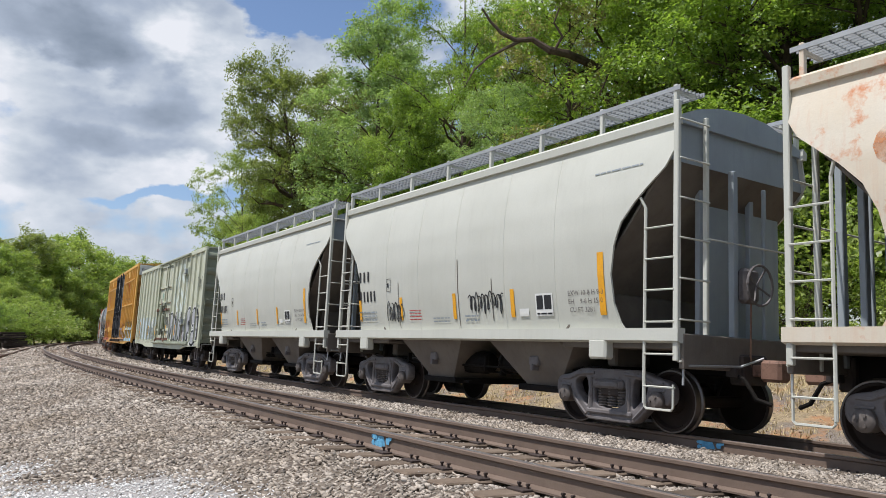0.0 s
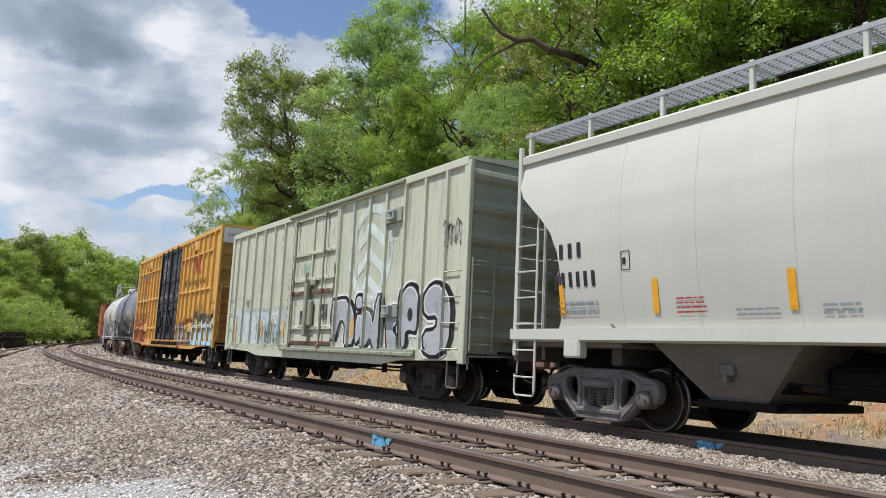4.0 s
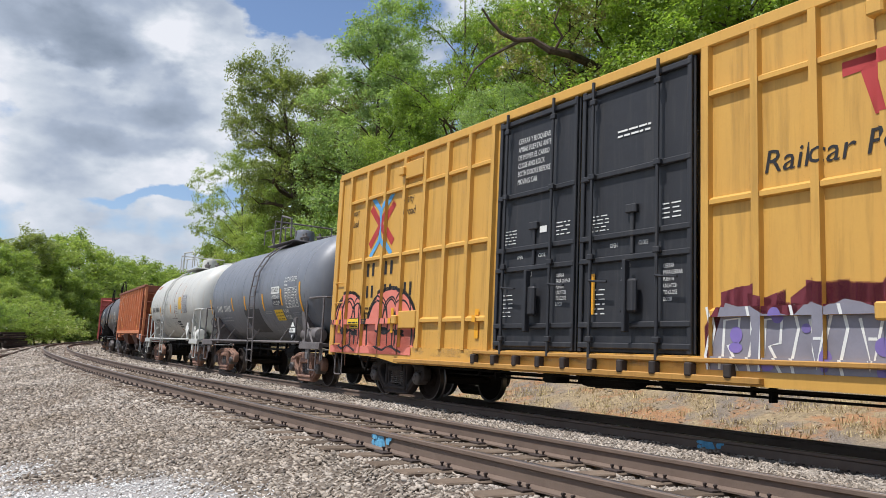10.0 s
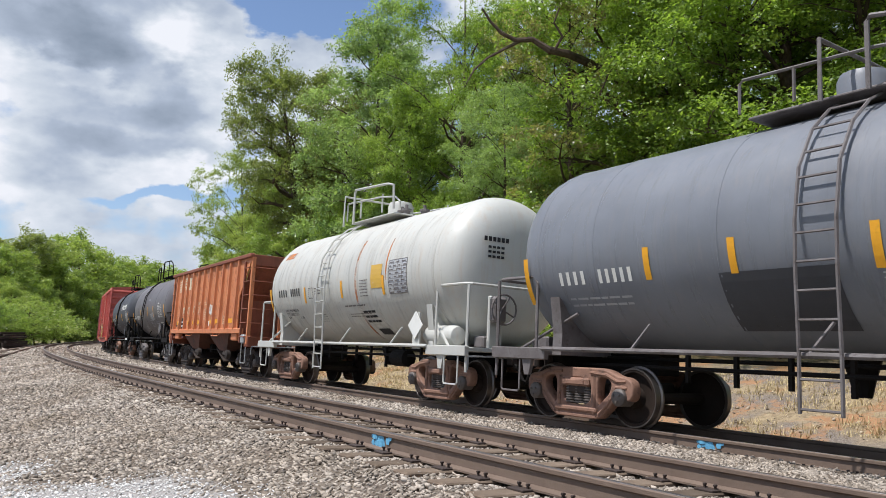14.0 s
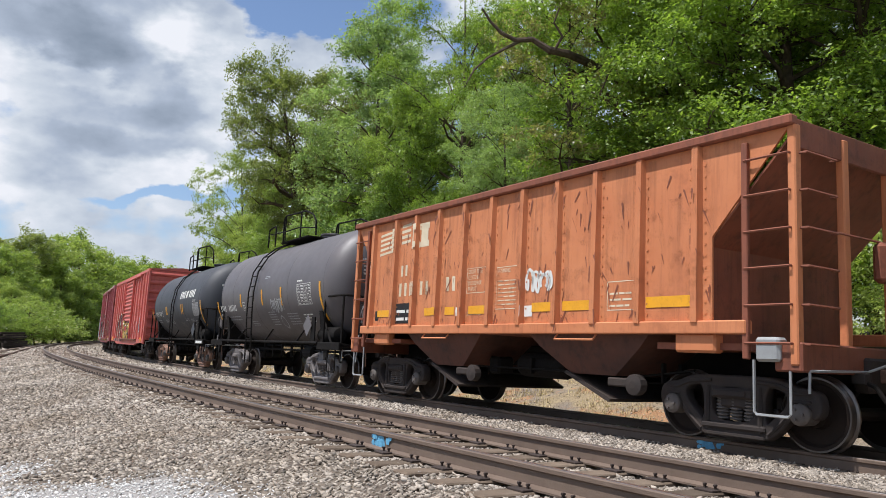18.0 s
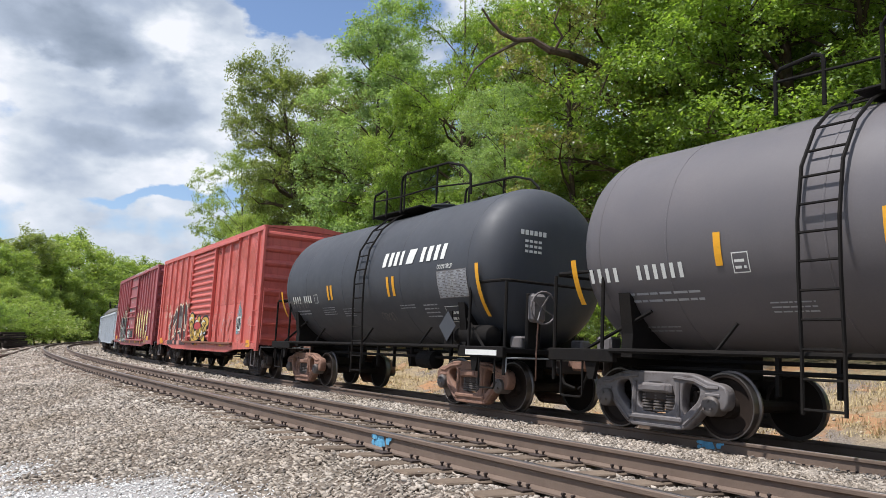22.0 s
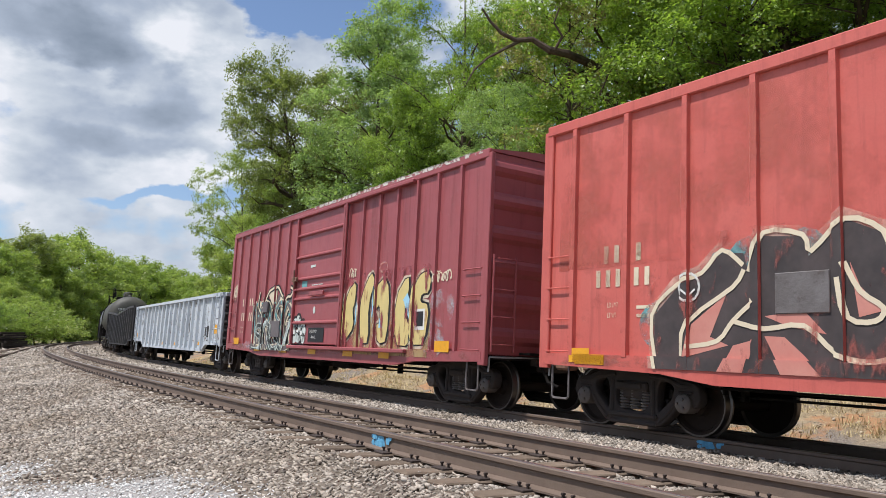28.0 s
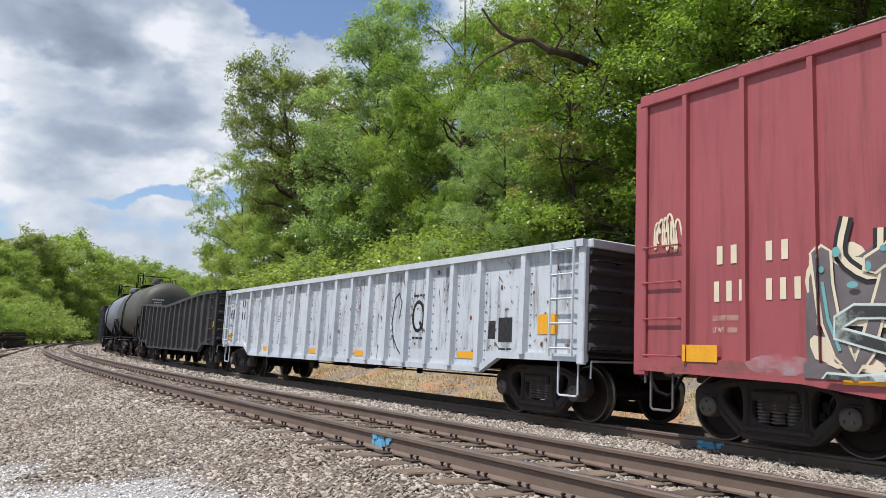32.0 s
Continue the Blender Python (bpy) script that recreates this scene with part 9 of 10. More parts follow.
paint(car, "door_notice", frame_rect(0.30, 0.94, 1.98, 2.42, 0.012) + words("DOORS TO BE", 0.075, 0.90, 2.32, 0, 0.62) + words("CLOSED &", 0.075, 0.90, 2.22, 0, 0.62) + words("LOCKED FOR", 0.075, 0.90, 2.12, 0, 0.62) + words("TRANSIT", 0.075, 0.90, 2.02, 0, 0.62)
      + frame_rect(-0.50, 0.08, 1.68, 2.38, 0.012) + words("WARNING", 0.075, 0.05, 2.28, 0, 0.66) + bars(-0.45, 0.03, 1.75, 2.2, 7, 0.4, 3) + words("LOADING ONLY", 0.07, 0.93, 1.60, 0, 0.62) + frame_rect(-2.95, -2.45, 1.6, 2.0, 0.012) + bars(-2.9, -2.5, 1.65, 1.9, 3, 0.4, 4), M_CREAM, sk, 1)
paint(car, "black_stencil", rect(2.72, 3.40, 1.48, 1.88), M_INK, sk, 1)
paint(car, "black_stencil", rect(4.1, 4.25, 1.55, 1.75), M_INK, sk, 1)
paint(car, "grime_run", rect(-4.3, 4.3, 1.45, 3.55), M_GRIME_RUN, sk, 1, "dark runs down the orange paint")
paint(car, "rust_patch", rect(-4.3, 4.3, 1.45, 3.0), M_SOOT, sk, 1, "rusty brown patches")
paint(car, "stencil_lettering", bars(2.78, 3.35, 1.54, 1.84, 2, 0.5, 5), M_WHITE, sk, 2)
paint(car, "white_tag", scribble(-1.40, -0.7, 1.9, 2.3, 6, 0.05, 6) + rect(-0.86, -0.66, 1.55, 1.72) + rect(1.15, 1.25, 1.6, 1.75), M_WHITE, sk, 2)
for x0, x1 in ((3.52, 4.15), (1.80, 2.30), (1.30, 1.60), (0.35, 0.85), (-1.35, -0.85), (-2.15, -1.55), (-3.9, -3.15)):
    paint(car, "reflector_strip", rect(x0, x1, 1.62, 1.76), M_YELLOW, sk, 3)
_rg = random.Random(3)
_sc = []
_rs = random.Random(12)
for i in range(150):
    x, z = _rs.uniform(-4.2, 4.2), 1.5 + 2.0 * _rs.random() ** 1.3
    h, w = _rs.uniform(0.03, 0.26), _rs.uniform(0.006, 0.020)
    d = _rs.gauss(0, 0.35) * h
    _sc.append([(x - w, z), (x - w * 0.3 + d, z - h), (x + w * 0.4 + d, z - h * 0.9), (x + w, z + 0.01), (x, z + w)])
paint(car, "rust_scar", _sc, M_ORANGE_DK, sk, 2, "dark rust scars and dents")
finish(car, mid, [3.98, -4.15], M_FRAME_DARK)

# ---- the faded red boxcar ----
_ribs = [6.28, 5.27, 4.30, 3.33, 2.38, 1.66, -1.75, -2.57, -3.55, -4.52, -5.45, -6.40]
car, sk, hl = boxcar("red_boxcar", "faded red boxcar with corrugated sliding door ajar and black graffiti", 115.25, 128.98, 4.44, 0.68, M_RED, M_RED, _ribs, 0.10, 0.06,
                     (-1.72, 1.62), [5.55, -5.55], M_FRAME_DARK, 8, 0.0, M_RED, seed=8)
# a black sheet stands in for the shade inside the car
part("doorway_dark", MB().box(-1.7, 1.6, 1.30, 1.34, 1.0, 4.3), M_BLACK, car, "black sheet for the shaded inside of the open doorway")
part("door_post", MB().box(1.46, 1.56, 1.42, 1.50, 0.98, 4.3, 0.02), M_FRAME, car, "worn grey door post")
_dp = [(1.50, 1.05)]
_nz = 15
for i in range(_nz):
    a = 1.05 + (4.2 - 1.05) * i / _nz
    st = (4.2 - 1.05) / _nz
    _dp += [(1.50, a + st * 0.25), (1.545, a + st * 0.45), (1.545, a + st * 0.65), (1.50, a + st * 0.85)]
_dp += [(1.50, 4.2), (1.47, 4.2), (1.47, 1.05)]
door = part("sliding_door", MB().prism(_dp, "x", -1.85, 1.28), M_RED, car, "red corrugated sliding door, slightly open")
part("door_edge", MB().box(1.24, 1.32, 1.47, 1.57, 1.0, 4.25, 0.01), M_RED, door)
part("door_edge", MB().box(-1.9, -1.83, 1.47, 1.57, 1.0, 4.25, 0.01), M_RED, door)
part("door_handle", MB().tube([(1.20, 1.57, 2.6), (1.20, 1.62, 2.6), (1.20, 1.62, 2.85), (1.20, 1.57, 2.85)], 0.02, 5).box(1.15, 1.35, 1.55, 1.6, 2.25, 2.4, 0.01), M_FRAME_RUST, door)
part("door_track", MB().box(-4.6, 1.7, 1.46, 1.60, 0.92, 1.0, 0.015), M_RUST, car)
part("upper_door_track", MB().box(-4.6, 1.7, 1.46, 1.58, 4.22, 4.32, 0.015), M_RED, car)
paint(car, "reporting_mark", marks(5.70, 2.25, 0.24, 2, 0.36, 0.45) + marks(5.12, 2.25, 0.24, 1, 0.36, 0.45), M_CREAM, sk, 1)
paint(car, "car_number", marks(5.84, 1.92, 0.24, 3, 0.34, 0.42) + marks(5.15, 1.92, 0.24, 2, 0.34, 0.42), M_CREAM, sk, 1)
paint(car, "data_lettering", words("LD LMT", 0.07, 5.62, 1.64, 0, 0.6) + words("LT WT", 0.07, 5.62, 1.50, 0, 0.6) + bars(4.8, 5.1, 1.5, 1.72, 2, 0.5, 3), M_CREAM, sk, 1)
paint(car, "overspray", [ellipse(4.75 - 0.33 * i, 1.40 + 0.75 * math.sin(0.3 * i), 0.30, 0.30, 12) for i in range(10)], M_WORN_TEAL, sk, 1, "teal overspray")
paint(car, "bleached_patch", rect(-6.6, 6.6, 2.2, 4.2), M_WORN_RED, sk, 1, "sun-bleached patches")
paint(car, "soot_patch", rect(1.5, 6.6, 0.75, 2.3), M_SOOT, sk, 1)
_mass = [(4.79, 0.85), (4.79, 1.52), (4.42, 1.87), (4.06, 1.99), (3.78, 2.24), (3.5, 2.21), (3.43, 1.99), (3.24, 2.38), (2.77, 2.33), (2.71, 2.11), (2.3, 2.46), (1.93, 2.28), (1.87, 1.97), (1.70, 1.98), (1.70, 0.80), (2.77, 0.78)]
paint(car, "graffiti_halo", filled(swell(_mass, 0.14)), M_WORN_PINK, sk, 2, "pink sprayed rim")
paint(car, "graffiti_ground", filled(_mass), M_INK_DUSTY, sk, 3, "huge dusty black sprayed mass")
for _q in ([(3.85, 0.81), (3.64, 1.15), (3.36, 1.22), (3.5, 0.82)], [(3.24, 1.26), (3.0, 1.25), (2.77, 1.05), (2.53, 0.80), (3.0, 0.80)], [(3.24, 1.48), (2.77, 1.53), (2.53, 1.28), (2.94, 1.36)], [(2.27, 2.02), (2.17, 1.76), (1.95, 1.51), (2.19, 1.45)], [(4.32, 1.0), (4.22, 1.40), (3.72, 1.75), (3.95, 1.25), (3.7, 1.15)]):
    paint(car, "graffiti_fill", filled(_q), M_RED_PALE, sk, 4, "pale pink sprayed wedge")
for _i, _q in enumerate(([(4.74, 0.80), (4.83, 1.52), (4.42, 1.9), (4.06, 2.02), (3.78, 2.27), (3.5, 2.07)], [(3.43, 1.99), (3.24, 2.42), (2.77, 2.35), (2.68, 2.16), (2.31, 2.47), (1.93, 2.3), (1.87, 1.97)], [(4.34, 1.01), (4.25, 1.44), (3.64, 1.82), (3.49, 2.02)],
           [(4.27, 1.13), (3.85, 1.2), (3.64, 1.43), (3.36, 1.66)], [(3.64, 1.43), (3.24, 1.34), (2.77, 1.37), (2.41, 1.07), (2.03, 1.01), (1.70, 1.13)], [(2.33, 2.02), (2.17, 1.71), (1.95, 1.54), (2.03, 1.41), (2.3, 1.45), (2.38, 1.86)])):
    _q = smooth(_q, 3)
    paint(car, "graffiti_stroke", strip(_q, [0.055] * len(_q)), M_CREAM, sk, 5 + 0.2 * _i, "cream sprayed line")
paint(car, "wear_through", rect(1.75, 4.9, 0.85, 2.5), M_WEAR_RED, sk, 8, "red paint showing through worn graffiti")
paint(car, "smiley", ribbon([(4.25 + 0.15 * math.cos(i * 0.45), 1.85 + 0.17 * math.sin(i * 0.45)) for i in range(15)], 0.03) + ribbon([(4.33, 1.82), (4.25, 1.76), (4.17, 1.82)], 0.025), M_WHITE, sk, 6)
graffiti(car, FlatSkin(1.548), -1.5, 1.15, 1.05, 2.0, 3, M_GOLD, M_INK, M_WHITE, 52, label="orange, red and gold rounded graffiti shapes")
paint(car, "red_oval_shape", [ellipse(-0.2, 1.55, 0.5, 0.14, 16)], M_LOGO_RED, FlatSkin(1.548), 5)
wild(car, sk, -4.4, -1.9, 0.95, 1.9, 4, M_RED, M_WORN_PINK, None, M_WORN_WHITE, 53, 0.20, 0.035, "worn pale graffiti", 2)
paint(car, "overspray", [ellipse(-5.0, 1.5, 0.36, 0.5, 14), ellipse(-6.1, 1.35, 0.32, 0.45, 14)], M_WORN_PINK, sk, 1, "worn pink and white spray")
paint(car, "overspray", [[(-4.98, 2.3), (-5.32, 1.75), (-5.2, 1.25), (-4.76, 1.25), (-4.64, 1.75)]], M_WORN_TEAL, sk, 2)
paint(car, "stencil_board", rect(-5.15, -4.80, 1.35, 1.8), M_WHITE, sk, 2)
paint(car, "stencil_board_panels", rect(-5.10, -4.98, 1.42, 1.74) + rect(-4.95, -4.85, 1.42, 1.74), M_INK, sk, 3)
for x in (6.1, 5.9, 3.5, 0.2, -3.4, -6.2):
    paint(car, "reflector_strip", rect(x - 0.28, x + 0.28, 0.86, 1.0) if abs(x) < 6 else rect(x - 0.2, x + 0.2, 0.88, 1.08), M_YELLOW, FlatSkin(1.512), 2)
part("repair_plate", MB().box(2.48, 3.10, 1.46, 1.49, 1.5, 1.95, 0.008), M_FRAME, car)

# ---- the maroon boxcar ----
_ribs = [6.24, 5.42, 4.58, 3.78, 3.0, 2.21, -1.52, -2.24, -3.02, -3.80, -4.59, -5.35, -6.13]
car, sk, hl = boxcar("maroon_boxcar", "maroon boxcar with closed sliding door and cream and gold graffiti", 130.62, 144.52, 4.44, 0.66, M_REDMAROON, M_REDMAROON, _ribs, 0.09, 0.055,
                     (-1.42, 1.50), [5.35, -5.60], M_FRAME_DARK, 6, 0.0, M_REDMAROON, seed=9)
door = part("sliding_door", MB().box(-1.40, 1.48, 1.45, 1.50, 1.02, 4.26, 0.01), M_REDMAROON, car, "maroon sliding door with pressed rails")
for _z in (1.55, 2.15, 2.40, 2.66, 3.22, 3.80):
    part("door_rail", MB().prism([(1.50, _z - 0.05), (1.555, _z - 0.02), (1.555, _z + 0.01), (1.50, _z + 0.05)], "x", -1.36, 1.44), M_REDMAROON, door)
for _x in (-1.38, 1.46):
    part("door_edge", MB().box(_x - 0.035, _x + 0.035, 1.50, 1.57, 1.0, 4.28, 0.01), M_REDMAROON, door)
part("door_handle", MB().box(1.2, 1.5, 1.55, 1.62, 2.6, 2.72, 0.01).tube([(1.3, 1.62, 2.4), (1.3, 1.64, 2.9)], 0.02, 5), M_FRAME_RUST, door)
part("lock_bar", MB().box(-0.5, 0.35, 1.55, 1.60, 2.20, 2.30, 0.01), M_REDMAROON, door)
part("door_guide_rod", MB().tube([(-1.50, 1.56, 0.95), (-1.50, 1.56, 4.3)], 0.03, 6), M_REDMAROON, car)
part("door_track", MB().box(-4.5, 1.6, 1.46, 1.60, 0.90, 0.98, 0.015), M_REDMAROON, car)
part("upper_door_track", MB().box(-4.5, 1.6, 1.46, 1.58, 4.26, 4.34, 0.015), M_REDMAROON, car)
part("peeling_roof_edge", MB().box(-hl + 0.1, hl - 0.1, 1.40, 1.525, 4.466, 4.474), M_PEEL, car, "peeling white coating along the roof edge")
paint(car, "peeling_strip", rect(-hl + 0.1, 0.5, 4.40, 4.462), M_PEEL, FlatSkin(1.517), 1)
paint(car, "grime_run", rect(-hl + 0.1, hl - 0.1, 1.0, 4.25), M_GRIME_RUN, FlatSkin(1.4625), 1)
_ds = FlatSkin(1.503)
paint(car, "door_notice", rect(-0.52, 0.42, 1.08, 1.42), M_INK, _ds, 3)
paint(car, "door_notice_lettering", words("LUBE & INSPECT", 0.07, 0.32, 1.30, 0, 0.6) + words("PROR 4-20", 0.07, 0.22, 1.16, 0, 0.6), M_WHITE, _ds, 4)
paint(car, "door_mark", rect(0.25, 0.55, 2.92, 2.98) + bars(-0.25, 0.4, 2.46, 2.52, 1, 0.6, 3) + [ellipse(0.15, 1.85, 0.07, 0.09, 14)], M_FADED, _ds, 1)
paint(car, "green_patch", rect(0.70, 1.05, 2.38, 2.60), M_TEAL, _ds, 1)
paint(car, "reporting_mark", marks(5.80, 2.10, 0.22, 2, 0.36, 0.5) + marks(5.16, 2.10, 0.22, 2, 0.36, 0.5), M_CREAM, sk, 1)
paint(car, "car_number", marks(5.84, 1.66, 0.24, 3, 0.30, 0.40) + marks(5.16, 1.66, 0.24, 3, 0.30, 0.40), M_CREAM, sk, 1)
paint(car, "data_lettering", words("LD LMT 156500", 0.06, 5.86, 1.44, 0, 0.62) + words("LT WT   63500", 0.06, 5.86, 1.30, 0, 0.62), M_CREAM, sk, 1)
paint(car, "graffiti_tag", scribble(6.35, 6.75, 2.3, 2.8, 5, 0.03, 3) + scribble(-5.9, -5.3, 2.2, 2.45, 6, 0.025, 4) + scribble(-2.0, -1.7, 2.5, 2.75, 3, 0.025, 5), M_CREAM, sk, 3)
_cl = random.Random(3)
paint(car, "graffiti_cloud", [ellipse(4.5 - 0.27 * i, 1.78 + 0.16 * math.sin(i * 1.1 + 0.4), _cl.uniform(0.18, 0.28), _cl.uniform(0.2, 0.34), 14) for i in range(11)], M_CREAM, sk, 1, "cream sprayed cloud")
paint(car, "graffiti_ground", rect(1.7, 4.7, 0.72, 1.72), M_GREY_SPRAY, sk, 2, "dark grey sprayed ground")
_mass = [(4.63, 2.1), (4.22, 2.01), (3.78, 2.28), (3.04, 1.95), (2.65, 2.45), (2.15, 2.2), (1.71, 2.48), (1.56, 2.0), (1.52, 1.12), (1.52, 0.75), (2.65, 0.78), (4.63, 1.10)]
paint(car, "graffiti_ground", filled(round_off(_mass)), M_GREY_SPRAY, sk, 3, "dark grey sprayed mass")
for _q in ([(3.67, 2.49), (3.04, 2.54), (2.84, 2.46), (2.91, 2.06), (3.25, 2.11), (3.46, 2.32)], [(4.54, 2.13), (4.22, 2.07), (3.9, 2.01), (4.06, 1.79)], [(2.65, 2.28), (2.4, 2.28), (2.37, 1.81), (2.53, 1.91)],
           [(4.68, 1.29), (4.22, 1.19), (3.74, 0.88), (4.54, 0.95)], [(2.65, 0.85), (2.37, 1.07), (2.15, 0.89)], [(1.93, 1.33), (1.74, 1.39), (1.63, 1.02), (1.77, 1.01)], [(2.02, 2.05), (1.74, 2.12), (1.70, 1.72), (2.0, 1.76)]):
    paint(car, "graffiti_fill", filled(round_off(_q)), M_CREAM, sk, 4, "cream sprayed wedge")
for _i, _q in enumerate(([(4.24, 2.48), (4.3, 2.07), (3.96, 1.85), (3.9, 2.33)], [(3.78, 2.14), (3.46, 2.46), (3.04, 2.52), (2.78, 2.54), (2.49, 2.33), (2.24, 2.22)], [(3.74, 2.17), (3.39, 2.15), (3.04, 1.9), (2.65, 2.13)],
           [(1.88, 2.50), (1.68, 2.42), (1.82, 2.26), (2.07, 2.24), (2.27, 2.0), (2.13, 1.28)], [(1.88, 1.55), (1.74, 1.15), (1.57, 0.84)], [(4.54, 1.4), (3.74, 1.36), (3.25, 1.17), (2.65, 1.2)],
           [(3.6, 1.74), (3.39, 1.32), (3.53, 1.42)], [(2.04, 1.76), (1.93, 1.91), (1.79, 1.84), (2.04, 1.52), (1.6, 1.58)])):
    _q = smooth(_q, 4)
    paint(car, "graffiti_outline", strip(_q, [0.15] * len(_q)), M_INK, sk, 5 + 0.2 * _i, "black sprayed stroke")
    paint(car, "graffiti_stroke", strip(_q, [0.06] * len(_q)), M_CREAM, sk, 7 + 0.2 * _i, "cream sprayed stroke")
wild(car, sk, 1.75, 4.5, 0.82, 2.3, 5, M_GREY_SPRAY, M_CREAM, None, M_TEAL, 61, 0.13, 0.03, "grey spiky strokes outlined in cream", 9, (2, 3, 5, 1, 4), 2)
wild(car, sk, 1.9, 4.4, 0.78, 1.7, 4, M_WORN_INK, M_FADED, None, None, 66, 0.10, 0.025, "thin black and white strokes", 14, (1, 0, 4, 2), 2)
for _x0, _x1, _z0, _z1 in ((3.30, 3.68, 1.86, 2.16), (2.28, 2.88, 1.18, 1.62)):
    part("repair_plate", MB().box(_x0, _x1, 1.52, 1.575, _z0, _z1, 0.008), M_GREY_SPRAY, car, "sprayed-over steel plate")
paint(car, "graffiti_spray_dots", [ellipse(4.5 - 0.16 * i, 1.95 + 0.20 * math.sin(i * 2.1), 0.03 + 0.015 * (i % 3), 0.035 + 0.02 * (i % 2), 10) for i in range(18)], M_TEAL, sk, 14, "teal dots")
paint(car, "graffiti_ground", rect(-5.25, -1.55, 0.84, 1.75), M_GOLD_SCRUB, sk, 1, "worn tan sprayed ground")
_gold = ([(-1.6, 1.89), (-1.73, 2.20), (-2.0, 2.40), (-1.96, 1.96), (-1.84, 1.82), (-1.99, 1.45), (-1.57, 1.10)],
         [(-2.37, 1.79), (-2.42, 2.1), (-2.78, 2.55), (-2.87, 2.42), (-2.61, 1.91), (-2.72, 1.10), (-2.46, 1.10)],
         [(-3.07, 2.23), (-3.36, 2.38), (-3.53, 2.18), (-3.53, 1.15), (-3.26, 1.12), (-3.12, 1.43), (-3.35, 1.49), (-3.27, 1.95), (-3.09, 1.81)],
         [(-3.95, 2.0), (-4.37, 2.39), (-4.34, 2.1), (-4.15, 1.71), (-4.46, 1.35), (-4.46, 1.10), (-3.97, 1.10)],
         [(-4.60, 2.06), (-4.81, 2.33), (-5.03, 2.40), (-5.15, 2.31), (-5.11, 2.09), (-4.86, 2.10), (-4.78, 1.83), (-5.13, 1.80), (-5.01, 1.12), (-4.62, 1.10)])
for _i, _q in enumerate(_gold):
    mural(car, sk, swell(_q, 0.07), M_PALE_GOLD, M_INK, M_WORN_CREAM, None, 0.03, 0.06, 2, "worn gold graffiti shape with black outline", 0.05, _i)
for _i, _q in enumerate(([(-2.1, 2.0), (-2.25, 1.55), (-2.15, 1.35), (-2.08, 1.7)], [(-3.22, 1.62), (-3.40, 1.40), (-3.22, 1.40)], [(-4.2, 1.95), (-4.5, 1.5), (-4.45, 1.95), (-4.36, 2.08)], [(-2.98, 2.3), (-3.02, 1.7), (-2.9, 1.5), (-2.86, 2.0)])):
    paint(car, "graffiti_accent", filled(_q), M_SKYBLUE, sk, 6, "light blue wedge")
paint(car, "wear_through", rect(-5.4, -1.5, 0.95, 2.6), M_WEAR_MAROON, sk, 7, "maroon paint showing through worn graffiti")
paint(car, "graffiti_halo_ring", ribbon([(-3.3 + 0.17 * math.cos(i * 0.45), 2.66 + 0.10 * math.sin(i * 0.45)) for i in range(15)], 0.04), M_WORN_PINK, sk, 6, "small pink sprayed ring")
graffiti(car, _ds, 0.62, 1.45, 1.05, 1.72, 3, M_FADED, M_WORN_INK, M_WHITE, 63)
paint(car, "overspray", [ellipse(-5.6, 1.75, 0.45, 0.35, 14), ellipse(-5.4, 1.1, 0.35, 0.3, 14), ellipse(5.0, 0.95, 0.4, 0.12, 12)], M_WORN_WHITE, sk, 1, "worn white spray")
for x in (6.0, 4.05, 2.0, 0.1, -1.9, -3.6, -5.75):
    paint(car, "reflector_strip", rect(x - 0.24, x + 0.24, 0.78 if abs(x) < 5 else 0.95, 0.90 if abs(x) < 5 else 1.15), M_YELLOW, FlatSkin(1.512, [(q[0], q[1], 1.53) for q in sk.ribs]), 3)
paint(car, "stencil_board", rect(-5.05, -4.70, 1.35, 1.75), M_WHITE, sk, 6)
paint(car, "stencil_board_panels", rect(-5.0, -4.75, 1.42, 1.70), M_INK, sk, 7)
_patch = MB()
for i in range(26):
    x = -6.5 + i * 0.52
    _patch.add([(x, 1.50, 4.47), (x + 0.2 + 0.2 * math.sin(i * 1.7), 1.50, 4.47), (x + 0.3, 1.42 - 0.1 * math.cos(i), 4.482), (x, 1.40, 4.482)], [(0, 1, 2, 3)])
part("flaking_roof_paint", _patch, M_WHITE, car)


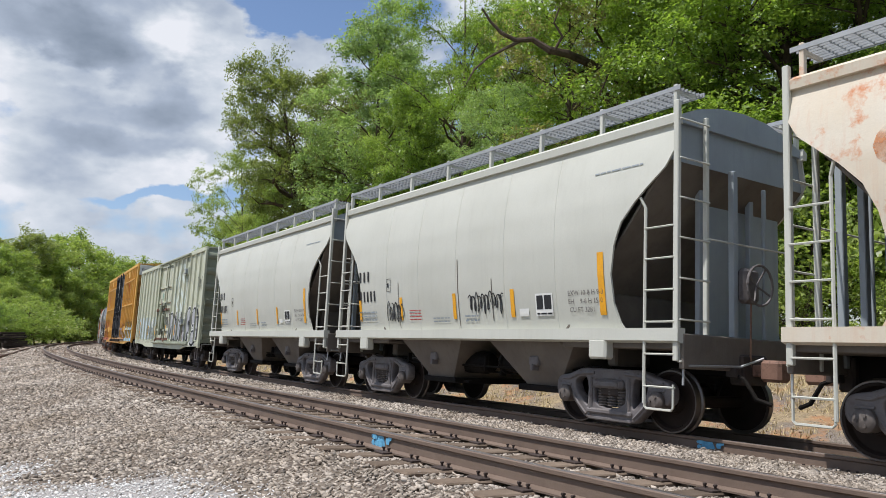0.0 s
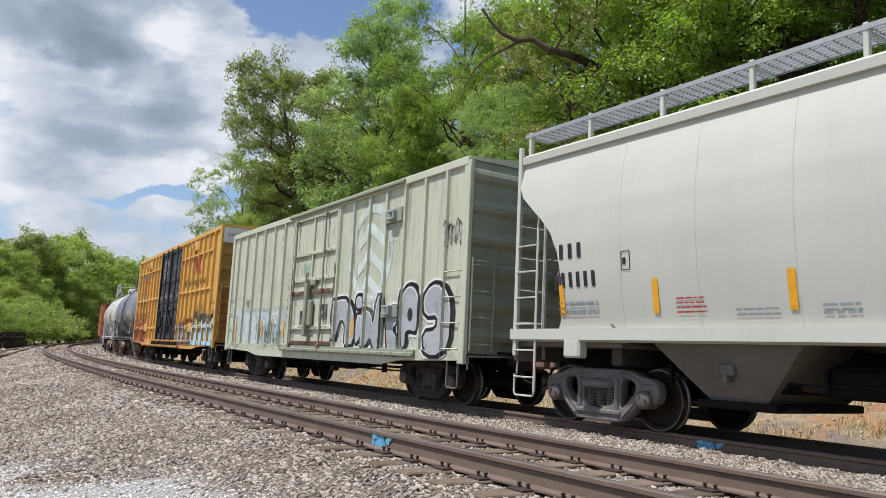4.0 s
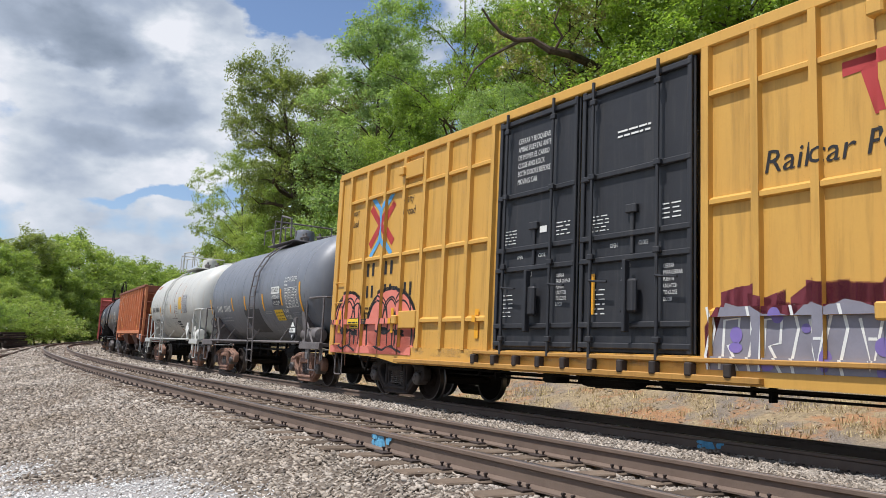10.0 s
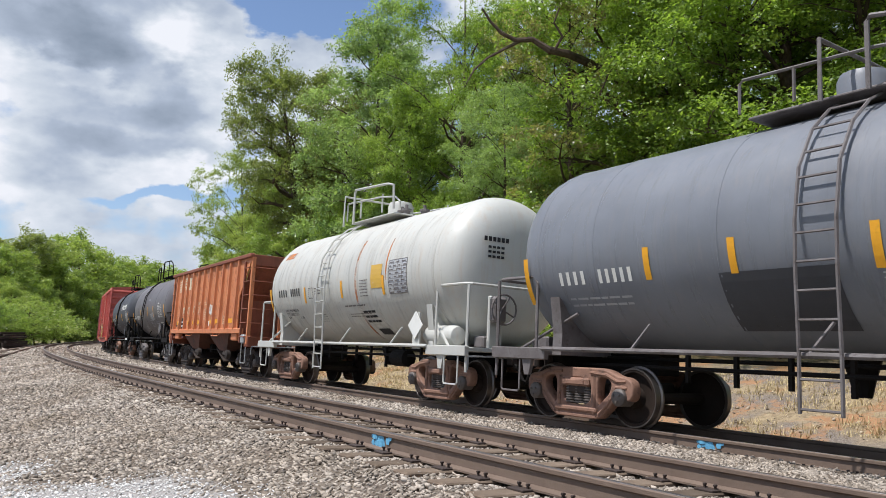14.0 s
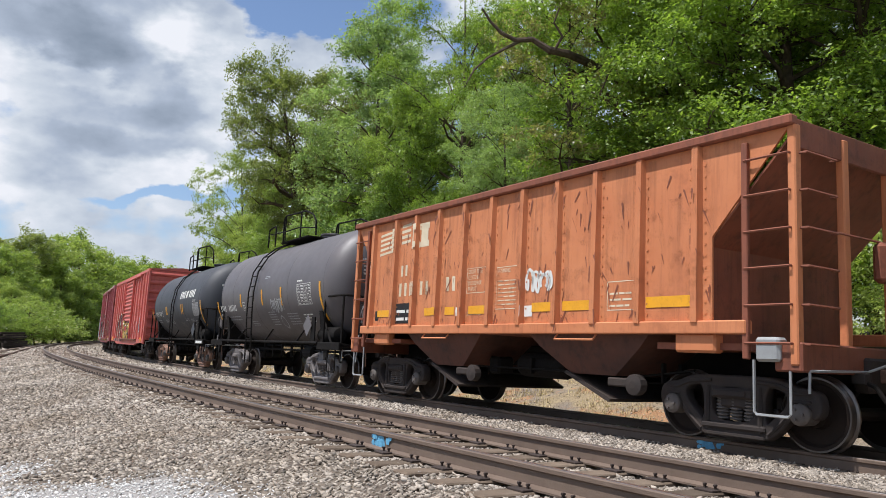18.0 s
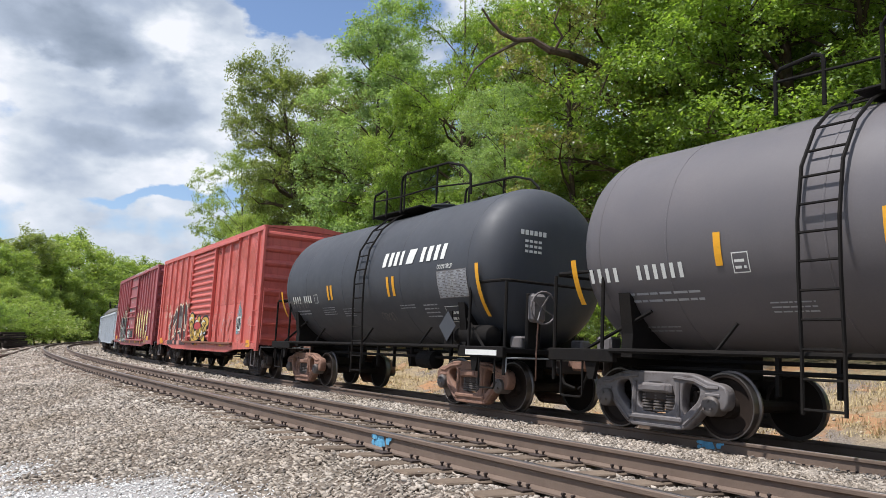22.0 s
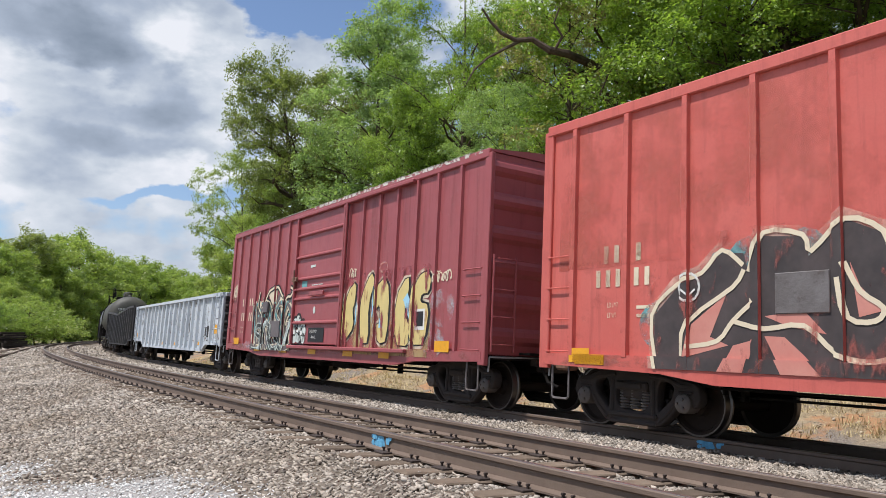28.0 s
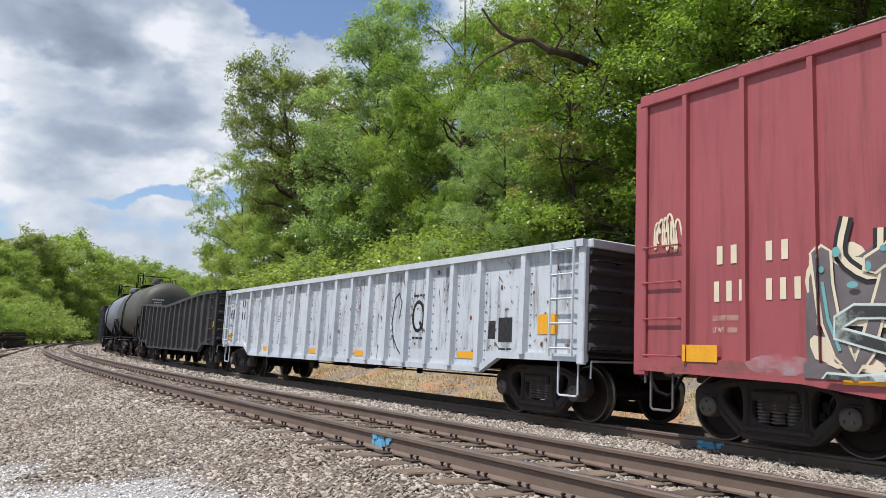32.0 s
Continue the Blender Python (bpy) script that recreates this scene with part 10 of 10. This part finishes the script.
# ---- gondolas ----
def gondola(s_front, s_rear, z_top, z_end, z_mid, body, end_mat, ribs, rib_w, rib_d, label, bogies, sag, seed):
    car, hl, mid = start_car("gondola_car", s_front, s_rear, label)
    hw = 1.44

    def top_at(x):
        return z_top - sag * max(0.0, 1 - abs(x - hl * 0.15) / (hl * 0.8))

    xs = sorted(set([-hl, -hl * 0.62, -hl * 0.45, -hl * 0.2, hl * 0.15, hl * 0.45, hl * 0.62, hl]))

    def low(x):
        return z_mid if abs(x) < hl * 0.70 else z_end

    for k in (-1, 1):
        mb = MB()
        brk = hl * 0.70
        cols = sorted(set(xs + [-brk, -brk - 0.5, brk, brk + 0.5]))
        rings = []
        for x in cols:
            zb = float(np.interp(abs(x), [0, brk, brk + 0.5, hl], [z_mid, z_mid, z_end, z_end]))
            rings.append([(x, k * hw, zb), (x, k * hw, top_at(x)), (x, k * (hw - 0.03), top_at(x)), (x, k * (hw - 0.03), zb)])
        part("side_sheet", mb.loft(rings), body, car)
        cap = MB().loft([[(x, k * (hw - 0.05), top_at(x) - 0.06), (x, k * (hw + 0.10), top_at(x) - 0.06), (x, k * (hw + 0.10), top_at(x) + 0.05), (x, k * (hw - 0.05), top_at(x) + 0.05)] for x in cols])
        part("top_chord", cap, body, car)
        sill = MB().loft([[(x, k * (hw - 0.05), float(np.interp(abs(x), [0, brk, brk + 0.5, hl], [z_mid, z_mid, z_end, z_end])) - 0.06), (x, k * (hw + 0.05), float(np.interp(abs(x), [0, brk, brk + 0.5, hl], [z_mid, z_mid, z_end, z_end])) - 0.06),
                           (x, k * (hw + 0.05), float(np.interp(abs(x), [0, brk, brk + 0.5, hl], [z_mid, z_mid, z_end, z_end])) + 0.05), (x, k * (hw - 0.05), float(np.interp(abs(x), [0, brk, brk + 0.5, hl], [z_mid, z_mid, z_end, z_end])) + 0.05)] for x in cols])
        part("side_sill", sill, body, car)
        part("end_panel", end_panel(z_end, z_top, hw - 0.03, k * hl, k, 6, 0.07), end_mat, car, "dented dark streaked corrugated end")
        part("end_cap", MB().box(k * (hl - 0.06), k * (hl + 0.10), -hw, hw, z_top - 0.08, z_top + 0.05, 0.015), body, car)
        part("corner_post", MB().box(k * (hl - 0.14), k * (hl + 0.01), hw - 0.02, hw + 0.06, z_end - 0.1, z_top - 0.04, 0.015), body, car)
        rungs(car, k * (hl - 0.66), k * (hl - 0.16), [z_end + 0.12 + 0.36 * i for i in range(5)], hw + 0.02, body, 0.10, True, r=0.016)
        rungs(car, hw - 0.55, hw - 0.06, [z_end + 0.12 + 0.42 * i for i in range(5)], k * (hl + 0.02), M_BLACK, k * 0.12, False, "y", r=0.016)
        stirrup(car, k * (hl - 0.36), hw, z_end - 0.55, z_end + 0.02, body, 0.42)
        coupler(car, k * hl)
    sk = []
    for x in ribs:
        zb = float(np.interp(abs(x), [0, hl * 0.70, hl * 0.70 + 0.5, hl], [z_mid, z_mid, z_end, z_end]))
        part("side_rib", MB().loft([[(x - rib_w / 2, hw, zb), (x - rib_w / 3, hw + rib_d, zb + 0.02), (x + rib_w / 3, hw + rib_d, zb + 0.02), (x + rib_w / 2, hw, zb)],
                                    [(x - rib_w / 2, hw, top_at(x) - 0.05), (x - rib_w / 3, hw + rib_d * 0.85, top_at(x) - 0.05), (x + rib_w / 3, hw + rib_d * 0.85, top_at(x) - 0.05), (x + rib_w / 2, hw, top_at(x) - 0.05)]]), body, car)
        sk.append((x - rib_w / 2, x + rib_w / 2, hw + rib_d))
        rv = MB()
        for j in range(int((top_at(x) - zb - 0.3) / 0.16)):
            for dx in (-rib_w / 2 - 0.05, rib_w / 2 + 0.05):
                rv.box(x + dx - 0.011, x + dx + 0.011, hw, hw + 0.012, zb + 0.14 + j * 0.16, zb + 0.162 + j * 0.16)
        tagged(part("rivet_row", rv, M_FRAME_DARK, car), kind="stuff")
    part("floor", MB().box(-hl, hl, -hw + 0.04, hw - 0.04, 0.98, 1.06), M_BLACK, car)
    brake_gear(car, -hl, hl, 0.84, seed)
    hand_brake(car, -hl - 0.05, -0.3, 2.0, M_FRAME)
    finish(car, mid, bogies, M_FRAME_DARK)
    return car, FlatSkin(hw, sk), hl


_gr = [7.30, 5.98, 5.06, 4.16, 3.30, 2.43, 1.58, 0.76, -0.08, -0.92, -1.78, -2.58, -3.38, -4.19, -5.03, -5.88, -7.08]
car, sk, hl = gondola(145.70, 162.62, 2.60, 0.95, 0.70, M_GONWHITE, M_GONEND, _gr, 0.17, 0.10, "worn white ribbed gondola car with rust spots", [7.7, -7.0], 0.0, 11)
paint(car, "grime_run", rect(-hl + 0.1, hl - 0.1, 1.0, 2.5), M_SOOT_RUN, FlatSkin(1.441), 1, "sooty runs down the white side")
paint(car, "rust_patch", rect(-hl + 0.1, hl - 0.1, 0.9, 2.5), M_WORN_RUST2, FlatSkin(1.441), 2, "scattered rust spots")
for x, z, w, h in ((-7.62, 1.28, 0.46, 0.30), (-5.45, 0.86, 0.5, 0.12), (-1.35, 0.80, 0.5, 0.12), (1.2, 0.80, 0.5, 0.12), (4.6, 0.80, 0.4, 0.12), (8.0, 1.1, 0.3, 0.2)):
    paint(car, "reflector_strip", rect(x - w / 2, x + w / 2, z, z + h), M_YELLOW, sk, 3)
paint(car, "black_emblem", ribbon([(-3.78 + 0.20 * math.cos(i * 0.42), 1.62 + 0.28 * math.sin(i * 0.42)) for i in range(16)], 0.07) + ribbon([(-3.85, 1.5), (-4.0, 1.32)], 0.07) + bars(-4.0, -3.58, 2.0, 2.08, 1, 0.7, 2) + bars(-4.0, -3.58, 1.18, 1.26, 1, 0.7, 3), M_INK, sk, 1, "round black emblem")
paint(car, "graffiti_tag", ribbon([(-2.9, 1.0), (-2.75, 1.5), (-2.85, 2.0), (-3.0, 2.1), (-3.12, 1.9), (-3.05, 1.6)], 0.03) + ribbon([(-2.8, 1.25), (-3.0, 1.0), (-3.2, 0.85)], 0.03), M_INK, sk, 2)
paint(car, "stencil_board", rect(-6.75, -6.38, 1.15, 1.55) + rect(-6.3, -6.1, 1.2, 1.5) + bars(-6.75, -6.4, 0.95, 1.1, 2, 0.5, 4), M_INK, sk, 1)
paint(car, "car_number", marks(8.0, 1.75, 0.28, 2, 0.34, 0.5) + marks(6.9, 1.7, 0.25, 2, 0.34, 0.5) + marks(6.9, 2.1, 0.22, 2, 0.34, 0.5) + bars(3.5, 3.8, 1.6, 1.8, 3, 0.4, 5), M_INK, sk, 1)
_rg = random.Random(13)
_sc = []
for _ in range(70):
    x, z = _rg.uniform(-8.2, 8.2), _rg.uniform(0.9, 2.5)
    _sc.append(ellipse(x, z, _rg.uniform(0.01, 0.035), _rg.uniform(0.01, 0.05), 7))
    if _rg.random() < 0.4:
        _sc += ribbon([(x, z), (x + _rg.uniform(-0.1, 0.1), z - _rg.uniform(0.05, 0.3))], 0.015)
paint(car, "rust_spots", _sc, M_RUST, sk, 2)
for _x in _gr:
    _rv = MB()
    for i in range(9):
        z = 0.95 + i * 0.18
        _rv.lathe([(1.44, 0.013), (1.452, 0.012), (1.455, 0.0)], "y", (_x - 0.13, 0, z), 6)
    part("rivet_row", _rv, M_GONWHITE, car)
_gb = list(np.arange(-6.6, 6.7, 0.95))
car, sk, hl = gondola(163.85, 178.4, 2.72, 0.95, 0.68, M_GONBLACK, M_GONBLACK, _gb, 0.22, 0.14, "sooty black ribbed gondola car with sagging rim", [5.5, -5.5], 0.28, 12)
paint(car, "reflector_strip", rect(-6.9, -6.75, 1.5, 1.7), M_YELLOW, sk, 3)
paint(car, "white_scrap", rect(-6.2, -6.05, 1.2, 1.6), M_WHITE, sk, 3)
car, sk = tank_car(184.9, 5.3, 4.2, M_TANKOLIVE, M_BLACK, M_FRAME_DARK, 0.5, "grimy olive-black tank car with spill stains", [3.8, -3.8], 21)
car, sk = tank_car(196.4, 5.3, 4.2, M_TANKGREY, M_BLACK, M_FRAME_DARK, 0.5, "dirty dark grey tank car far down the train", [3.8, -3.8], 22)
_gb = list(np.arange(-6.6, 6.7, 0.95))
car, sk, hl = gondola(202.9, 217.0, 3.4, 0.95, 0.68, M_GONBLACK, M_GONBLACK, _gb, 0.2, 0.12, "dark high-sided gondola car at the far curve", [5.4, -5.4], 0.0, 23)


# ---- what moves: the train along the far track, and its turning wheels ----
def motions():
    for car, s_mid, half, wheels in TRAIN:
        rows = [(float(t), car_pose(s_mid - gone(t), half)) for t in np.arange(0, 32.01, 0.8)]
        walk(car, rows)
        for wheel in wheels:
            here = wheel.matrix_basis.translation.copy()
            walk(wheel, [(float(t), Matrix.Translation(here) @ Matrix.Rotation(-gone(t) / WHEEL_R, 4, "Y")) for t in np.arange(0, 32.05, 0.12)])


motions()
